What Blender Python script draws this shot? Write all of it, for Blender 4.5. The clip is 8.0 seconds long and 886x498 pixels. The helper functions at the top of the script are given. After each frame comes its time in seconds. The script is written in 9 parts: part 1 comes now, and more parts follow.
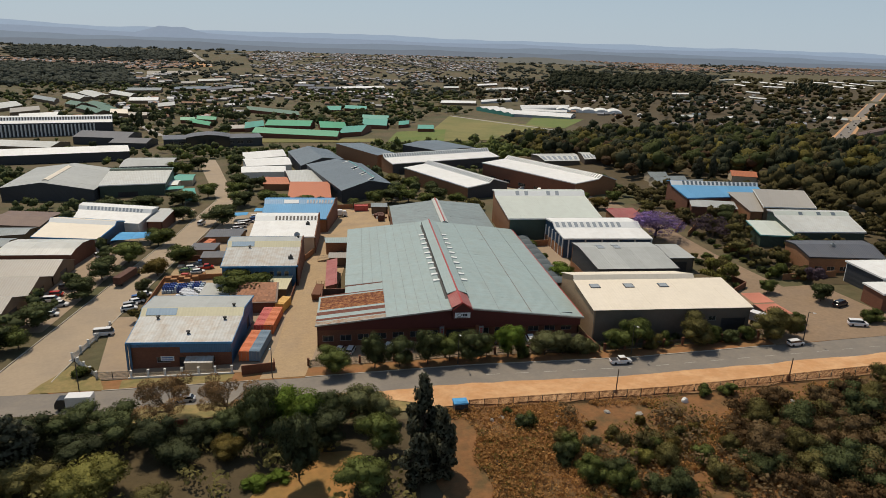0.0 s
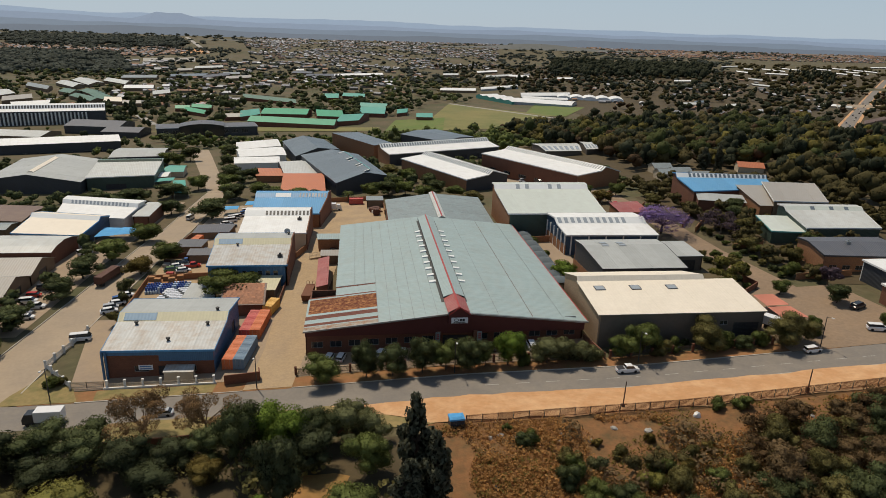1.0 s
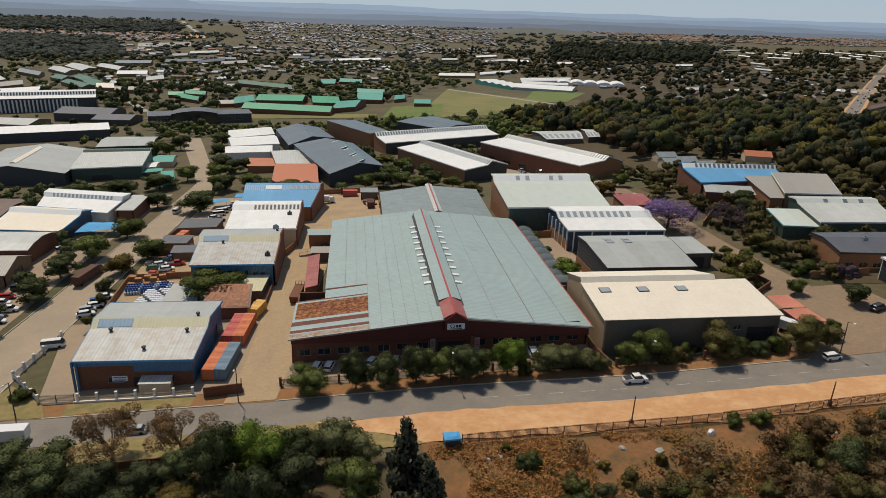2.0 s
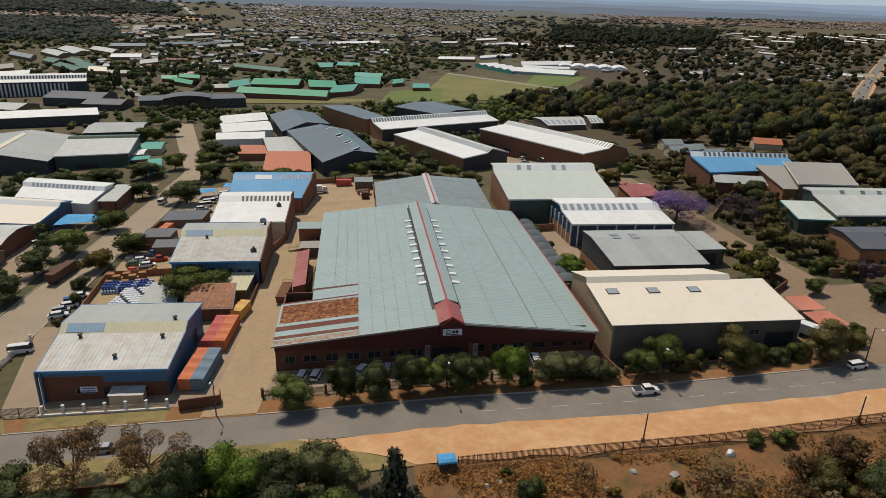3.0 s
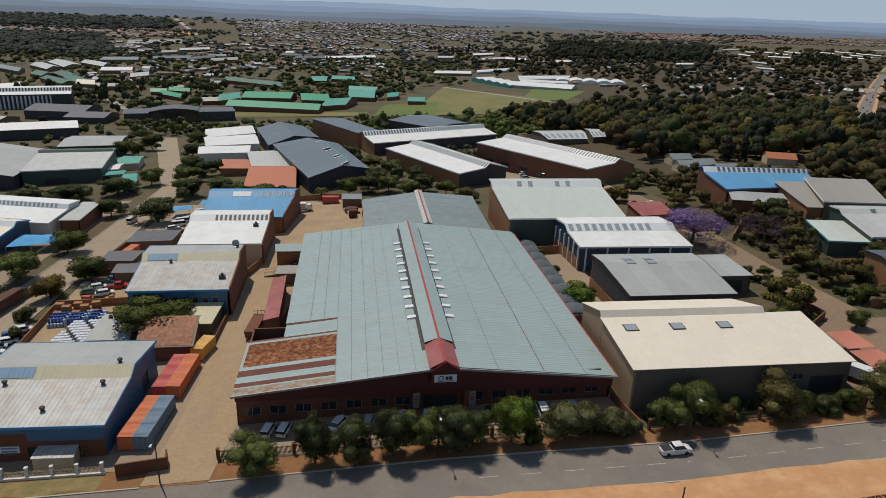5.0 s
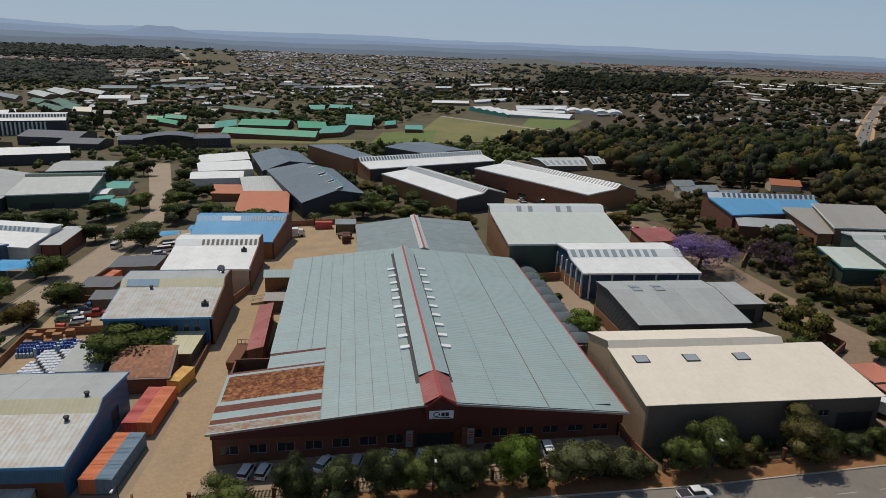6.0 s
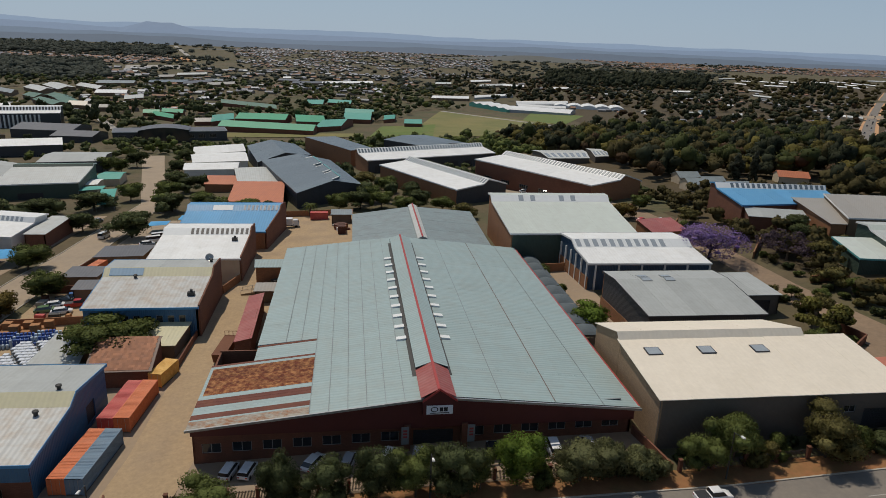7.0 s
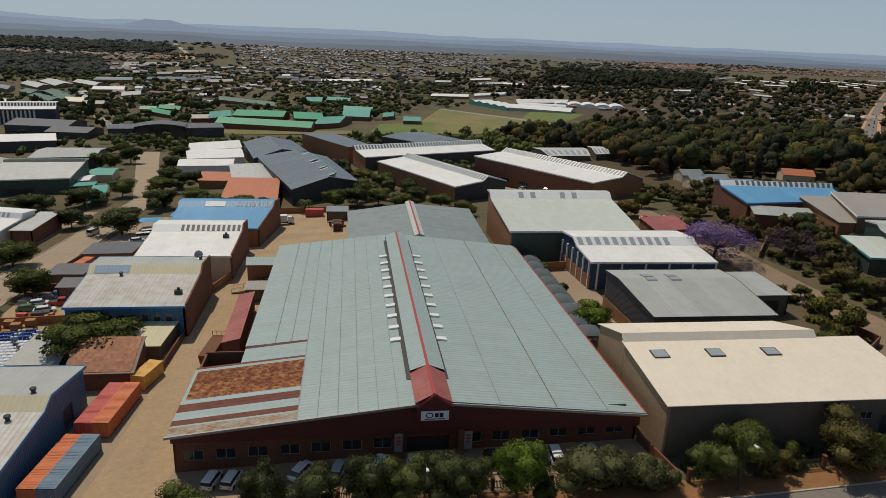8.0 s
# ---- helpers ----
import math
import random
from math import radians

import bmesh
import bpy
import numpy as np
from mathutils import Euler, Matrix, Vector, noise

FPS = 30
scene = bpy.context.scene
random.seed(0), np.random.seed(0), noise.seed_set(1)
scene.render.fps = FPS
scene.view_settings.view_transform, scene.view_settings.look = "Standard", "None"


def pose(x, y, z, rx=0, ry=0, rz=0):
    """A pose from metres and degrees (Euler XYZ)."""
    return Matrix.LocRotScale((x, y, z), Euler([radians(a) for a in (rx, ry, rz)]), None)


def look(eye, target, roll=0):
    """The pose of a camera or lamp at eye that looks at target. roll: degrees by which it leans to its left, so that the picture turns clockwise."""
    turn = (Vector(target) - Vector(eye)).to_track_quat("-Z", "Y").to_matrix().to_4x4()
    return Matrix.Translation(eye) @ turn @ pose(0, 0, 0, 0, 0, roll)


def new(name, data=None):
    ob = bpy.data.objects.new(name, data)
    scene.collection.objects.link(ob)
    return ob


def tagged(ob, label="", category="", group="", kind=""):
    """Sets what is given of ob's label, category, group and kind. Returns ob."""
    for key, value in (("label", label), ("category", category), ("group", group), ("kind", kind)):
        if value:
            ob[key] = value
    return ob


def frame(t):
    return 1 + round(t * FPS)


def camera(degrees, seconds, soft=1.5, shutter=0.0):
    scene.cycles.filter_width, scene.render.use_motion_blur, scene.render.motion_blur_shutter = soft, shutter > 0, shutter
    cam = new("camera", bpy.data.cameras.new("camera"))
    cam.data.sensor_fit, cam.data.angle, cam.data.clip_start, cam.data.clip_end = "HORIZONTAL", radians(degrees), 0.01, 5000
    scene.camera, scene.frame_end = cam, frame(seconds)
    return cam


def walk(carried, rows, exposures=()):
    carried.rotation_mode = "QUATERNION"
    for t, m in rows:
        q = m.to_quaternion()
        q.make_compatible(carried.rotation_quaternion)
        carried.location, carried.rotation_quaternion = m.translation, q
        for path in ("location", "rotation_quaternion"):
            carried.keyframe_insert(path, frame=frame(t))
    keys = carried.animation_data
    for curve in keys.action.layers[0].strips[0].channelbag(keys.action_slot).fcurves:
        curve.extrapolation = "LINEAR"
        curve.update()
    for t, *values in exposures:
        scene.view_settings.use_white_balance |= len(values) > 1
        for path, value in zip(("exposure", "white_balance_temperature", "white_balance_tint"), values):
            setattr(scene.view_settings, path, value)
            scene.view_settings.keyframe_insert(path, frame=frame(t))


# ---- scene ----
cam = camera(67.6, 8.0, soft=0.5)
PATH = [
    (0, (-24.116, -147.795, 70.126), (-23.861, -145.902, 69.534), 1.9),
    (0.5, (-23.156, -143.289, 70.225), (-22.901, -141.401, 69.616), 1.9),
    (1, (-21.973, -138.002, 70.283), (-21.718, -136.12, 69.655), 1.9),
    (1.5, (-20.878, -133.0, 70.408), (-20.622, -131.125, 69.761), 1.8),
    (3, (-17.502, -116.862, 69.655), (-17.246, -115.011, 68.942), 1.9),
    (3.5, (-16.546, -111.921, 68.776), (-16.289, -110.077, 68.047), 1.9),
    (4, (-15.579, -107.004, 67.68), (-15.321, -105.164, 66.94), 1.9),
    (5.5, (-13.411, -94.039, 63.737), (-13.139, -92.156, 63.121), 2.1),
    (6, (-12.768, -90.514, 61.746), (-12.493, -88.622, 61.161), 2.2),
    (6.5, (-12.262, -87.316, 59.748), (-11.986, -85.425, 59.159), 2.2),
    (7, (-11.622, -84.194, 57.444), (-11.346, -82.304, 56.853), 2.3),
    (7.5, (-11.069, -81.646, 55.843), (-10.792, -79.756, 55.25), 2.3),
    (8, (-10.465, -79.472, 55.654), (-10.187, -77.583, 55.06), 2.5),
]
walk(cam, [(t, look(eye, target, roll)) for t, eye, target, roll in PATH],
     exposures=[(0.0, -0.12, 7750, 10), (2.8, -0.2, 7450, 10), (4.2, -0.26, 7350, 10), (5.4, -0.38, 6950, 10), (6.6, -0.41, 7000, 10), (8.0, -0.42, 7550, 10)])

# ---- light ----
world = bpy.data.worlds.new("sky")
scene.world = world
world.use_nodes = True
wn = world.node_tree.nodes
sky = wn.new("ShaderNodeTexSky")
sky.sky_type = "NISHITA"
sky.sun_disc = False
sky.sun_elevation = radians(62)
sky.sun_rotation = radians(-27)
sky.altitude = 1500
sky.air_density, sky.dust_density, sky.ozone_density = 1.0, 0.5, 1.5
wn["Background"].inputs["Strength"].default_value = 0.088
# a pale blue-grey haze that thickens towards the horizon
wl = world.node_tree.links
wtc, wsep, wmap, wmix = wn.new("ShaderNodeTexCoord"), wn.new("ShaderNodeSeparateXYZ"), wn.new("ShaderNodeMapRange"), wn.new("ShaderNodeMix")
wl.new(wtc.outputs["Generated"], wsep.inputs[0])
wmap.interpolation_type = "SMOOTHSTEP"
wl.new(wsep.outputs[2], wmap.inputs["Value"])
wmap.inputs["From Min"].default_value, wmap.inputs["From Max"].default_value = -0.02, 0.30
wmap.inputs["To Min"].default_value, wmap.inputs["To Max"].default_value = 0.85, 0.2
wmix.data_type = "RGBA"
wl.new(wmap.outputs[0], wmix.inputs["Factor"])
wl.new(sky.outputs[0], wmix.inputs["A"])
wmix.inputs["B"].default_value = (4.5, 6.3, 8.9, 1)
wl.new(wmix.outputs["Result"], wn["Background"].inputs["Color"])
lamp = bpy.data.lights.new("sun", "SUN")
lamp.energy, lamp.angle, lamp.color = 3.5, radians(0.5), (1.0, 0.95, 0.87)
sun = new("sun", lamp)
sun.matrix_world = look((-105, 205, 420), (0, 0, 0))


# ---- ground form ----
def smooth(x, xs, zs):
    x = min(max(x, xs[0]), xs[-1])
    for a, b, c, d in zip(xs, xs[1:], zs, zs[1:]):
        if x <= b:
            f = (x - a) / (b - a)
            return c + (d - c) * f
    return zs[-1]


GX, GXZ = (-400, -250, -80, -40, 0, 40, 70, 160, 250, 400), (-10, -8, -3.6, -2, 0, 0.8, 2.6, 8, 11, 13)
GS, GSZ = (15, 20, 30, 60, 150), (0, 0.1, 1.6, 2.0, 2.0)
GF, GFZ = (100, 500, 900), (1, 0.3, 0)
GN, GNZ = (90, 200, 300, 430, 520, 800, 1300, 2000, 3000, 4200, 4900), (0, -4, -9, -20, -20, -27, -30, -24, -8, 10, 12)


def g(x, y):
    """The height of the ground."""
    return smooth(x, GX, GXZ) * smooth(y, GF, GFZ) + smooth(-y, GS, GSZ) + smooth(y, GN, GNZ)


# ---- materials ----
def mat(name, color, rough=0.7, var=0.25, scale=2.0, metal=0.0, bump=0.0, bump_scale=20.0, tint=None, tint_amount=0.0, tint_scale=0.3,
        rib=0.0, rib_depth=0.0, rand=0.0, island=0.0, spec=0.4, uv_brick=None, lines=None, valley_shade=0.0):
    """A surface with fine grain, a second colour in large stains, ribs along UV x, and a random shade per object or island."""
    m = bpy.data.materials.new(name)
    m.use_nodes = True
    n, l = m.node_tree.nodes, m.node_tree.links
    b = n["Principled BSDF"]
    b.inputs["Roughness"].default_value = rough
    b.inputs["Metallic"].default_value = metal
    b.inputs["Specular IOR Level"].default_value = spec
    tc = n.new("ShaderNodeTexCoord")
    geo = n.new("ShaderNodeNewGeometry")

    def noise_node(s, detail=4.0, rough_=0.6):
        t = n.new("ShaderNodeTexNoise")
        t.inputs["Scale"].default_value = s
        t.inputs["Detail"].default_value = detail
        t.inputs["Roughness"].default_value = rough_
        l.new(geo.outputs["Position"], t.inputs["Vector"])
        return t

    def math_node(op, a, v):
        t = n.new("ShaderNodeMath")
        t.operation = op
        for s, x in ((t.inputs[0], a), (t.inputs[1], v)):
            if isinstance(x, (int, float)):
                s.default_value = x
            else:
                l.new(x, s)
        return t.outputs[0]

    col = n.new("ShaderNodeRGB")
    col.outputs[0].default_value = (*color, 1)
    out = col.outputs[0]
    if tint_amount > 0:
        t = noise_node(tint_scale, 5.0, 0.65)
        ramp = n.new("ShaderNodeMapRange")
        ramp.inputs["From Min"].default_value, ramp.inputs["From Max"].default_value = 0.42, 0.66
        ramp.inputs["To Max"].default_value = tint_amount
        l.new(t.outputs["Fac"], ramp.inputs["Value"])
        mix = n.new("ShaderNodeMix")
        mix.data_type = "RGBA"
        l.new(ramp.outputs[0], mix.inputs["Factor"])
        l.new(out, mix.inputs["A"])
        mix.inputs["B"].default_value = (*tint, 1)
        out = mix.outputs["Result"]
    if uv_brick:
        br = n.new("ShaderNodeTexBrick")
        br.inputs["Scale"].default_value = 1.0
        br.inputs["Brick Width"].default_value, br.inputs["Row Height"].default_value = uv_brick
        br.inputs["Mortar Size"].default_value = 0.012
        br.inputs["Color1"].default_value = (1, 1, 1, 1)
        br.inputs["Color2"].default_value = (0.75, 0.75, 0.75, 1)
        br.inputs["Mortar"].default_value = (0.6, 0.6, 0.6, 1)
        l.new(tc.outputs["UV"], br.inputs["Vector"])
        mul = n.new("ShaderNodeMix")
        mul.data_type, mul.blend_type = "RGBA", "MULTIPLY"
        mul.inputs["Factor"].default_value = 0.8
        l.new(out, mul.inputs["A"])
        l.new(br.outputs["Color"], mul.inputs["B"])
        out = mul.outputs["Result"]
    # shade: grain, large drift, random
    f = noise_node(scale, 6.0, 0.65)
    shade = math_node("MULTIPLY_ADD", f.outputs["Fac"], 2 * var)
    shade.node.inputs[2].default_value = 1 - var
    f2 = noise_node(scale * 0.09, 3.0)
    s2 = math_node("MULTIPLY_ADD", f2.outputs["Fac"], var)
    s2.node.inputs[2].default_value = 1 - var / 2
    shade = math_node("MULTIPLY", shade, s2)
    if rand:
        oi = n.new("ShaderNodeObjectInfo")
        r = math_node("MULTIPLY_ADD", oi.outputs["Random"], 2 * rand)
        r.node.inputs[2].default_value = 1 - rand
        shade = math_node("MULTIPLY", shade, r)
    if island:
        r = math_node("MULTIPLY_ADD", geo.outputs["Random Per Island"], 2 * island)
        r.node.inputs[2].default_value = 1 - island
        shade = math_node("MULTIPLY", shade, r)
    height = None
    if rib:
        sep = n.new("ShaderNodeSeparateXYZ")
        l.new(tc.outputs["UV"], sep.inputs[0])
        ph = math_node("MULTIPLY", sep.outputs[0], 2 * math.pi / rib)
        wave = math_node("SINE", ph, 0.0)
        height = math_node("MULTIPLY", wave, rib_depth)
        # valleys darkened in colour to stand in for the ribs' own shading
        if valley_shade:
            v_ = math_node("MULTIPLY_ADD", wave, valley_shade)
            v_.node.inputs[2].default_value = 1 - valley_shade
            shade = math_node("MULTIPLY", shade, v_)
        if lines:
            # streaks of dirt that run down the slope, one width per sheet
            st = n.new("ShaderNodeTexNoise")
            st.inputs["Scale"].default_value = 1.0
            st.inputs["Detail"].default_value = 5.0
            comb = n.new("ShaderNodeCombineXYZ")
            l.new(math_node("MULTIPLY", sep.outputs[0], 1.6), comb.inputs[0])
            l.new(math_node("MULTIPLY", sep.outputs[1], 0.06), comb.inputs[1])
            l.new(comb.outputs[0], st.inputs["Vector"])
            s3 = math_node("MULTIPLY_ADD", st.outputs["Fac"], 2 * lines)
            s3.node.inputs[2].default_value = 1 - lines
            shade = math_node("MULTIPLY", shade, s3)
    mulc = n.new("ShaderNodeMix")
    mulc.data_type, mulc.blend_type = "RGBA", "MULTIPLY"
    mulc.inputs["Factor"].default_value = 1.0
    l.new(out, mulc.inputs["A"])
    l.new(shade, mulc.inputs["B"])
    l.new(mulc.outputs["Result"], b.inputs["Base Color"])
    if bump or height is not None:
        bp = n.new("ShaderNodeBump")
        bp.inputs["Strength"].default_value = 1.0
        bp.inputs["Distance"].default_value = 1.0
        h = None
        if bump:
            nb = noise_node(bump_scale, 3.0)
            h = math_node("MULTIPLY", nb.outputs["Fac"], bump)
        if height is not None:
            h = height if h is None else math_node("ADD", h, height)
        l.new(h, bp.inputs["Height"])
        l.new(bp.outputs[0], b.inputs["Normal"])
    return m


def roof_mat(name, color, rough=0.5, tint=(0.20, 0.10, 0.05), tint_amount=0.12, rib=0.76, rand=0.06, lines=0.14, var=0.10, metal=0.0, valley_shade=0.045, rib_depth=0.012):
    return mat(name, color, rough, var, 1.3, metal, 0.004, 3.0, tint, tint_amount, 0.35, rib, rib_depth, rand, lines=lines, valley_shade=valley_shade)


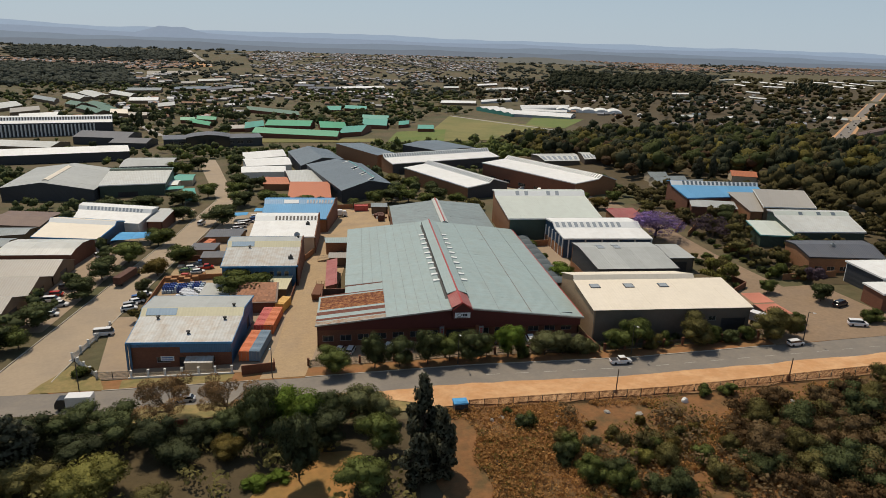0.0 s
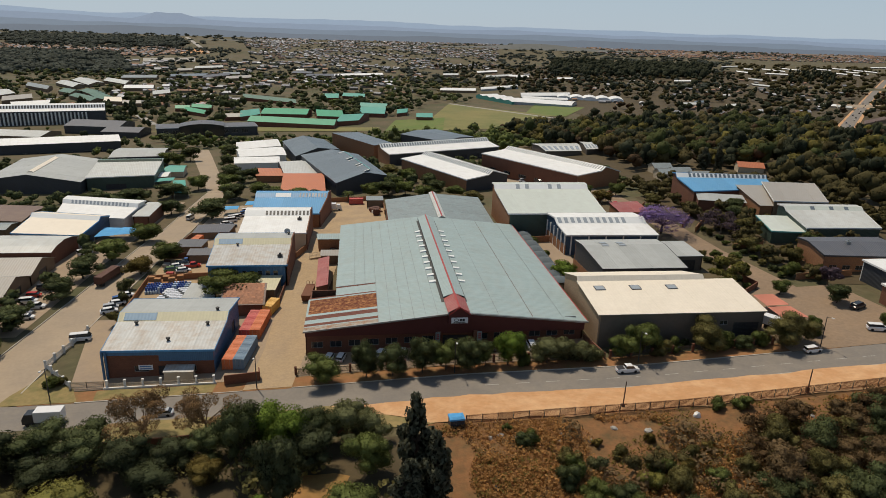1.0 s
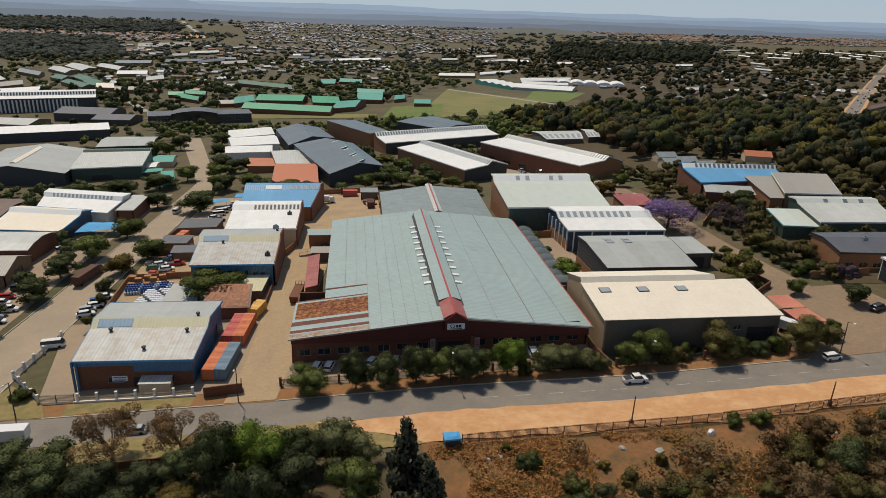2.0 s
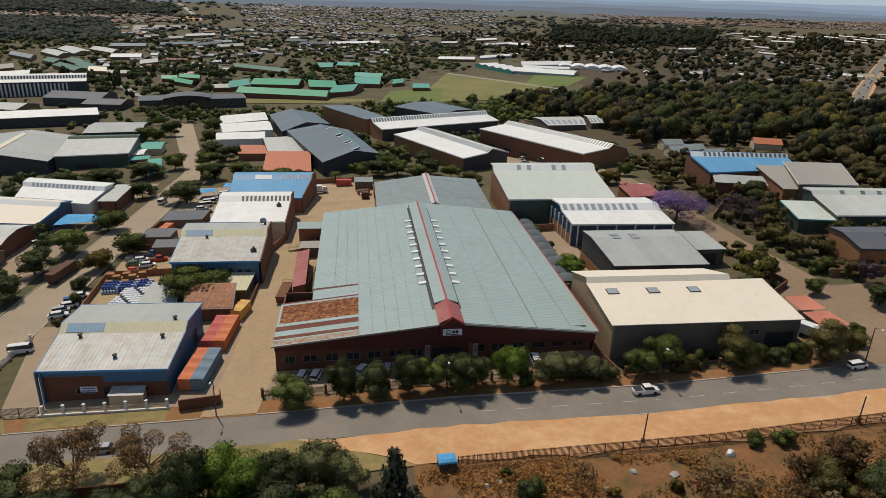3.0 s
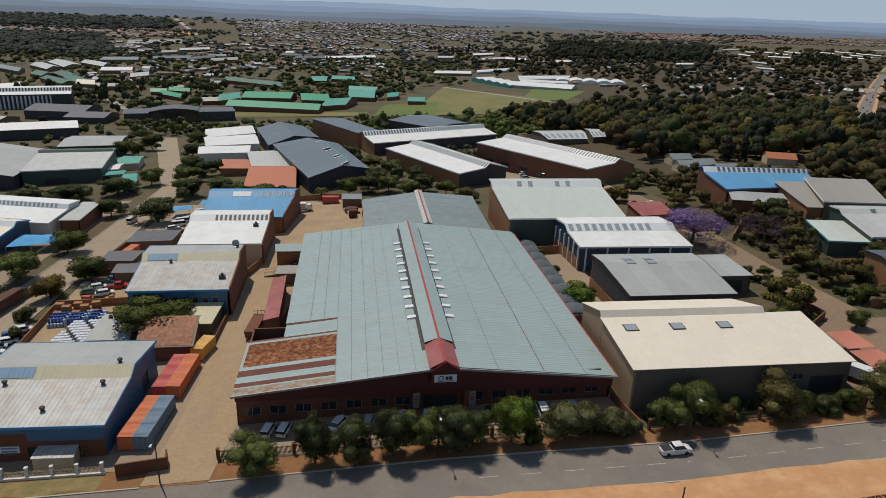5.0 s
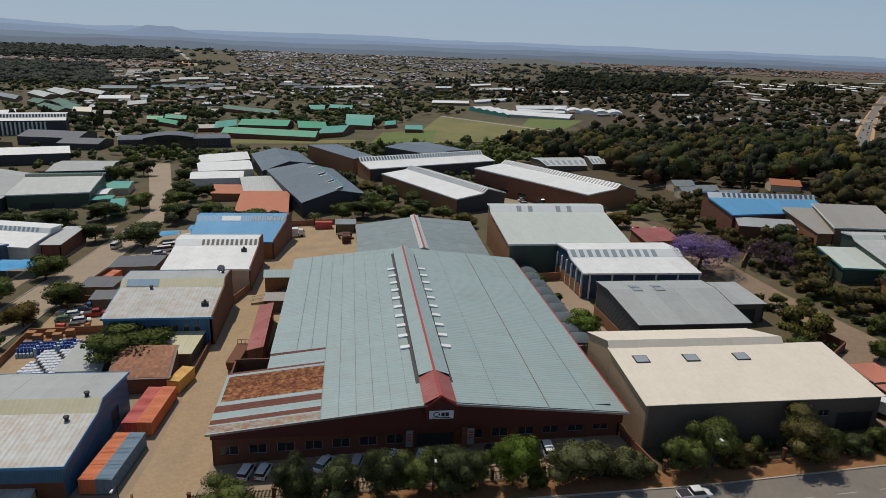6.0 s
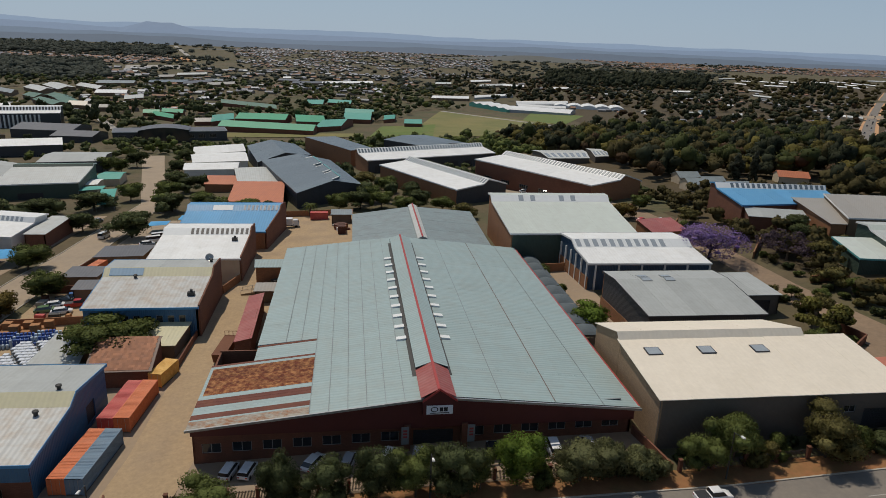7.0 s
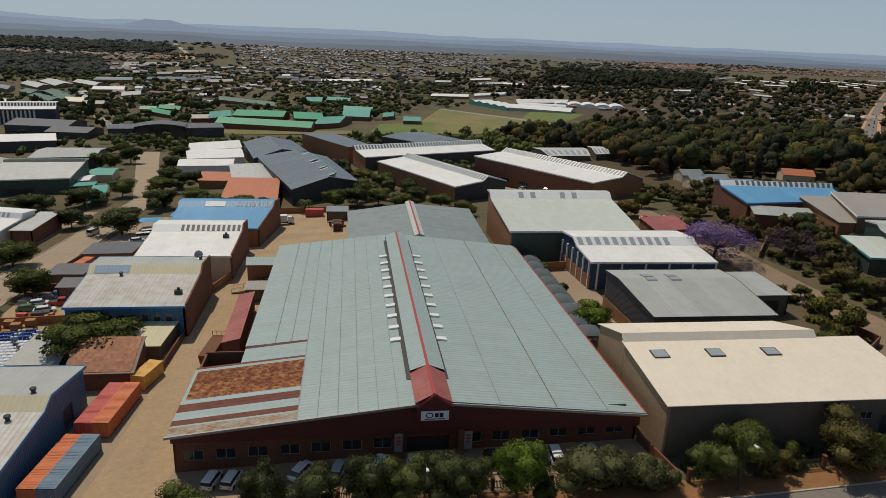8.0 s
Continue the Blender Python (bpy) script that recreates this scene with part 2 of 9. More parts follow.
M = {
    "roof_grey": roof_mat("grey_roof_sheet", (0.318, 0.415, 0.42), 0.5, (0.31, 0.35, 0.33), 0.45, rand=0.02, lines=0.12, valley_shade=0.05, rib_depth=0.014),
    "roof_aged": roof_mat("aged_roof_sheet", (0.25, 0.29, 0.30), 0.45, (0.17, 0.17, 0.16), 0.4),
    "roof_white": roof_mat("white_roof_sheet", (0.80, 0.81, 0.80), 0.45, (0.55, 0.52, 0.46), 0.25, lines=0.05, rand=0.03, valley_shade=0.008, rib_depth=0.005),
    "roof_pale": roof_mat("pale_roof_sheet", (0.55, 0.57, 0.55), 0.45, (0.40, 0.37, 0.32), 0.35, lines=0.12, valley_shade=0.04),
    "roof_cream": roof_mat("cream_roof_sheet", (0.80, 0.72, 0.60), 0.5, (0.66, 0.58, 0.46), 0.2, lines=0.04, rand=0.02, valley_shade=0.005, rib_depth=0.004),
    "roof_yellow": roof_mat("pale_yellow_sheet", (0.58, 0.54, 0.36), 0.5, (0.5, 0.46, 0.34), 0.3, lines=0.08, rand=0.02, valley_shade=0.02),
    "sheet_sky": roof_mat("faded_blue_sheet", (0.20, 0.33, 0.46), 0.5, (0.3, 0.42, 0.5), 0.3, lines=0.08, rand=0.02, valley_shade=0.02),
    "roof_mint": roof_mat("pale_green_roof_sheet", (0.56, 0.61, 0.56), 0.45, (0.45, 0.46, 0.42), 0.3, lines=0.06, valley_shade=0.008, rib_depth=0.005),
    "roof_streaked": roof_mat("streaked_roof_sheet", (0.50, 0.51, 0.50), 0.5, (0.34, 0.22, 0.12), 0.5, lines=0.22),
    "roof_lightgrey": roof_mat("light_grey_roof_sheet", (0.40, 0.42, 0.41), 0.5, (0.3, 0.3, 0.28), 0.3, lines=0.08, valley_shade=0.012, rib_depth=0.006),
    "roof_blue": roof_mat("blue_roof_sheet", (0.10, 0.33, 0.58), 0.45, (0.16, 0.40, 0.60), 0.3, lines=0.06),
    "roof_bluegrey": roof_mat("slate_blue_roof_sheet", (0.13, 0.17, 0.20), 0.42, (0.20, 0.23, 0.25), 0.3),
    "roof_dark": roof_mat("charcoal_roof_sheet", (0.10, 0.105, 0.12), 0.45, (0.15, 0.14, 0.14), 0.4),
    "roof_green": roof_mat("green_roof_sheet", (0.025, 0.30, 0.16), 0.55, (0.04, 0.34, 0.21), 0.4, lines=0.05, valley_shade=0.005, rib_depth=0.003),
    "roof_teal": roof_mat("teal_roof_sheet", (0.07, 0.33, 0.27), 0.6, (0.12, 0.36, 0.30), 0.4, lines=0.05, valley_shade=0.005, rib_depth=0.003),
    "roof_darkgreen": roof_mat("dark_green_roof_sheet", (0.06, 0.16, 0.11), 0.5, (0.14, 0.2, 0.16), 0.4),
    "roof_tan": roof_mat("tan_roof_sheet", (0.36, 0.34, 0.31), 0.5, (0.35, 0.31, 0.26), 0.4, lines=0.06),
    "roof_red": roof_mat("red_roof_sheet", (0.34, 0.085, 0.075), 0.5, (0.40, 0.17, 0.15), 0.5),
    "roof_backgrey": roof_mat("weathered_grey_roof_sheet", (0.24, 0.30, 0.31), 0.5, (0.19, 0.20, 0.19), 0.5, rand=0.03, lines=0.14),
    "roof_oxide": roof_mat("dark_oxide_roof_sheet", (0.135, 0.040, 0.028), 0.8, (0.20, 0.075, 0.04), 0.5, lines=0.2, var=0.3, rand=0.1),
    "roof_mottled": mat("rust_mottled_roof_sheet", (0.36, 0.33, 0.28), 0.8, 0.35, 1.4, tint=(0.30, 0.12, 0.045), tint_amount=0.95, tint_scale=0.9, rib=0.4, rib_depth=0.012, rand=0.1, valley_shade=0.1),
    "roof_rust": mat("rusted_roof_sheet", (0.155, 0.036, 0.014), 0.9, 0.5, 1.8, tint=(0.48, 0.22, 0.085), tint_amount=0.95, tint_scale=1.15, rib=0.42, rib_depth=0.014, rand=0.12, valley_shade=0.16),
    "roof_orange": roof_mat("orange_roof_sheet", (0.52, 0.17, 0.08), 0.6, (0.42, 0.14, 0.08), 0.5),
    "roof_brown": roof_mat("brown_roof_sheet", (0.16, 0.10, 0.08), 0.6, (0.22, 0.15, 0.11), 0.5),
    "tile_clay": mat("clay_roof_tile", (0.40, 0.18, 0.10), 0.8, 0.3, 2.0, rand=0.22, tint=(0.20, 0.11, 0.08), tint_amount=0.5, tint_scale=1.0),
    "skylight": mat("translucent_roof_sheet", (0.33, 0.37, 0.40), 0.25, 0.15, 2.0, rib=0.38, rib_depth=0.01),
    "strip_white": mat("white_clerestory_sheet", (0.74, 0.76, 0.76), 0.5, 0.1, 1.0),
    "trim_white": mat("white_trim", (0.7, 0.7, 0.68), 0.6, 0.12, 1.5),
    "trim_red": mat("red_trim", (0.40, 0.055, 0.05), 0.5, 0.15, 1.5),
    "trim_dark": mat("dark_trim", (0.035, 0.035, 0.04), 0.5, 0.2, 1.5),
    "fascia_red": mat("dark_red_fascia", (0.10, 0.022, 0.020), 0.55, 0.2, 1.0),
    "trim_blue": mat("blue_trim", (0.06, 0.26, 0.50), 0.5, 0.15, 1.0),
    "trim_teal": mat("teal_trim", (0.10, 0.34, 0.34), 0.5, 0.15, 1.0),
    "brick": mat("orange_face_brick", (0.33, 0.155, 0.075), 0.85, 0.22, 1.2, bump=0.01, bump_scale=9, tint=(0.28, 0.13, 0.07), tint_amount=0.5, uv_brick=(0.44, 0.17)),
    "brick_red": mat("red_brown_brick", (0.21, 0.085, 0.05), 0.85, 0.25, 1.2, bump=0.01, bump_scale=9, tint=(0.14, 0.06, 0.04), tint_amount=0.5, uv_brick=(0.44, 0.17)),
    "brick_tan": mat("tan_face_brick", (0.33, 0.225, 0.14), 0.85, 0.2, 1.2, bump=0.01, bump_scale=9, tint=(0.33, 0.22, 0.13), tint_amount=0.4, uv_brick=(0.44, 0.17)),
    "wall_navy": mat("navy_wall_sheet", (0.028, 0.065, 0.115), 0.5, 0.2, 1.2, rib=0.4, rib_depth=0.02),
    "wall_blue": mat("blue_wall_sheet", (0.045, 0.135, 0.245), 0.5, 0.2, 1.2, rib=0.4, rib_depth=0.02),
    "wall_dark": mat("charcoal_wall_sheet", (0.045, 0.05, 0.058), 0.5, 0.2, 1.2, rib=0.4, rib_depth=0.02),
    "wall_green": mat("dark_green_wall_sheet", (0.045, 0.075, 0.06), 0.5, 0.2, 1.2, rib=0.4, rib_depth=0.02),
    "wall_grey": mat("taupe_wall_sheet", (0.125, 0.105, 0.085), 0.75, 0.2, 1.2, rib=0.2, rib_depth=0.004),
    "wall_white": mat("white_plaster", (0.68, 0.68, 0.66), 0.8, 0.15, 1.2, tint=(0.5, 0.46, 0.4), tint_amount=0.3),
    "wall_cream": mat("cream_plaster", (0.55, 0.46, 0.34), 0.8, 0.15, 1.2, tint=(0.4, 0.3, 0.2), tint_amount=0.4),
    "wall_brown": mat("brown_plaster", (0.20, 0.14, 0.09), 0.85, 0.2, 1.2, tint=(0.13, 0.09, 0.06), tint_amount=0.5),
    "concrete": mat("concrete", (0.34, 0.32, 0.29), 0.85, 0.2, 1.0, bump=0.01, bump_scale=5),
    "asphalt": mat("worn_asphalt", (0.185, 0.165, 0.145), 0.85, 0.18, 1.5, bump=0.004, bump_scale=30, tint=(0.25, 0.215, 0.175), tint_amount=0.6, tint_scale=0.12),
    "asphalt_old": mat("dusty_asphalt", (0.355, 0.275, 0.195), 0.85, 0.18, 1.2, tint=(0.28, 0.225, 0.17), tint_amount=0.6, tint_scale=0.1),
    "paving": mat("dusty_brick_paving", (0.30, 0.225, 0.16), 0.85, 0.16, 1.0, tint=(0.36, 0.26, 0.165), tint_amount=0.6, tint_scale=0.1),
    "lane": mat("worn_grey_paving", (0.235, 0.165, 0.11), 0.85, 0.3, 1.0, tint=(0.29, 0.195, 0.12), tint_amount=0.6, tint_scale=0.12),
    "yard": mat("dusty_concrete_yard", (0.40, 0.285, 0.170), 0.9, 0.32, 1.6, tint=(0.30, 0.22, 0.15), tint_amount=0.6, tint_scale=0.15),
    "sand": mat("orange_sand", (0.50, 0.265, 0.125), 0.95, 0.2, 0.9, bump=0.03, bump_scale=2, tint=(0.66, 0.42, 0.24), tint_amount=0.6, tint_scale=0.2),
    "soil": mat("red_soil", (0.281, 0.128, 0.055), 0.95, 0.3, 0.9, bump=0.05, bump_scale=2, tint=(0.204, 0.128, 0.051), tint_amount=0.8, tint_scale=0.2),
    "scrub": mat("scrub_soil", (0.215, 0.100, 0.040), 0.95, 0.45, 0.9, bump=0.06, bump_scale=2, tint=(0.095, 0.070, 0.030), tint_amount=0.8, tint_scale=0.25),
    "verge": mat("dry_verge_grass", (0.27, 0.20, 0.085), 0.95, 0.3, 0.9, bump=0.03, bump_scale=3, tint=(0.13, 0.13, 0.045), tint_amount=0.7, tint_scale=0.35),
    # brown soil, darkened in its base colour to stand in for tree shade
    "wood_floor_shade": mat("woodland_floor_shade", (0.075, 0.055, 0.028), 0.95, 0.45, 0.5, bump=0.1, bump_scale=0.8, tint=(0.085, 0.060, 0.026), tint_amount=0.6, tint_scale=0.05),
    "lawn": mat("mown_grass", (0.33, 0.165, 0.055), 0.95, 0.35, 0.8, tint=(0.19, 0.135, 0.045), tint_amount=0.6, tint_scale=0.12),
    "field": mat("dry_playing_field", (0.21, 0.185, 0.07), 0.95, 0.2, 0.3, tint=(0.12, 0.145, 0.045), tint_amount=0.7, tint_scale=0.02),
    "veld": mat("veld_ground", (0.118, 0.090, 0.050), 0.95, 0.4, 0.35, bump=0.15, bump_scale=0.6, tint=(0.068, 0.074, 0.030), tint_amount=0.9, tint_scale=0.03),
    "turf": mat("green_turf", (0.115, 0.165, 0.040), 0.95, 0.25, 0.4, tint=(0.19, 0.18, 0.06), tint_amount=0.5, tint_scale=0.05),
    "suburb_soil": mat("bare_brown_soil", (0.20, 0.135, 0.085), 0.95, 0.3, 0.05, tint=(0.12, 0.10, 0.06), tint_amount=0.7, tint_scale=0.006),
    "kerb": mat("concrete_kerb", (0.42, 0.38, 0.32), 0.85, 0.2, 2.0),
    "paint": mat("road_paint", (0.40, 0.39, 0.36), 0.7, 0.3, 4.0),
    "glass": mat("dark_glass", (0.02, 0.025, 0.03), 0.08, 0.1, 1.0, spec=0.8),
    "frame": mat("window_frame", (0.30, 0.29, 0.28), 0.5, 0.1, 1.0),
    "steel": mat("galvanised_steel", (0.36, 0.37, 0.37), 0.4, 0.15, 3.0, metal=0.6),
    "dark_steel": mat("dark_steel", (0.05, 0.048, 0.045), 0.5, 0.2, 3.0),
    "rust_steel": mat("rusty_steel", (0.16, 0.06, 0.03), 0.8, 0.3, 2.0),
    "bark": mat("bark", (0.10, 0.07, 0.05), 0.95, 0.3, 4.0),
    "bark_pale": mat("pale_bark", (0.20, 0.14, 0.09), 0.95, 0.3, 4.0),
    "tyre": mat("tyre", (0.02, 0.02, 0.02), 0.8, 0.1, 3.0),
    "car_white": mat("white_car_paint", (0.75, 0.75, 0.75), 0.25, 0.05, 1.0, spec=0.6),
    "car_silver": mat("silver_car_paint", (0.42, 0.43, 0.45), 0.25, 0.05, 1.0, spec=0.6),
    "car_red": mat("red_car_paint", (0.45, 0.03, 0.02), 0.25, 0.05, 1.0, spec=0.6),
    "car_blue": mat("blue_car_paint", (0.04, 0.12, 0.32), 0.25, 0.05, 1.0, spec=0.6),
    "car_dark": mat("dark_car_paint", (0.03, 0.035, 0.04), 0.25, 0.05, 1.0, spec=0.6),
    "car_green": mat("green_car_paint", (0.10, 0.18, 0.08), 0.3, 0.05, 1.0, spec=0.6),
    "lamp_glass": mat("lamp_glass", (0.6, 0.6, 0.58), 0.2, 0.05, 1.0),
    "box_red": mat("red_container", (0.52, 0.085, 0.080), 0.6, 0.2, 1.0, rib=0.28, rib_depth=0.02, tint=(0.55, 0.17, 0.12), tint_amount=0.4),
    "box_orange": mat("orange_container", (0.62, 0.165, 0.060), 0.6, 0.2, 1.0, rib=0.28, rib_depth=0.02, tint=(0.56, 0.18, 0.09), tint_amount=0.4),
    "box_blue": mat("blue_container", (0.13, 0.215, 0.30), 0.6, 0.2, 1.0, rib=0.28, rib_depth=0.02, tint=(0.17, 0.22, 0.27), tint_amount=0.4),
    "box_yellow": mat("yellow_container", (0.72, 0.42, 0.11), 0.6, 0.2, 1.0, rib=0.28, rib_depth=0.02, tint=(0.55, 0.25, 0.06), tint_amount=0.4),
    "box_brown": mat("brown_container", (0.12, 0.05, 0.035), 0.7, 0.2, 1.0, rib=0.28, rib_depth=0.04),
    "canvas_blue": mat("blue_canvas", (0.06, 0.32, 0.62), 0.8, 0.15, 1.0, tint=(0.12, 0.42, 0.68), tint_amount=0.5),
    "canvas_salmon": mat("salmon_shade_cloth", (0.52, 0.19, 0.13), 0.85, 0.12, 1.0),
    "canvas_teal": mat("teal_shade_cloth", (0.09, 0.36, 0.31), 0.85, 0.15, 1.0),
    "canvas_dark": mat("dark_shade_cloth", (0.10, 0.125, 0.14), 0.85, 0.2, 1.0),
    "plastic_pale": mat("pale_blue_plastic", (0.42, 0.52, 0.62), 0.5, 0.15, 2.0, rand=0.1),
    "plastic_blue": mat("blue_plastic_drum", (0.03, 0.08, 0.28), 0.4, 0.15, 2.0, island=0.2),
    "plastic_white": mat("white_plastic_tank", (0.60, 0.63, 0.68), 0.4, 0.12, 2.0, island=0.1),
    "timber": mat("rough_timber", (0.36, 0.17, 0.07), 0.85, 0.25, 2.0),
    "sign_white": mat("white_sign_board", (0.72, 0.74, 0.76), 0.5, 0.05, 1.0),
    "sign_dark": mat("black_sign_letters", (0.02, 0.02, 0.025), 0.5, 0.05, 1.0),
    "sign_blue": mat("blue_sign_board", (0.08, 0.20, 0.42), 0.5, 0.1, 1.0),
}


def leaf_mat(name, color, island=0.24, trans=0.4):
    """Leaves: a matt surface that lets some light through."""
    m = mat(name, color, 0.75, 0.38, 1.7, island=island, rand=0.15, spec=0.12, bump=0.35, bump_scale=1.6)
    n, l = m.node_tree.nodes, m.node_tree.links
    b = n["Principled BSDF"]
    t = n.new("ShaderNodeBsdfTranslucent")
    l.new(b.inputs["Base Color"].links[0].from_socket, t.inputs["Color"])
    mix = n.new("ShaderNodeMixShader")
    mix.inputs[0].default_value = trans
    l.new(b.outputs[0], mix.inputs[1])
    l.new(t.outputs[0], mix.inputs[2])
    l.new(mix.outputs[0], n["Material Output"].inputs["Surface"])
    return m


LEAF = {
    "green": leaf_mat("green_leaves", (0.150, 0.180, 0.056)),
    "bright": leaf_mat("fresh_green_leaves", (0.150, 0.220, 0.040)),
    "olive": leaf_mat("olive_leaves", (0.190, 0.168, 0.064)),
    "grey": leaf_mat("grey_green_leaves", (0.180, 0.188, 0.088)),
    "dark": leaf_mat("dark_green_leaves", (0.112, 0.134, 0.058)),
    "cypress": leaf_mat("cypress_leaves", (0.150, 0.155, 0.105)),
    "brown": leaf_mat("dry_brown_leaves", (0.200, 0.135, 0.070)),
    "violet": leaf_mat("violet_blossom", (0.34, 0.23, 0.52), 0.25),
    "mauve": leaf_mat("faded_mauve_blossom", (0.15, 0.11, 0.14), 0.3),
    "straw": leaf_mat("dry_grass", (0.40, 0.215, 0.080), 0.3),
    "autumn": leaf_mat("yellow_brown_leaves", (0.20, 0.15, 0.045)),
    "deep": leaf_mat("deep_green_leaves", (0.078, 0.092, 0.046)),
    "bare": leaf_mat("dry_twig_brown", (0.330, 0.205, 0.105)),
    "yellowgreen": leaf_mat("yellow_green_leaves", (0.260, 0.245, 0.072)),
    "scrub_brown": leaf_mat("brown_thornbush_leaves", (0.150, 0.092, 0.045)),
    "scrub_olive": leaf_mat("olive_thornbush_leaves", (0.130, 0.108, 0.045)),
    "wood_olive": leaf_mat("olive_wood_crowns", (0.098, 0.082, 0.034)),
    "wood_green": leaf_mat("green_wood_crowns", (0.078, 0.092, 0.032)),
    "wood_brown": leaf_mat("brown_wood_crowns", (0.108, 0.068, 0.038)),
    "wood_gold": leaf_mat("yellow_green_wood_crowns", (0.150, 0.128, 0.036)),
    "wood_dark": leaf_mat("dark_wood_crowns", (0.052, 0.060, 0.034)),
    # grey-green with some air haze put into the base colour
    "far": leaf_mat("far_hazed_leaves", (0.085, 0.098, 0.080), 0.3),
}


# ---- mesh tools ----
def thing(name, x, y, z, rz=0.0, label="", category="", group="", kind=""):
    ob = new(name)
    ob.empty_display_size = 0.5
    ob.matrix_world = pose(x, y, z, 0, 0, rz)
    return tagged(ob, label, category, group, kind)


def part(name, bm, material, parent=None, label="", smooth_=False):
    me = bpy.data.meshes.new(name)
    if smooth_:
        for f in bm.faces:
            f.smooth = True
    bm.to_mesh(me)
    bm.free()
    for m in material if isinstance(material, (list, tuple)) else [material]:
        me.materials.append(m)
    ob = new(name, me)
    if parent is not None:
        ob.parent = parent
    if label:
        ob["label"] = label
    return ob


def shared(name, me, parent, x=0, y=0, z=0, rz=0.0, label=""):
    """Another object on the same mesh."""
    ob = new(name, me)
    ob.parent = parent
    ob.matrix_basis = pose(x, y, z, 0, 0, rz)
    if label:
        ob["label"] = label
    return ob


def box(bm, x0, y0, z0, x1, y1, z1, mi=0):
    v = [bm.verts.new(p) for p in ((x0, y0, z0), (x1, y0, z0), (x1, y1, z0), (x0, y1, z0), (x0, y0, z1), (x1, y0, z1), (x1, y1, z1), (x0, y1, z1))]
    for i in ((0, 3, 2, 1), (4, 5, 6, 7), (0, 1, 5, 4), (1, 2, 6, 5), (2, 3, 7, 6), (3, 0, 4, 7)):
        bm.faces.new([v[k] for k in i]).material_index = mi
    return v


def slab(bm, top, thick, mi=0):
    """A plate whose upper face is the loop top, its underside thick lower."""
    n = len(top)
    a = [bm.verts.new(p) for p in top]
    b = [bm.verts.new((p[0], p[1], p[2] - thick)) for p in top]
    bm.faces.new(a).material_index = mi
    bm.faces.new(b[::-1]).material_index = mi
    for i in range(n):
        j = (i + 1) % n
        bm.faces.new((a[j], a[i], b[i], b[j])).material_index = mi


def tube(bm, p, q, r0, r1, n=8, caps=True):
    p, q = Vector(p), Vector(q)
    d = (q - p).normalized()
    s = d.orthogonal().normalized()
    t = d.cross(s)
    ring = lambda c, r: [bm.verts.new(c + (s * math.cos(2 * math.pi * k / n) + t * math.sin(2 * math.pi * k / n)) * r) for k in range(n)]
    a, b = ring(p, r0), ring(q, r1)
    for k in range(n):
        bm.faces.new((a[k], a[(k + 1) % n], b[(k + 1) % n], b[k]))
    if caps:
        bm.faces.new(a[::-1])
        bm.faces.new(b)


def uv_faces(bm, along):
    """UV in metres: x along the given direction, y across it, in each face's own plane."""
    bmesh.ops.remove_doubles(bm, verts=bm.verts, dist=0.002)
    bm.normal_update()
    layer = bm.loops.layers.uv.verify()
    along = Vector(along).normalized()
    for f in bm.faces:
        n = f.normal if f.normal.length > 0 else Vector((0, 0, 1))
        a = along - n * along.dot(n)
        if a.length < 0.2:
            a = Vector((0, 0, 1)) - n * n.z
            if a.length < 0.2:
                a = Vector((1, 0, 0))
            a = a.cross(n)
        a.normalize()
        c = n.cross(a)
        for lp in f.loops:
            lp[layer].uv = (lp.vert.co.dot(a), lp.vert.co.dot(c))


def wall_run(bm, p, q, z0, z1, thick, holes=(), z1q=None):
    """A straight wall from p to q with its outer face on that line, the room to its left; holes: (s0, z0, s1, z1)."""
    p, q = Vector((*p, 0)), Vector((*q, 0))
    d = q - p
    length = d.length
    d.normalize()
    nrm = Vector((-d.y, d.x, 0))
    z1q = z1 if z1q is None else z1q
    top = lambda s: z1 + (z1q - z1) * s / length
    cuts = sorted({0.0, length, *[min(max(h[k], 0), length) for h in holes for k in (0, 2)]})
    for s0, s1 in zip(cuts, cuts[1:]):
        if s1 - s0 < 1e-4:
            continue
        mid = (s0 + s1) / 2
        spans, at = [], z0
        for h in sorted((h for h in holes if h[0] < mid < h[2]), key=lambda h: h[1]):
            spans.append((at, at, h[1], h[1]))
            at = h[3]
        spans.append((at, at, top(s0), top(s1)))
        for a0, a1, b0, b1 in spans:
            if max(b0 - a0, b1 - a1) < 1e-3:
                continue
            pts = [p + d * s0, p + d * s1, p + d * s1 + nrm * thick, p + d * s0 + nrm * thick]
            lo = [bm.verts.new((c.x, c.y, z)) for c, z in zip(pts, (a0, a1, a1, a0))]
            hi = [bm.verts.new((c.x, c.y, z)) for c, z in zip(pts, (b0, b1, b1, b0))]
            bm.faces.new(lo[::-1])
            bm.faces.new(hi)
            for k in range(4):
                m_ = (k + 1) % 4
                bm.faces.new((lo[k], lo[m_], hi[m_], hi[k]))


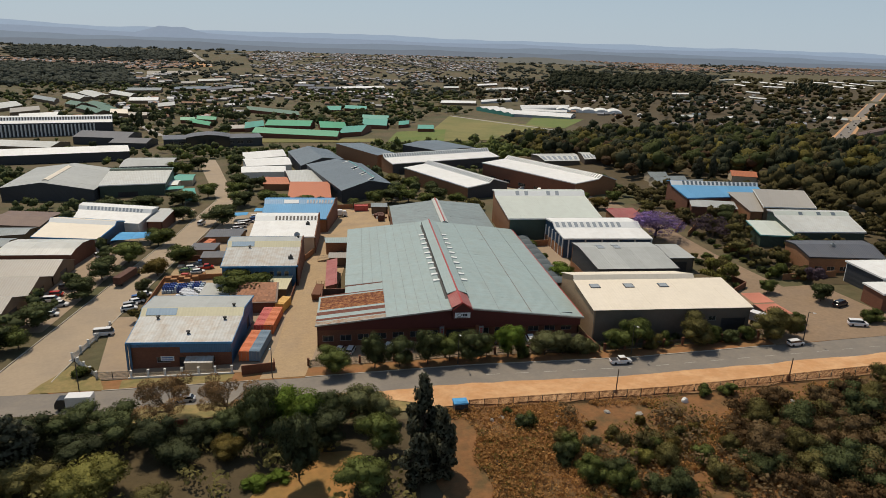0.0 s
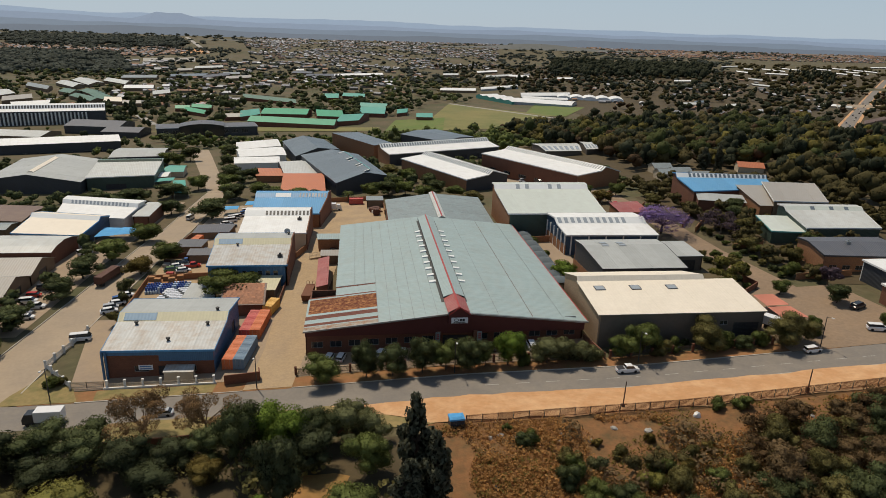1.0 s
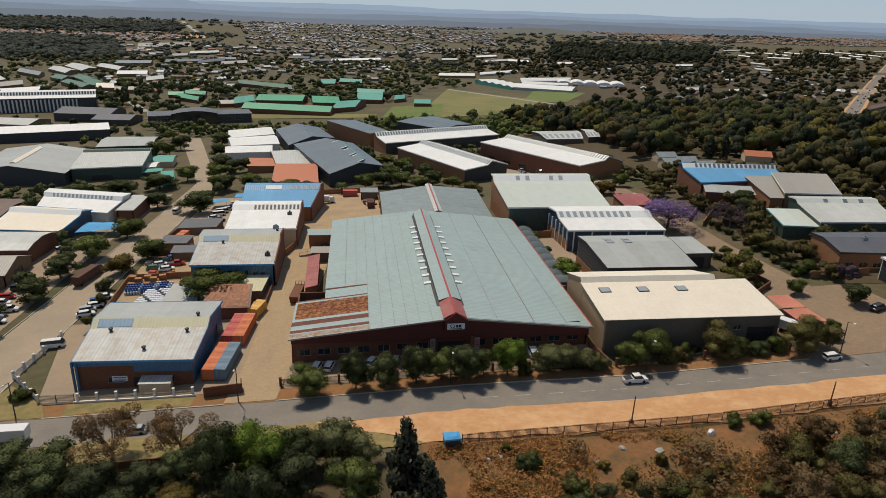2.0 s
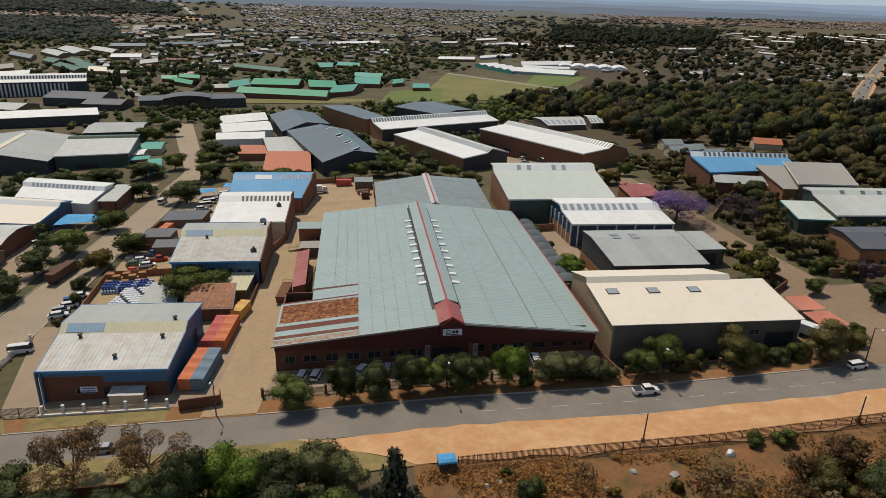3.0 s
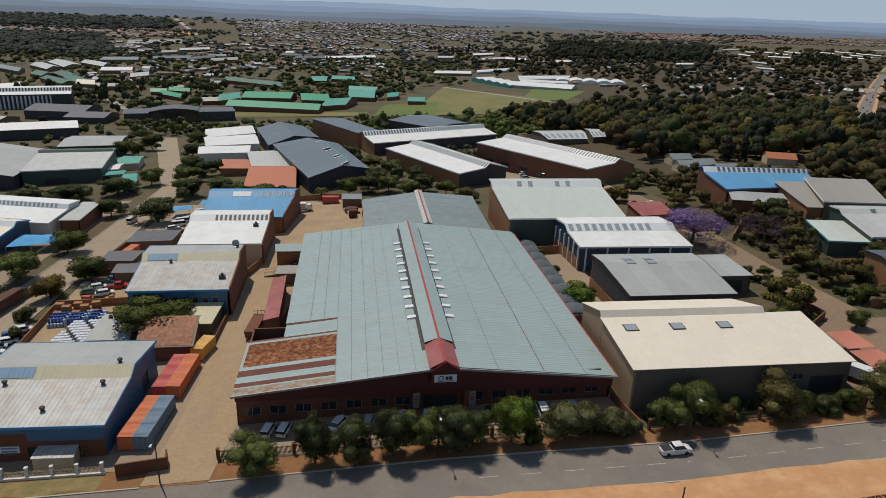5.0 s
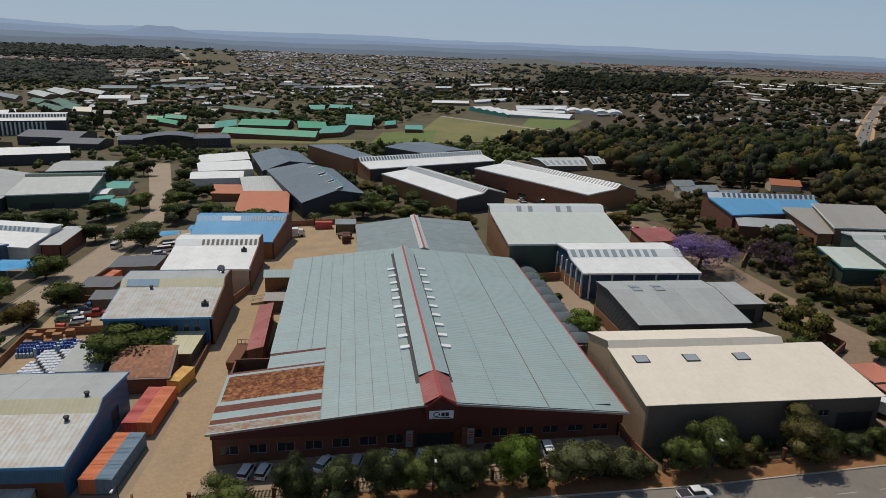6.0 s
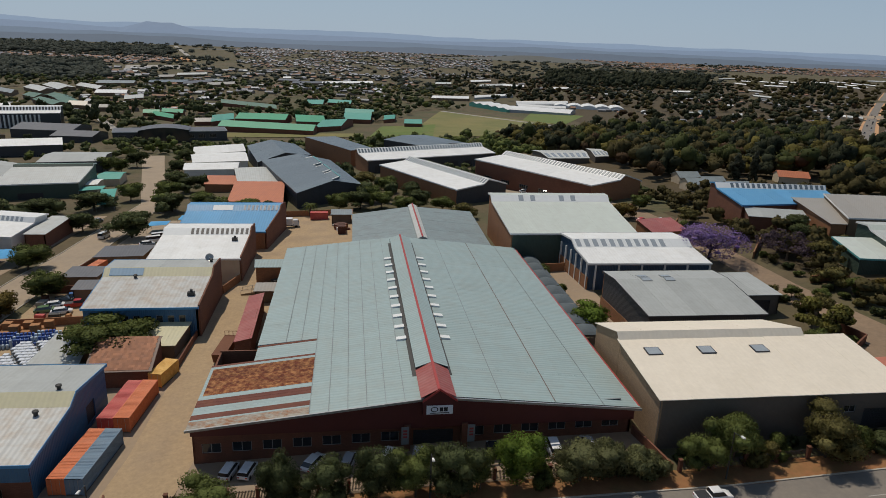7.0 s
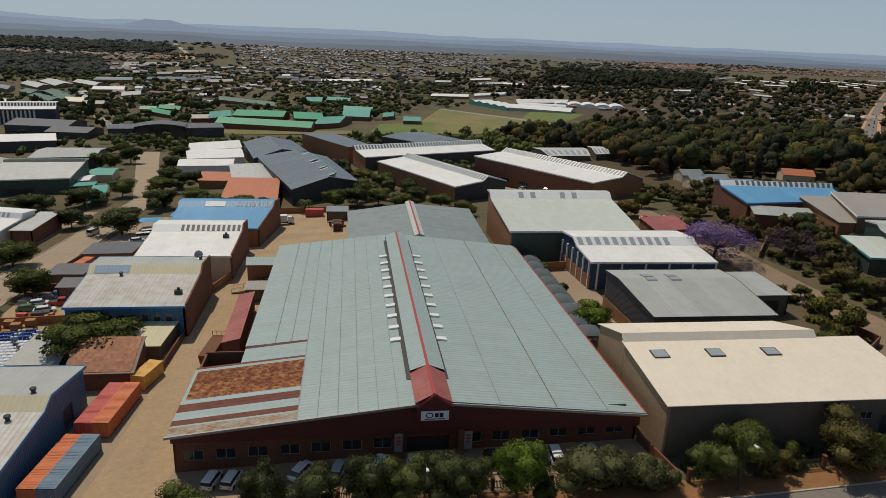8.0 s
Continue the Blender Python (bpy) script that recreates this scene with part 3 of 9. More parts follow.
def window_in(parent, p, q, hole, thick, name="window", panes=2, glass=None, frame_mat=None):
    """A window, frame and panes, in the hole of a wall from p to q."""
    p, q = Vector((*p, 0)), Vector((*q, 0))
    d = (q - p).normalized()
    nrm = Vector((-d.y, d.x, 0))
    s0, z0, s1, z1 = hole
    o = p + d * s0 + nrm * (thick * 0.4)
    w, h = s1 - s0, z1 - z0
    rz = math.degrees(math.atan2(d.y, d.x))
    bm = bmesh.new()
    e = 0.09
    box(bm, 0, 0, 0, w, 0.08, e)
    box(bm, 0, 0, h - e, w, 0.08, h)
    box(bm, 0, 0, e, e, 0.08, h - e)
    box(bm, w - e, 0, e, w, 0.08, h - e)
    for k in range(1, panes):
        box(bm, w * k / panes - e / 2, 0.01, e, w * k / panes + e / 2, 0.07, h - e)
    fr = part(name, bm, frame_mat or M["frame"], parent)
    fr.matrix_basis = pose(o.x, o.y, z0, 0, 0, rz)
    for k in range(panes):
        bm = bmesh.new()
        a, b = w * k / panes + (e if k == 0 else e / 2), w * (k + 1) / panes - (e if k == panes - 1 else e / 2)
        box(bm, a, 0.03, e, b, 0.05, h - e)
        part("pane", bm, glass or M["glass"], fr)


def door_in(parent, p, q, hole, thick, material, name="roller_door"):
    """A ribbed door that fills a hole, set back in the wall."""
    p, q = Vector((*p, 0)), Vector((*q, 0))
    d = (q - p).normalized()
    nrm = Vector((-d.y, d.x, 0))
    s0, z0, s1, z1 = hole
    o = p + d * s0 + nrm * (thick * 0.5)
    bm = bmesh.new()
    n = max(3, int((z1 - z0) / 0.35))
    w, pts = s1 - s0, []
    for k in range(n):
        a, b = (z1 - z0) * k / n, (z1 - z0) * (k + 1) / n
        pts += [(0.02, a), (0.02, b - 0.06), (0.06, b - 0.03)]
    pts.append((0.02, z1 - z0))
    lo = [[bm.verts.new((x, y, zz)) for y, zz in pts + [(0.12, z1 - z0), (0.12, 0)]] for x in (0, w)]
    for k in range(len(pts) + 2):
        m_ = (k + 1) % (len(pts) + 2)
        bm.faces.new((lo[0][k], lo[1][k], lo[1][m_], lo[0][m_]))
    bm.faces.new(lo[0][::-1])
    bm.faces.new(lo[1])
    bmesh.ops.recalc_face_normals(bm, faces=bm.faces)
    ob = part(name, bm, material, parent)
    ob.matrix_basis = pose(o.x, o.y, z0, 0, 0, math.degrees(math.atan2(d.y, d.x)))


def mixp(a, b, f):
    return (a[0] + (b[0] - a[0]) * f, a[1] + (b[1] - a[1]) * f)


FOOT = [[(-36, -2), (33, -2), (33, 82), (-36, 82)]]


def taken(x, y, margin=3.0):
    """Whether a place lies on a building or too near one."""
    for q in FOOT:
        d = 1e9
        for (x0, y0), (x1, y1) in zip(q, q[1:] + q[:1]):
            n = math.hypot(x1 - x0, y1 - y0)
            d = min(d, ((x1 - x0) * (y - y0) - (y1 - y0) * (x - x0)) / max(n, 1e-6))
        if d > -margin:
            return True
    return False


def shed(label, quad, prof, along, roofs, walls, over=0.35, sheet=5.0, openings=None, fascia=None, name="warehouse", group="", clerestory=None,
         thick=0.28, base=None, gutter=False, category="building"):
    """A building on four corners (front left, front right, back right, back left). prof: (part of the way, height) across it, front to back
    with along 'v' and left to right with 'u'. roofs: a material per stretch of the profile, or one for all. walls: front, right, back, left.
    openings: per side, rows (kind, s0, z0, s1, z1) in metres along the side and above the ground."""
    fl, fr, br, bl = quad
    FOOT.append([tuple(p) for p in quad])
    cx, cy = sum(p[0] for p in quad) / 4, sum(p[1] for p in quad) / 4
    low = min(g(*p) for p in quad) if base is None else base
    ob = thing(name, cx, cy, low, 0, label, category, group)
    Q = [(p[0] - cx, p[1] - cy) for p in quad]
    fl, fr, br, bl = Q
    P = [(f, z - low) for f, z in prof]
    walls = walls if isinstance(walls, (list, tuple)) else [walls] * 4
    roofs = roofs if isinstance(roofs, (list, tuple)) else [roofs] * (len(P) - 1)
    opens = openings or {}

    def at(u, v):
        a, b = mixp(fl, fr, u), mixp(bl, br, u)
        return mixp(a, b, v)

    # walls: two level ones and two that follow the profile
    sides = {"front": (fl, fr), "right": (fr, br), "back": (br, bl), "left": (bl, fl)}
    for k, (side, (p, q)) in enumerate(sides.items()):
        length = math.dist(p, q)
        holes = [o[1:5] for o in opens.get(side, ())]
        bm = bmesh.new()
        flat = (side in ("front", "back")) == (along == "v")
        if flat:
            h = P[0][1] if side in ("front", "left") else P[-1][1]
            wall_run(bm, p, q, -1.0, h - 0.05, thick, holes)
        else:
            fwd = side in ("right", "front")
            pts = P if fwd else [(1 - f, z) for f, z in P[::-1]]
            hm = min(z for f, z in pts)
            wall_run(bm, p, q, -1.0, hm - 0.05, thick, holes)
            for (f0, z0), (f1, z1) in zip(pts, pts[1:]):
                if f1 - f0 < 1e-3 or max(z0, z1) - hm < 0.02:
                    continue
                a, b = mixp(p, q, f0), mixp(p, q, f1)
                wall_run(bm, a, b, hm - 0.05, z0 - 0.05, thick, (), z1 - 0.05)
        d = Vector((q[0] - p[0], q[1] - p[1], 0))
        uv_faces(bm, d)
        w = part("wall", bm, walls[k], ob)
        for o in opens.get(side, ()):
            if o[0] == "window":
                window_in(w, p, q, o[1:5], thick, panes=max(1, round((o[3] - o[1]) / 1.3)))
            elif o[0] == "door":
                door_in(w, p, q, o[1:5], thick, o[5] if len(o) > 5 else M["steel"])
    # roof
    if along == "v":
        w0 = math.dist(fl, fr)
        edge = lambda f, s: at(s, f)
        ext = over / max(w0, 1)
        depth = math.dist(fl, bl)
    else:
        w0 = math.dist(fl, bl)
        edge = lambda f, s: at(f, s)
        ext = over / max(w0, 1)
        depth = math.dist(fl, fr)
    n = max(1, round(w0 / sheet))
    for k, ((f0, z0), (f1, z1)) in enumerate(zip(P, P[1:])):
        steep = abs(z1 - z0) > 0.5 * abs(f1 - f0) * depth
        slope = (z1 - z0) / max(1e-6, (f1 - f0) * depth)
        g0, g1, h0, h1 = f0, f1, z0, z1
        if k == 0:
            g0, h0 = f0 - over / depth, z0 - slope * over
        if k == len(P) - 2:
            g1, h1 = f1 + over / depth, z1 + slope * over
        cuts = [-ext + (1 + 2 * ext) * i / n for i in range(n + 1)]
        for i, (s0, s1) in enumerate(zip(cuts, cuts[1:])):
            lift = 0.02 * (i % 2) + (0.012 if steep else 0.0)
            c = [edge(g0, s0), edge(g0, s1), edge(g1, s1), edge(g1, s0)]
            top = [(c[0][0], c[0][1], h0 + lift), (c[1][0], c[1][1], h0 + lift), (c[2][0], c[2][1], h1 + lift), (c[3][0], c[3][1], h1 + lift)]
            if along == "u":
                top = top[::-1]
            bm = bmesh.new()
            slab(bm, top, 0.10)
            bmesh.ops.recalc_face_normals(bm, faces=bm.faces)
            uv_faces(bm, (c[1][0] - c[0][0], c[1][1] - c[0][1], 0))
            part("clerestory_panel" if steep else "roof_sheet", bm, roofs[k], ob)
    if fascia:
        # boards along the rim of the roof
        loops = []
        for s in (-ext, 1 + ext):
            pts = [(f - (over / depth if i == 0 else 0) + (over / depth if i == len(P) - 1 else 0), z) for i, (f, z) in enumerate(P)]
            for (f0, z0), (f1, z1) in zip(pts, pts[1:]):
                a, b = edge(f0, s), edge(f1, s)
                loops.append((a, b, z0, z1))
        for f, z in ((-over / depth, P[0][1]), (1 + over / depth, P[-1][1])):
            loops.append((edge(f, -ext), edge(f, 1 + ext), z, z))
        for a, b, z0, z1 in loops:
            bm = bmesh.new()
            d = Vector((b[0] - a[0], b[1] - a[1], 0))
            if d.length < 0.05:
                bm.free()
                continue
            nrm = Vector((-d.y, d.x, 0)).normalized() * 0.05
            ring = []
            for c, z in ((a, z0), (b, z1)):
                for sgn in (-1, 1):
                    ring.append([bm.verts.new((c[0] + nrm.x * sgn, c[1] + nrm.y * sgn, z + dz)) for dz in (-0.42, 0.05)])
            (a0, a1), (b0, b1), (c0, c1), (d0, d1) = ring
            for f in ((a0, c0, c1, a1), (b0, b1, d1, d0), (a1, c1, d1, b1), (a0, b0, d0, c0), (a0, a1, b1, b0), (c0, d0, d1, c1)):
                bm.faces.new(f)
            bmesh.ops.recalc_face_normals(bm, faces=bm.faces)
            part("fascia", bm, fascia, ob)
    ob["roof"] = 1
    return ob, low, at, P


def roof_height(P, f):
    for (f0, z0), (f1, z1) in zip(P, P[1:]):
        if f0 <= f <= f1:
            return z0 + (z1 - z0) * (f - f0) / max(1e-6, f1 - f0)
    return P[-1][1]


def skylights(info, along, spots, w=2.4, d=2.4, material=None, name="skylight", rim=None):
    """Raised panels on a roof: spots are (u, v)."""
    ob, low, at, P = info
    for u, v in spots:
        f = v if along == "v" else u
        x, y = at(u, v)
        e = 0.02
        z = roof_height(P, f)
        x2, y2 = at(u, v + e) if along == "v" else at(u + e, v)
        s = (roof_height(P, f + e) - z) / max(1e-6, math.dist((x, y), (x2, y2)))
        bm = bmesh.new()
        top = []
        for dx, dy in ((-w / 2, -d / 2), (w / 2, -d / 2), (w / 2, d / 2), (-w / 2, d / 2)):
            top.append((x + dx, y + dy, z + 0.16 + s * (dy if along == "v" else dx)))
        slab(bm, top, 0.14)
        uv_faces(bm, (1, 0, 0))
        fr = part(name, bm, rim or M["trim_white"], ob)
        bm = bmesh.new()
        slab(bm, [(a + (x - a) * 0.12, b + (y - b) * 0.12, c + 0.03 + (z + 0.16 - c) * 0.12) for a, b, c in top], 0.03)
        uv_faces(bm, (1, 0, 0))
        part("pane", bm, material or M["skylight"], fr)


def strip_panes(info, s0, s1, n, f0, f1, along="v", material=None, name="clerestory_window"):
    """Dark panes side by side on a steep stretch of the profile between f0 and f1, from s0 to s1 along the ridge."""
    ob, low, at, P = info
    z0, z1 = roof_height(P, f0 + 1e-5), roof_height(P, f1 - 1e-5)
    for k in range(n):
        a, b = s0 + (s1 - s0) * (k + 0.18) / n, s0 + (s1 - s0) * (k + 0.72) / n
        fa, fb = f0 + (f1 - f0) * 0.1, f0 + (f1 - f0) * 0.9
        za, zb = z0 + (z1 - z0) * 0.1, z0 + (z1 - z0) * 0.9
        cs = [at(a, fa), at(b, fa), at(b, fb), at(a, fb)] if along == "v" else [at(fa, b), at(fa, a), at(fb, a), at(fb, b)]
        top = [(*cs[0], za + 0.10), (*cs[1], za + 0.10), (*cs[2], zb + 0.10), (*cs[3], zb + 0.10)]
        bm = bmesh.new()
        slab(bm, top, 0.06)
        bmesh.ops.recalc_face_normals(bm, faces=bm.faces)
        uv_faces(bm, (1, 0, 0))
        part(name, bm, material or M["skylight"], ob)


def roof_vent(info, along, u, v, kind="fan", material=None):
    """A cowl or a fan box on a roof, seated in it."""
    ob, low, at, P = info
    x, y = at(u, v)
    z = roof_height(P, v if along == "v" else u)
    bm = bmesh.new()
    if kind == "fan":
        tube(bm, (x, y, z - 0.3), (x, y, z + 0.5), 0.32, 0.30, 10)
        tube(bm, (x, y, z + 0.5), (x, y, z + 0.75), 0.45, 0.45, 10)
        tube(bm, (x, y, z + 0.75), (x, y, z + 0.92), 0.45, 0.12, 10)
    else:
        box(bm, x - 0.7, y - 0.5, z - 0.4, x + 0.7, y + 0.5, z + 0.8)
        tube(bm, (x, y, z + 0.8), (x + 0.1, y, z + 1.3), 0.3, 0.3, 8)
    part("roof_vent", bm, material or M["dark_steel"], ob)


# ---- sheets of the ground ----
def drape(name, quad, material, dz=0.06, step=4.0, kind="structure", label="", category="", jitter=0.0):
    """A thin sheet over four corners that follows the ground."""
    a, b, c, d = quad
    nu = max(1, int(max(math.dist(a, b), math.dist(d, c)) / step))
    nv = max(1, int(max(math.dist(a, d), math.dist(b, c)) / step))
    bm = bmesh.new()
    rows = []
    for j in range(nv + 1):
        row = []
        for i in range(nu + 1):
            x, y = mixp(mixp(a, b, i / nu), mixp(d, c, i / nu), j / nv)
            if jitter and (i in (0, nu) or j in (0, nv)):
                x += (noise.noise((x * 0.21, y * 0.21, 3.1))) * jitter
                y += (noise.noise((x * 0.21, y * 0.21, 7.7))) * jitter
            row.append(bm.verts.new((x, y, g(x, y) + dz)))
        rows.append(row)
    for j in range(nv):
        for i in range(nu):
            bm.faces.new((rows[j][i], rows[j][i + 1], rows[j + 1][i + 1], rows[j + 1][i]))
    bmesh.ops.recalc_face_normals(bm, faces=bm.faces)
    if bm.faces[:][0].normal.z < 0:
        bmesh.ops.reverse_faces(bm, faces=bm.faces)
    uv_faces(bm, (1, 0, 0))
    ob = part(name, bm, material)
    return tagged(ob, label, category, "", kind)


def strip_along(name, pts, width, height, material, lift=0.0, kind="structure", step=3.0, label="", category=""):
    """A raised bar (kerb, low wall) along a line, following the ground."""
    bm = bmesh.new()
    prev = None
    line = []
    for p, q in zip(pts, pts[1:]):
        n = max(1, int(math.dist(p, q) / step))
        line += [mixp(p, q, k / n) for k in range(n)]
    line.append(pts[-1])
    for k, p in enumerate(line):
        a, b = line[max(0, k - 1)], line[min(len(line) - 1, k + 1)]
        d = Vector((b[0] - a[0], b[1] - a[1], 0)).normalized()
        nrm = Vector((-d.y, d.x, 0)) * width / 2
        z = g(*p) + lift
        ring = [bm.verts.new((p[0] + nrm.x * s, p[1] + nrm.y * s, zz)) for s, zz in ((-1, z - 0.4), (1, z - 0.4), (1, z + height), (-1, z + height))]
        if prev:
            for i in range(4):
                j = (i + 1) % 4
                bm.faces.new((prev[i], prev[j], ring[j], ring[i]))
        else:
            bm.faces.new(ring)
        prev = ring
    bm.faces.new(prev[::-1])
    bmesh.ops.recalc_face_normals(bm, faces=bm.faces)
    uv_faces(bm, (pts[-1][0] - pts[0][0], pts[-1][1] - pts[0][1], 0))
    ob = part(name, bm, material)
    return tagged(ob, label, category, "", kind)


# ---- ground ----
def ground_sheet():
    xs = sorted({*range(-130, 170, 5), *range(-400, 420, 20), *range(-1600, 1601, 100), *range(-4400, 4401, 400)})
    ys = sorted({*range(-100, 170, 5), *range(-300, -100, 20), *range(170, 560, 15), *range(560, 1000, 40), *range(1000, 4401, 200)})
    bm = bmesh.new()
    rows = [[bm.verts.new((x, y, g(x, y))) for x in xs] for y in ys]
    for a, b in zip(rows, rows[1:]):
        for i in range(len(xs) - 1):
            bm.faces.new((a[i], a[i + 1], b[i + 1], b[i]))
    return tagged(part("ground", bm, M["veld"]), "dry veld with scrub and red soil", "ground", "", "structure")


ground_sheet()
drape("road", [(-140, -23), (190, -22), (190, -13), (-140, -13)], M["asphalt"], 0.07, label="worn grey asphalt two-lane road", category="road")
drape("road", [(-105.5, -13), (-91.5, -13), (-84, 110), (-94.5, 110)], M["asphalt_old"], 0.09, label="dusty asphalt side street", category="road")
drape("road", [(-94.5, 110), (-84, 110), (-83.5, 180), (-92.5, 180)], M["asphalt_old"], 0.09, label="dusty asphalt side street", category="road")
drape("road", [(-92.5, 180), (-83.5, 180), (-126, 345), (-139, 345)], M["asphalt_old"], 0.12, label="dusty asphalt side street", category="road")
drape("pavement", [(-9, -33.4), (190, -32.2), (190, -21.7), (-28, -22.7)], M["sand"], 0.20, jitter=1.2, label="orange sand verge beside the road", category="verge")
drape("pavement", [(-75, -31), (-8, -33.6), (-8, -22.7), (-75, -22.8)], M["verge"], 0.18, jitter=1.0, label="dry grass verge beside the road", category="verge")
drape("pavement", [(-90, -13), (95, -13), (95, -8.6), (-90, -8.6)], M["soil"], 0.10, jitter=0.6, label="red soil verge under the street trees", category="verge")
drape("pavement", [(-46, -12.6), (-36, -12.6), (-34, 4), (-44, 4)], M["yard"], 0.15, label="dusty concrete driveway", category="driveway")
drape("pavement", [(-44, 4), (-34, 4), (-27, 78), (-42.5, 78)], M["yard"], 0.15, label="dusty concrete driveway between the warehouses", category="driveway")
drape("pavement", [(-42, 78), (-11, 78), (-11, 150), (-36, 150)], M["yard"], 0.15, label="dusty concrete yard behind the warehouse", category="yard")
drape("pavement", [(-35, -8.6), (33, -8.6), (33, 2), (-35, 2)], M["paving"], 0.14, label="brick-paved parking strip", category="parking")
drape("pavement", [(-82, -8.2), (-43, -8.6), (-42, 28), (-90, 28)], M["paving"], 0.11, label="dusty paved yard", category="yard")
drape("pavement", [(-84, 28), (-42, 28), (-41, 78), (-84, 78)], M["yard"], 0.11, label="dusty yard with stacked goods", category="yard")
drape("pavement", [(-84, 78), (-40, 78), (-34, 150), (-80, 150)], M["asphalt_old"], 0.11, label="dusty parking yard", category="yard")
drape("pavement", [(33, 22), (47, 22), (47, 92), (33, 92)], M["paving"], 0.14, label="paved service yard", category="yard")
drape("pavement", [(76, -13), (116, -13), (112, 22), (76, 22)], M["lane"], 0.13, label="brick-paved entrance area", category="yard")
drape("road", [(89.5, 20), (101, 20), (97, 55), (88.5, 55)], M["lane"], 0.14, label="paved access lane", category="road")
drape("road", [(88.5, 55), (97, 55), (94, 150), (85, 150)], M["lane"], 0.14, label="paved access lane", category="road")
drape("pavement", [(52, 150), (90, 150), (86, 255), (52, 255)], M["asphalt_old"], 0.16, label="car park between workshop rows", category="parking")
drape("pavement", [(-135, 20), (-105, 20), (-98, 160), (-140, 160)], M["paving"], 0.10, label="dusty forecourts", category="yard")

# ---- main warehouse ----


def main_warehouse():
    lab = "long grey corrugated warehouse with red ridge line and rust patches"
    ob = thing("warehouse", 0, 0, -2.0, 0, lab, "building")
    z = lambda v: v + 2.0
    th = 0.3
    RX, RZ, EX, EZ = 0.7, 9.15, 31.3, 6.1
    LX, LZ = -27.3, 6.15
    # walls
    holes = []
    for k in range(15):
        a = 1.2 + k * 4.25
        if abs(a + 1.3 - 34.5) < 3.4:
            continue
        for lo, hi in ((0.9, 2.5), (3.9, 5.6)):
            if lo < 3 or 2 < a < 62:
                holes.append((a, lo + 1.2 + a * 0.03, a + 2.7, hi + 1.2 + a * 0.03))
    holes.append((31.5, 1.2, 37.5, 4.6))
    bm = bmesh.new()
    wall_run(bm, (-34, 1.2), (31.3, 1.2), -1, z(4.9), th, holes)
    uv_faces(bm, (1, 0, 0))
    front = part("wall", bm, M["brick_red"], ob)
    for h in holes[:-1]:
        window_in(front, (-34, 1.2), (31.3, 1.2), h, th, panes=2)
    door_in(front, (-34, 1.2), (31.3, 1.2), holes[-1], th, M["trim_dark"], "entrance_door")
    # dark gable band over the front
    bm = bmesh.new()
    for a, b, za, zb in ((-34, RX, 5.3, RZ), (RX, 31.3, RZ, 6.1)):
        wall_run(bm, (a, 0.2), (b, 0.2), z(3.6), z(za) - 0.1, 1.0, (), z(zb) - 0.1)
    uv_faces(bm, (1, 0, 0))
    part("gable_band", bm, M["fascia_red"], ob, "dark red gable panel under the roof edge")
    for x in (-3.5, 5.0):
        bm = bmesh.new()
        box(bm, x - 0.45, -0.2, -1, x + 0.45, 0.7, z(4.2))
        uv_faces(bm, (1, 0, 0))
        part("pillar", bm, M["brick_red"], ob)
    bm = bmesh.new()
    wall_run(bm, (31.3, 1.2), (31.3, 80.5), -1, z(5.9), th)
    uv_faces(bm, (0, 1, 0))
    part("wall", bm, M["brick_red"], ob)
    bm = bmesh.new()
    wall_run(bm, (31.3, 80.5), (-27.3, 80.5), -1, z(6.0), th)
    for a, b, za, zb in ((31.3, RX, 6.0, RZ), (RX, -27.3, RZ, 6.0)):
        wall_run(bm, (a, 80.5), (b, 80.5), z(6.0), z(za) - 0.1, th, (), z(zb) - 0.1)
    uv_faces(bm, (1, 0, 0))
    part("wall", bm, M["brick_red"], ob)
    bm = bmesh.new()
    wall_run(bm, (-27.3, 80.5), (-27.3, 24), -1, z(5.9), th)
    wall_run(bm, (-27.3, 24), (-34, 24), -1, z(5.3), th)
    wall_run(bm, (-34, 24), (-34, 1.2), -1, z(5.1), th)
    uv_faces(bm, (0, 1, 0))
    part("wall", bm, M["brick_red"], ob)

    def sheets(x0, z0, x1, z1, y0, y1, n, material, lift=0.0):
        for k in range(n):
            a, b = y0 + (y1 - y0) * k / n, y0 + (y1 - y0) * (k + 1) / n
            e = 0.008 * (k % 2) + lift
            bm = bmesh.new()
            slab(bm, [(x0, a, z(z0) + e), (x1, a, z(z1) + e), (x1, b, z(z1) + e), (x0, b, z(z0) + e)], 0.09)
            uv_faces(bm, (0, 1, 0))
            part("roof_sheet", bm, material, ob)

    mid = lambda x: RZ + (EZ - RZ) * (x - RX) / (EX - RX)
    midl = lambda x: RZ + (LZ - RZ) * (x - RX) / (LX - RX)
    rows = 6
    for k in range(rows):
        a, b = RX + (EX + 0.4 - RX) * k / rows, RX + (EX + 0.4 - RX) * (k + 1) / rows
        sheets(a, mid(a), b + 0.12, mid(b + 0.12), -0.5, 81, 9, M["roof_grey"], 0.012 * (rows - k))
    edges = (RX, -4.0, -8.5, -13.0, -17.4, -22.4, LX - 0.3)
    for k, (b, a) in enumerate(zip(edges, edges[1:])):
        if k < 4:
            sheets(a - 0.12, midl(a - 0.12), b, midl(b), -0.95, 81, 9, M["roof_grey"], 0.012 * (rows - k))
        else:
            sheets(a - 0.12, midl(a - 0.12), b, midl(b), 24.0, 81, 7, M["roof_grey"], 0.012 * (rows - k))
    X0 = -34.3
    zx = lambda x: midl(x) - 0.12
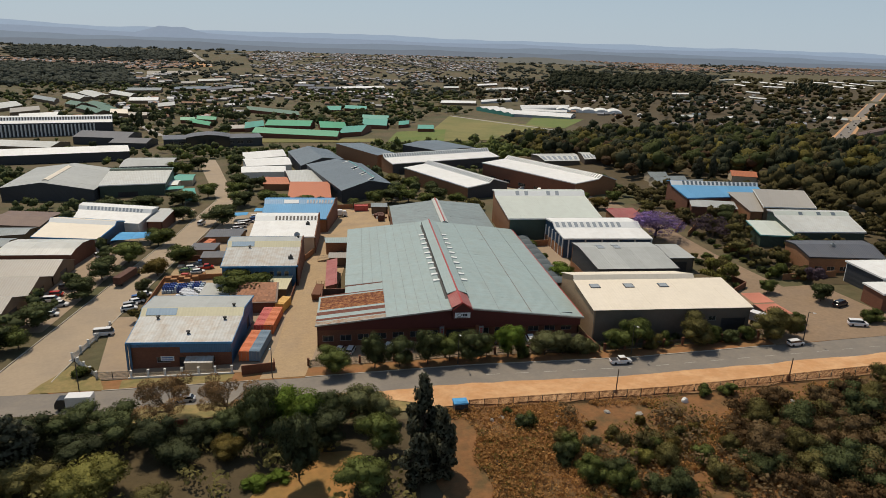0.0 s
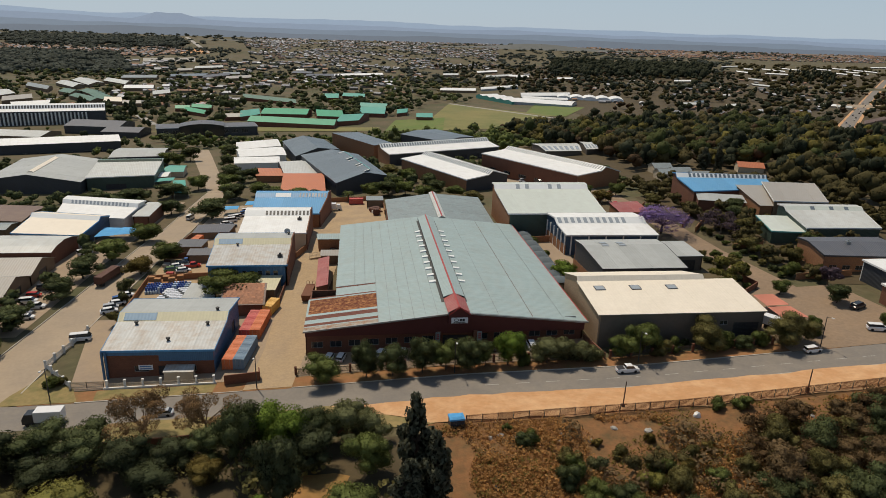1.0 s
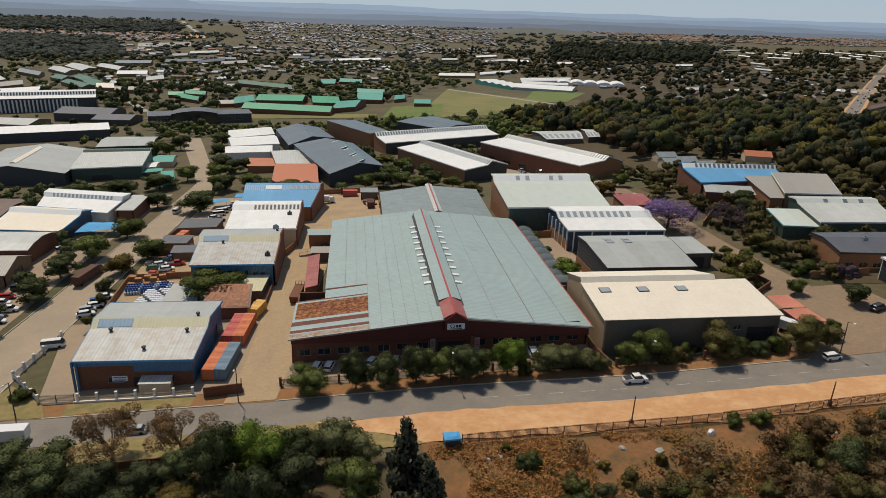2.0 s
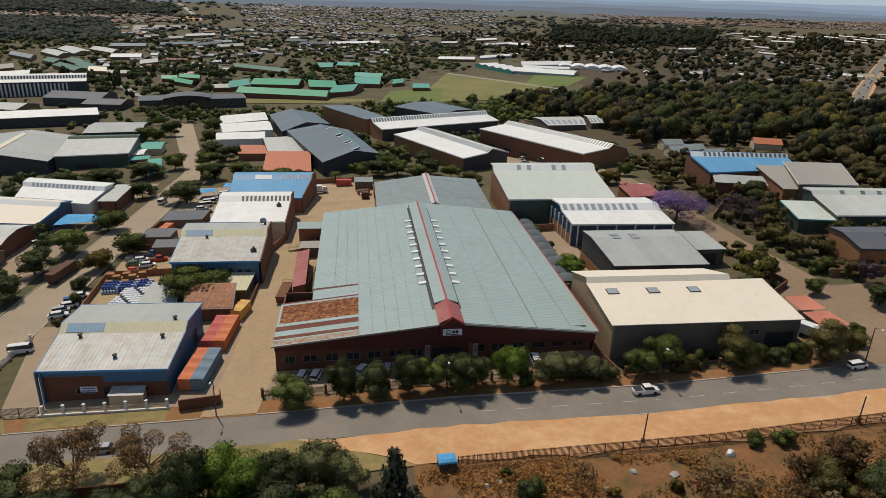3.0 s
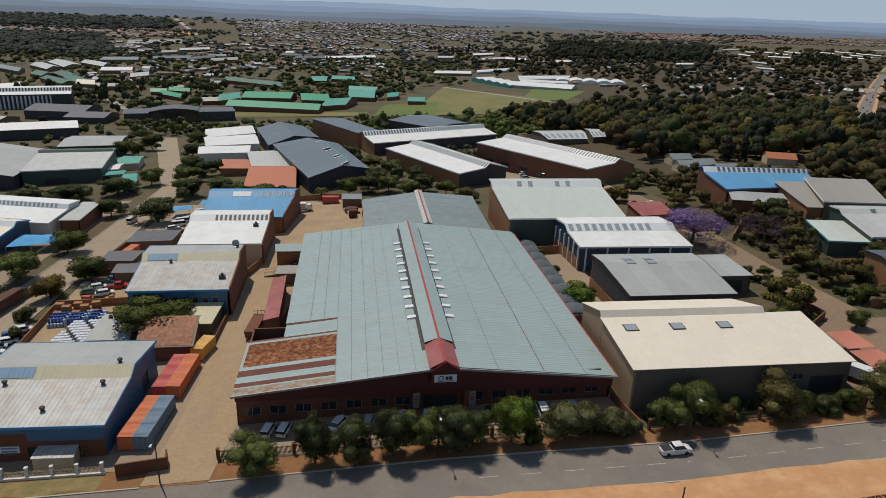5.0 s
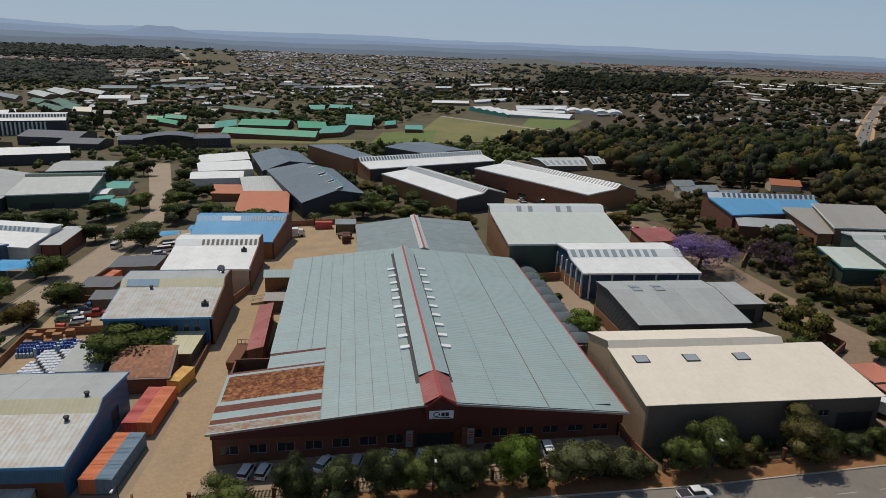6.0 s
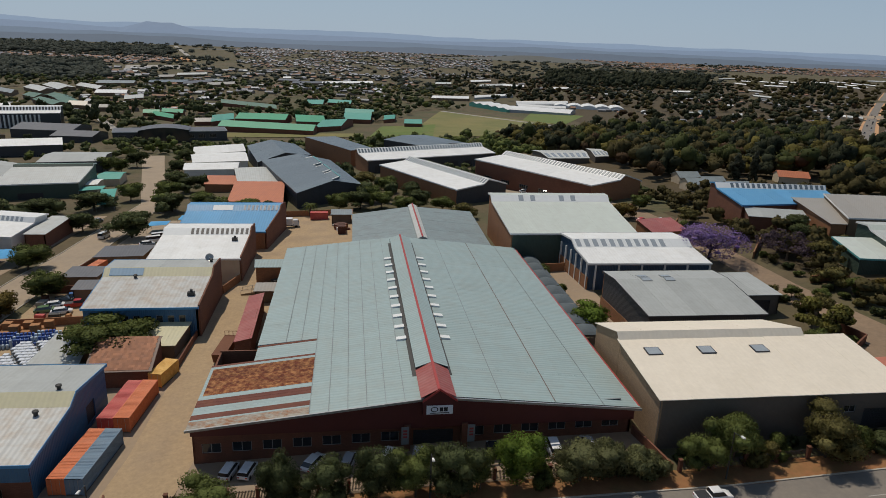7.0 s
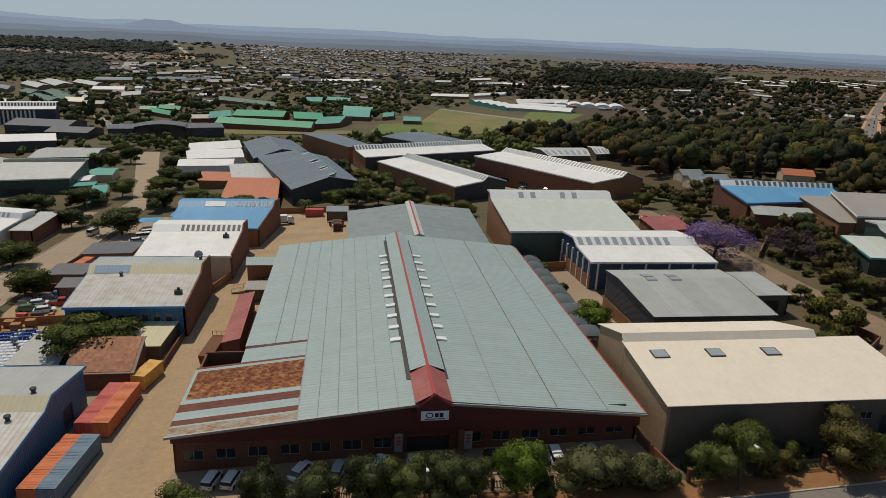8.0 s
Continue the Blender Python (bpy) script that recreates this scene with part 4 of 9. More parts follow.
    for y0, y1, key, n in ((-0.95, 1.2, "roof_mottled", 2), (1.2, 1.65, "roof_grey", 1), (1.65, 2.95, "roof_oxide", 1), (2.95, 5.05, "roof_grey", 2), (5.05, 7.1, "roof_oxide", 2), (7.1, 8.35, "roof_grey", 1),
                           (8.35, 16.85, "roof_rust", 10), (16.85, 17.7, "roof_grey", 1), (17.7, 18.3, "roof_oxide", 1), (18.3, 23.3, "roof_grey", 3), (23.3, 24.0, "roof_oxide", 1)):
        xs = X0 if y1 < 23 else LX - 0.3
        if key == "roof_rust":
            sheets(xs, zx(xs), xs + 0.5, zx(xs + 0.5), y0, y1, 1, M["roof_grey"])
            xs += 0.5
        sheets(xs, zx(xs), -17.4, midl(-17.4) - 0.02, y0, y1, n, M[key], 0.02 if key in ("roof_rust", "roof_oxide") else 0.0)
    # lapped seams along the slope and the joint of the sheets
    for x in (-4.0, -6.7, -9.4, -12.1, -14.8, -17.5, -20.2, -22.9):
        bm = bmesh.new()
        y0 = 24.2 if x < -17.5 else -0.8
        slab(bm, [(x - 0.05, y0, z(midl(x)) + 0.10), (x + 0.05, y0, z(midl(x)) + 0.11), (x + 0.05, 80.8, z(midl(x)) + 0.11), (x - 0.05, 80.8, z(midl(x)) + 0.10)], 0.03)
        part("lap_seam", bm, M["roof_aged"], ob)
    for x in (10.2, 18.4, 26.0):
        bm = bmesh.new()
        slab(bm, [(x - 0.06, -0.3, z(mid(x)) + 0.10), (x + 0.06, -0.3, z(mid(x)) + 0.09), (x + 0.06, 80.8, z(mid(x)) + 0.09), (x - 0.06, 80.8, z(mid(x)) + 0.10)], 0.03)
        part("lap_seam", bm, M["roof_aged" if x != 18.4 else "roof_brown"], ob)
    # white edge trims along the front
    for a, b, za, zb in ((-34.4, RX, zx(-34.4), RZ + 0.05), (RX, EX + 0.45, RZ + 0.05, mid(EX + 0.45))):
        bm = bmesh.new()
        slab(bm, [(a, -1.2, z(za) + 0.13), (b, -1.2, z(zb) + 0.13), (b, -0.96, z(zb) + 0.13), (a, -0.96, z(za) + 0.13)], 0.35)
        part("barge_board", bm, M["steel"], ob, "thin grey barge board along the gable")
    for y0, y1 in ((-0.2, 81),):
        bm = bmesh.new()
        box(bm, EX + 0.32, y0, z(EZ) - 0.25, EX + 0.55, y1, z(EZ) + 0.04)
        part("gutter", bm, M["trim_red"], ob, "red painted gutter")
    # raised ridge ventilator
    x0, x1, xc = -1.75, 3.15, 0.7
    for sgn, xa in ((-1, x0), (1, x1)):
        bm = bmesh.new()
        wall = sorted((xa, xa - sgn * 0.12))
        box(bm, wall[0], 6.9, z(midl(x0)) - 0.3, wall[1], 76, z(9.95))
        uv_faces(bm, (0, 1, 0))
        part("vent_wall", bm, M["trim_dark"], ob)
        # dark strip stands in for the gap and shadow line beside the ventilator
        bm = bmesh.new()
        xs = sorted((xa, xa + sgn * 0.62))
        f = midl if sgn < 0 else mid
        slab(bm, [(xs[0], 6.0, z(f(xs[0])) + 0.13), (xs[1], 6.0, z(f(xs[1])) + 0.13), (xs[1], 76, z(f(xs[1])) + 0.13), (xs[0], 76, z(f(xs[0])) + 0.13)], 0.06)
        part("vent_channel", bm, M["dark_steel"], ob, "dark strip for the gap and shadow beside the ridge vent")
        for a, b, key in ((-1.6, 6.9, "roof_red"), (6.9, 28, "roof_grey"), (28, 52, "roof_grey"), (52, 77.2, "roof_grey")):
            bm = bmesh.new()
            c = [(xa + sgn * 0.1, a), (xc + sgn * 0.12, a), (xc + sgn * 0.12, b), (xa + sgn * 0.1, b)]
            hh = (9.95, 10.85, 10.85, 9.95) if a > 0 else (9.55, 10.85, 10.85, 9.55)
            top = [(p[0], p[1], z(h)) for p, h in zip(c, hh)]
            slab(bm, top if sgn < 0 else top[::-1], 0.08)
            uv_faces(bm, (0, 1, 0))
            part("vent_roof_sheet", bm, M[key], ob)
        for k in range(10):
            y = 19.0 + k * 4.88
            bm = bmesh.new()
            zz = midl(xa) if sgn < 0 else mid(xa)
            xa_ = xa + sgn * 0.5
            xb = xa + sgn * 2.2
            zb = midl(xb) if sgn < 0 else mid(xb)
            slab(bm, [(min(xa_, xb), y, z(zz if sgn > 0 else zb) + 0.34), (max(xa_, xb), y, z(zb if sgn > 0 else zz) + 0.34),
                      (max(xa_, xb), y + 1.15, z(zb if sgn > 0 else zz) + 0.34), (min(xa_, xb), y + 1.15, z(zz if sgn > 0 else zb) + 0.34)], 0.3)
            part("roof_flap", bm, M["strip_white"], ob, "small white roof flap beside the ridge")
    bm = bmesh.new()
    box(bm, xc - 0.2, -1.6, z(10.75), xc + 0.2, 77.2, z(10.95))
    part("ridge_cap", bm, M["trim_red"], ob, "red ridge cap")
    bm = bmesh.new()
    wall_run(bm, (x1 + 0.1, 77.0), (xc, 77.0), z(8.6), z(9.9), 0.15, (), z(10.75))
    wall_run(bm, (xc, 77.0), (x0 - 0.1, 77.0), z(8.6), z(10.75), 0.15, (), z(9.9))
    part("vent_end", bm, M["trim_dark"], ob)
    # the red peaked gable at the front end
    bm = bmesh.new()
    slab(bm, [(-1.6, -1.75, z(9.15)), (-1.6, -1.55, z(9.15)), (0.9, -1.55, z(10.98)), (0.9, -1.75, z(10.98))], 0.35)
    slab(bm, [(0.9, -1.75, z(10.98)), (0.9, -1.55, z(10.98)), (3.4, -1.55, z(9.15)), (3.4, -1.75, z(9.15))], 0.35)
    bmesh.ops.recalc_face_normals(bm, faces=bm.faces)
    part("peak_board", bm, M["trim_red"], ob)
    bm = bmesh.new()
    wall_run(bm, (-1.5, -1.45), (0.9, -1.45), z(6.6), z(9.0), 1.6, (), z(10.75))
    wall_run(bm, (0.9, -1.45), (3.3, -1.45), z(6.6), z(10.75), 1.6, (), z(9.0))
    part("peak_gable", bm, M["fascia_red"], ob)
    # first-floor window boards and air conditioners under the gable
    for x, w, h0 in ((-21.2, 2.6, 3.4), (12.2, 1.6, 3.7), (17.6, 0.9, 4.3), (24.4, 1.8, 3.9)):
        bm = bmesh.new()
        box(bm, x, 0.92, z(h0), x + w, 1.18, z(h0 + 0.85))
        part("window_board", bm, M["strip_white"], ob, "pale board in the window row")
    for x in (-4.4, 5.4):
        bm = bmesh.new()
        box(bm, x, -0.32, z(1.2), x + 1.1, -0.24, z(4.1))
        part("banner", bm, M["roof_aged"], ob, "grey banner with red marks on the pillar")
        bm = bmesh.new()
        for k in range(3):
            box(bm, x + 0.25, -0.345, z(2.3 + 0.5 * k), x + 0.85, -0.322, z(2.6 + 0.5 * k))
        part("banner_mark", bm, M["trim_red"], ob, "red marks")
    return ob


main_warehouse()

# lower warehouse behind, with its own red-lined ridge
back = shed("aged grey corrugated warehouse with red-lined ridge", [(-10.9, 78), (25.5, 78), (26.5, 121), (-10.8, 117)],
            [(0, 5.9), (0.49, 8.0), (1, 5.9)], "u", M["roof_backgrey"], M["brick_red"])
ob, low, at, P = back
bm = bmesh.new()
slab(bm, [(5.8, 82, 8.5), (7.1, 82, 9.0), (7.6, 119, 9.0), (6.3, 119, 8.5)], 0.5)
slab(bm, [(7.1, 82, 9.0), (8.4, 82, 8.5), (8.9, 119, 8.5), (7.6, 119, 9.0)], 0.5)
bm.transform(Matrix.Translation((-ob.location.x, -ob.location.y, -low)))
uv_faces(bm, (0, 1, 0))
part("ridge_vent", bm, M["roof_pale"], ob)
bm = bmesh.new()
slab(bm, [(6.9, 81.9, 9.12), (7.3, 81.9, 9.12), (7.8, 119, 9.12), (7.4, 119, 9.12)], 0.2)
bm.transform(Matrix.Translation((-ob.location.x, -ob.location.y, -low)))
part("ridge_cap", bm, M["trim_red"], ob, "red ridge cap")

# ---- east of the main warehouse ----
D_, W2 = "door", "window"
white = shed("large cream-roofed warehouse with tan brick walls", [(33.3, -3.6), (74.2, -3.6), (74.6, 12.6), (33.4, 12.6)],
             [(0, 9.3), (1, 11.0)], "v", M["roof_cream"], [M["wall_grey"], M["wall_grey"], M["brick_tan"], M["brick_tan"]], over=0.5,
             # the dark door is added in place of an open bay's shaded interior
             openings={"front": [(D_, 33.5, 0.2, 40.0, 5.6, M["trim_dark"]), (W2, 30.0, 5.0, 32.0, 6.2)]})
skylights(white, "v", [(0.10, 0.77), (0.326, 0.77), (0.558, 0.77)], 2.6, 2.2, rim=M["trim_dark"])
wback = shed("cream-roofed rear bay of the warehouse", [(33.4, 12.7), (66.8, 12.7), (66.0, 23.0), (33.2, 23.0)],
             [(0, 11.0), (0.10, 12.1), (1, 9.6)], "v", [M["roof_cream"], M["roof_cream"]], M["brick_tan"])
grey = shed("light grey metal warehouse with roof skylights", [(45.4, 27.2), (69.8, 27.2), (70.6, 50), (44.8, 50)],
            [(0, 9.0), (0.72, 10.6), (1, 10.1)], "v", [M["roof_lightgrey"], M["roof_lightgrey"]], [M["wall_dark"], M["wall_dark"], M["brick"], M["wall_dark"]], fascia=M["trim_dark"])
skylights(grey, "v", [(0.26, 0.70), (0.26, 0.80), (0.47, 0.70), (0.47, 0.80)], 2.2, 1.6, rim=M["steel"])
annex = shed("low grey-roofed annex with parapet", [(70.9, 40), (81.5, 40), (81.5, 53), (71.2, 53)], [(0, 8.0), (1, 8.4)], "v", M["roof_lightgrey"],
             [M["wall_grey"]] * 4, openings={"front": [(D_, 3.5, 0.3, 8.5, 4.0, M["trim_dark"])]})
strip = shed("white-roofed factory with striped clerestory", [(45.7, 61.5), (76.6, 61.0), (75.8, 81.2), (44.6, 81.2)],
             [(0, 8.2), (0.46, 9.4), (0.60, 10.9), (1, 10.2)], "v", [M["roof_white"], M["strip_white"], M["roof_white"]],
             [M["wall_navy"], M["wall_navy"], M["wall_navy"], M["wall_navy"]], fascia=M["trim_white"])
strip_panes(strip, 0.0, 0.80, 11, 0.46, 0.60)
green = shed("tall pale-green-roofed warehouse with orange brick flank", [(30.9, 81.5), (66.0, 81.5), (69.0, 116), (31.6, 115.5)],
             [(0, 10.0), (0.82, 12.1), (0.89, 13.7), (1, 13.4)], "v", [M["roof_mint"], M["strip_white"], M["roof_mint"]],
             [M["wall_green"], M["wall_green"], M["brick"], M["brick"]], fascia=M["trim_white"])
for s in (0.21, 0.31, 0.56, 0.66):
    strip_panes(green, s, s + 0.075, 1, 0.82, 0.89)

# ---- west row ----
blue = shed("blue-walled workshop with streaked grey roof", [(-76, -3.5), (-53.2, -4.2), (-52.0, 20.5), (-76.5, 21)],
            [(0, 3.4), (0.47, 4.8), (0.565, 6.1), (1, 4.9)], "v", [M["roof_streaked"], M["roof_yellow"], M["roof_lightgrey"]],
            [M["brick_red"], M["wall_blue"], M["wall_blue"], M["wall_blue"]], fascia=M["trim_blue"],
            openings={"front": [(W2, 6.0, 1.6, 9.0, 3.0), (D_, 11, 0.4, 14, 3.0, M["trim_dark"]), (W2, 16, 1.6, 19, 3.0)], "right": [(D_, 17, 1.8, 20, 5.0, M["trim_dark"])]})
strip_panes(blue, -0.06, 0.5, 1, 0.47, 0.565, material=M["sheet_sky"], name="clerestory_sheet")
ob, low, at, P = blue
for u0, u1 in ((0, 0.5), (0.5, 1)):
    a, b = at(u0, -0.012), at(u1, -0.012)
    bm = bmesh.new()
    wall_run(bm, a, b, P[0][1] - (2.6 if u0 else 1.2), P[0][1] - 0.1, 0.22)
    uv_faces(bm, (1, 0, 0))
    part("blue_band", bm, M["wall_blue"], ob, "blue sheet band above the brick")
for u in (-0.012, 0.02):
    p = at(u, -0.014)
    bm = bmesh.new()
    box(bm, p[0] - 0.2, p[1] - 0.2, -0.6, p[0] + 0.2, p[1] + 0.2, P[0][1] - 0.2)
    part("porch_post", bm, M["wall_blue"], ob)
for u, v, k in ((0.18, 0.42, "fan"), (0.85, 0.40, "fan"), (0.55, 0.14, "fan"), (0.9, 0.6, "fan")):
    roof_vent(blue, "v", u, v, k)
cream = shed("blue-grey workshop with streaked white roof", [(-64.5, 46), (-42.6, 46), (-42.6, 70), (-65.5, 70)],
             [(0, 4.6), (0.61, 6.0), (0.70, 7.4), (1, 6.8)], "v", [M["roof_streaked"], M["roof_yellow"], M["roof_lightgrey"]],
             [M["wall_blue"], M["brick"], M["brick"], M["brick"]], fascia=M["trim_blue"],
             openings={"front": [(W2, 5 + 2.2 * k, 3.2, 6.3 + 2.2 * k, 5.8) for k in range(7)]})
strip_panes(cream, -0.06, 0.52, 1, 0.61, 0.70, material=M["sheet_sky"], name="clerestory_sheet")
for u, v, k in ((0.9, 0.22, "box"), (0.30, 0.58, "fan"), (0.95, 0.9, "fan")):
    roof_vent(cream, "v", u, v, k)
whitel = shed("white-roofed workshop with striped clerestory", [(-61, 78.5), (-39.3, 78.5), (-39.0, 103), (-61.5, 103)],
              [(0, 4.3), (0.67, 5.6), (0.76, 7.0), (1, 6.5)], "v", [M["roof_white"], M["strip_white"], M["roof_white"]], [M["wall_cream"], M["brick"], M["brick"], M["brick"]], fascia=M["trim_white"])
strip_panes(whitel, 0.3, 1.0, 12, 0.67, 0.76, material=M["trim_dark"])
roof_vent(whitel, "v", 0.86, 0.5, "box")
bluel = shed("bright blue roofed workshop with translucent strips", [(-61, 107), (-36.5, 107), (-33.3, 132), (-62, 132)],
             [(0, 3.2), (0.69, 5.0), (0.78, 6.4), (1, 5.8)], "v", [M["roof_blue"], M["roof_blue"], M["roof_blue"]], [M["brick"], M["brick"], M["brick"], M["brick"]], fascia=M["trim_blue"])
strip_panes(bluel, 0.2, 0.6, 1, 0.69, 0.78, material=M["strip_white"])
strip_panes(bluel, 0.60, 1.0, 9, 0.69, 0.78)


def pilasters(info, spots, h, material, w=0.5):
    """Light columns against a wall: spots are (u, v)."""
    ob, low, at, P = info
    for u, v in spots:
        x, y = at(u, v)
        bm = bmesh.new()
        box(bm, x - w / 2, y - w / 2, -0.5, x + w / 2, y + w / 2, h)
        part("pilaster", bm, material, ob)


pilasters(strip, [(-0.005, 0.05 + 0.18 * k) for k in range(6)] + [(0.05 + 0.19 * k, -0.005) for k in range(6)], 7.0, M["trim_white"], 0.4)
for info, hh in ((strip, 3.4), (grey, 3.0)):
    ob, low, at, P = info
    for (u0, v0), (u1, v1) in (((-0.008, 1), (-0.008, 0)),):
        bm = bmesh.new()
        wall_run(bm, at(u0, v0), at(u1, v1), -0.8, hh, 0.12)
        uv_faces(bm, (0, 1, 0))
        part("brick_plinth", bm, M["brick"], ob, "orange brick plinth under the cladding")


def party_wall(info, u, rise, material):
    """A brick side wall that stands above the roof and follows it."""
    ob, low, at, P = info
    bm = bmesh.new()
    for (f0, z0), (f1, z1) in zip(P, P[1:]):
        if f1 - f0 > 1e-3:
            wall_run(bm, at(u, f0), at(u, f1), -0.6, z0 + rise, 0.35, (), z1 + rise)
    uv_faces(bm, (0, 1, 0))
    part("party_wall", bm, material, ob, "brick side wall rising above the roof")


for info in (cream, whitel, bluel):
    party_wall(info, 1.022, 0.35, M["brick_red"])
ob, low, at, P = cream
x, y = at(0.93, 0.93)
z = roof_height(P, 0.93)
bm = bmesh.new()
tube(bm, (x, y, z - 0.3), (x, y, z + 0.8), 0.06, 0.06, 6)
ringv = []
for rr, dd in ((0.05, 0.0), (0.6, 0.12), (0.95, 0.35)):
    ringv.append([bm.verts.new((x + rr * math.cos(a), y - dd * 0.7 - 0.1 + rr * 0.5 * math.sin(a), z + 0.9 + rr * 0.85 * math.sin(a) + dd * 0.5)) for a in [2 * math.pi * k / 14 for k in range(14)]])
for a, b in zip(ringv, ringv[1:]):
    for k in range(14):
        bm.faces.new((a[k], a[(k + 1) % 14], b[(k + 1) % 14], b[k]))
part("satellite_dish", bm, M["steel"], ob, "grey satellite dish")


# ---- plain sheds by height over the ground ----
def hall(label, quad, heights, along, roofs, walls, **more):
    """A shed whose profile heights are given above the ground at its front."""
    z = g(*mixp(quad[0], quad[1], 0.5))
    label += " in the industrial estate" if len(label.split()) < 4 else ""
    return shed(label, quad, [(f, h + z) for f, h in heights], along, roofs, walls, **more)


def gable(label, quad, eave, ridge, along, roof, wall, at_=0.5, **more):
    return hall(label, quad, [(0, eave), (at_, ridge), (1, eave)], along, M[roof], M[wall], **{"sheet": 9.0, **more})


# ---- west of the side street ----
for k in range(4):
    y0 = 6 + 16.4 * k
    gable("pale-roofed gabled workshop bay with brown walls", [(-150, y0), (-116.5, y0), (-116.5, y0 + 16.2), (-150, y0 + 16.2)], 3.9, 6.6, "v", "roof_tan", "wall_brown",
          group="gabled workshop bays", openings={"right": [("door", 5.5, 0.2, 10.5, 3.6, M["trim_dark"])]})
hall("barrel-roofed white warehouse with red brick end", [(-141, 73), (-118, 73), (-116.5, 90), (-140, 91)],
     [(0, 5.0), (0.2, 6.0), (0.5, 6.6), (0.8, 6.0), (1, 5.0)], "v", M["roof_pale"], M["brick_red"])
l3 = hall("cream-roofed workshop with blue side wall", [(-139, 94), (-116, 91), (-113.5, 112), (-139, 118)],
          [(0, 5.0), (0.62, 6.4), (0.70, 7.6), (1, 6.0)], "v", [M["roof_cream"], M["strip_white"], M["roof_cream"]], [M["wall_white"], M["wall_navy"], M["wall_navy"], M["wall_cream"]], fascia=M["trim_blue"])
l4 = hall("white workshop with raised glazed roof strip", [(-135, 119), (-109, 114), (-107, 134), (-139, 142)],
          [(0, 5.0), (0.6, 6.0), (0.66, 7.4), (1, 6.8)], "v", [M["roof_white"], M["strip_white"], M["roof_white"]], M["wall_white"], fascia=M["trim_white"])
strip_panes(l4, 0.1, 0.9, 16, 0.6, 0.66)
hall("flat-roofed brown brick annex", [(-106.6, 117), (-101, 117), (-101, 137), (-106.6, 137)], [(0, 4.6), (1, 4.9)], "v", M["roof_pale"], M["brick_red"])
gable("long brown-roofed storage shed", [(-166, 121), (-147, 118), (-147, 140), (-169, 143)], 3.8, 4.8, "v", "roof_brown", "wall_brown")
gable("low brown-roofed storage shed", [(-164, 104), (-148, 108), (-148, 117), (-165, 117)], 3.2, 4.0, "v", "roof_aged", "wall_brown")
gable("low grey-roofed storage shed", [(-166, 90), (-148, 92), (-148, 102), (-166, 101)], 2.9, 3.6, "v", "roof_aged", "wall_brown")
gs = hall("dark green walled shed with pale roof", [(-150, 190), (-121, 197), (-124, 226), (-154, 222)], [(0, 6.3), (0.8, 8.6), (0.84, 9.6), (1, 9.0)], "v",
          [M["roof_pale"], M["wall_green"], M["roof_darkgreen"]], M["wall_green"], fascia=M["trim_white"], openings={"front": [("door", 8, 0.1, 17, 4.0, M["trim_dark"])]})
lg = gable("wide grey-roofed depot with ridge vent", [(-194, 187), (-150.5, 184), (-154, 236), (-200, 240)], 6.2, 9.2, "u", "roof_lightgrey", "wall_dark", 0.45)
ob, low, at, P = lg
bm = bmesh.new()
for sgn in (-1, 1):
    for a, b in ((0.1, 0.8),):
        x0, y0 = at(0.45, a)
        x1, y1 = at(0.45, b)
        z = roof_height(P, 0.45) + 0.7
        top = [(x0, y0, z), (x0 + sgn * 1.5, y0, z - 0.6), (x1 + sgn * 1.5, y1, z - 0.6), (x1, y1, z)]
        slab(bm, top if sgn < 0 else top[::-1], 0.5)
uv_faces(bm, (0, 1, 0))
part("ridge_vent", bm, M["roof_cream"], ob)
gable("flat grey workshop roof", [(-163, 259), (-135, 265), (-139, 292), (-167, 290)], 6.0, 7.2, "v", "roof_lightgrey", "wall_dark")
gable("small teal-roofed building", [(-124, 222), (-114, 224), (-116, 240), (-125, 240)], 3.2, 4.0, "v", "roof_teal", "wall_cream")
gable("small white-roofed building", [(-127, 205), (-118, 208), (-119, 219), (-128, 218)], 3.4, 3.9, "v", "roof_white", "wall_cream")
gable("long white-roofed factory with dark front", [(-296, 302), (-184, 343), (-194, 368), (-306, 328)], 6.4, 8.8, "v", "roof_white", "wall_dark", openings={"front": [("window", 6 + 9 * k, 1.4, 11 + 9 * k, 3.2) for k in range(12)]})
ls = hall("grey factory with striped wall and clerestory", [(-362, 487), (-255, 522), (-268, 562), (-375, 527)], [(0, 12), (0.30, 13), (0.36, 16), (1, 14.5)], "v",
          [M["roof_white"], M["strip_white"], M["roof_white"]], M["wall_dark"], sheet=12)
strip_panes(ls, 0, 1, 48, 0.30, 0.36, material=M["trim_dark"])
pilasters(ls, [(0.01 + 0.0275 * k, -0.006) for k in range(32)], 11.4, M["trim_white"], 1.1)
gable("dark sheeted industrial building with pale ridge", [(-268, 462), (-222, 456), (-220, 492), (-266, 500)], 6.5, 9.5, "v", "roof_dark", "wall_dark")
gable("dark sheeted office building with low ridge", [(-231, 440), (-201, 438), (-199, 466), (-229, 468)], 5.0, 7.4, "v", "roof_dark", "wall_dark")
bk = hall("black modern office block with flat wings", [(-186, 436), (-108, 459), (-114, 480), (-192, 458)], [(0, 8.0), (1, 8.3)], "v", M["roof_dark"], M["wall_dark"], fascia=M["trim_white"], sheet=12,
          openings={"front": [("window", 4 + 8 * k, 3.2, 9 + 8 * k, 6.0) for k in range(9)]})
hall("arched entrance block of dark offices", [(-168, 437), (-134, 447), (-138, 470), (-172, 460)], [(0, 9.5), (0.25, 11), (0.5, 11.6), (0.75, 11), (1, 9.5)], "u", M["roof_dark"], M["glass"], sheet=12)

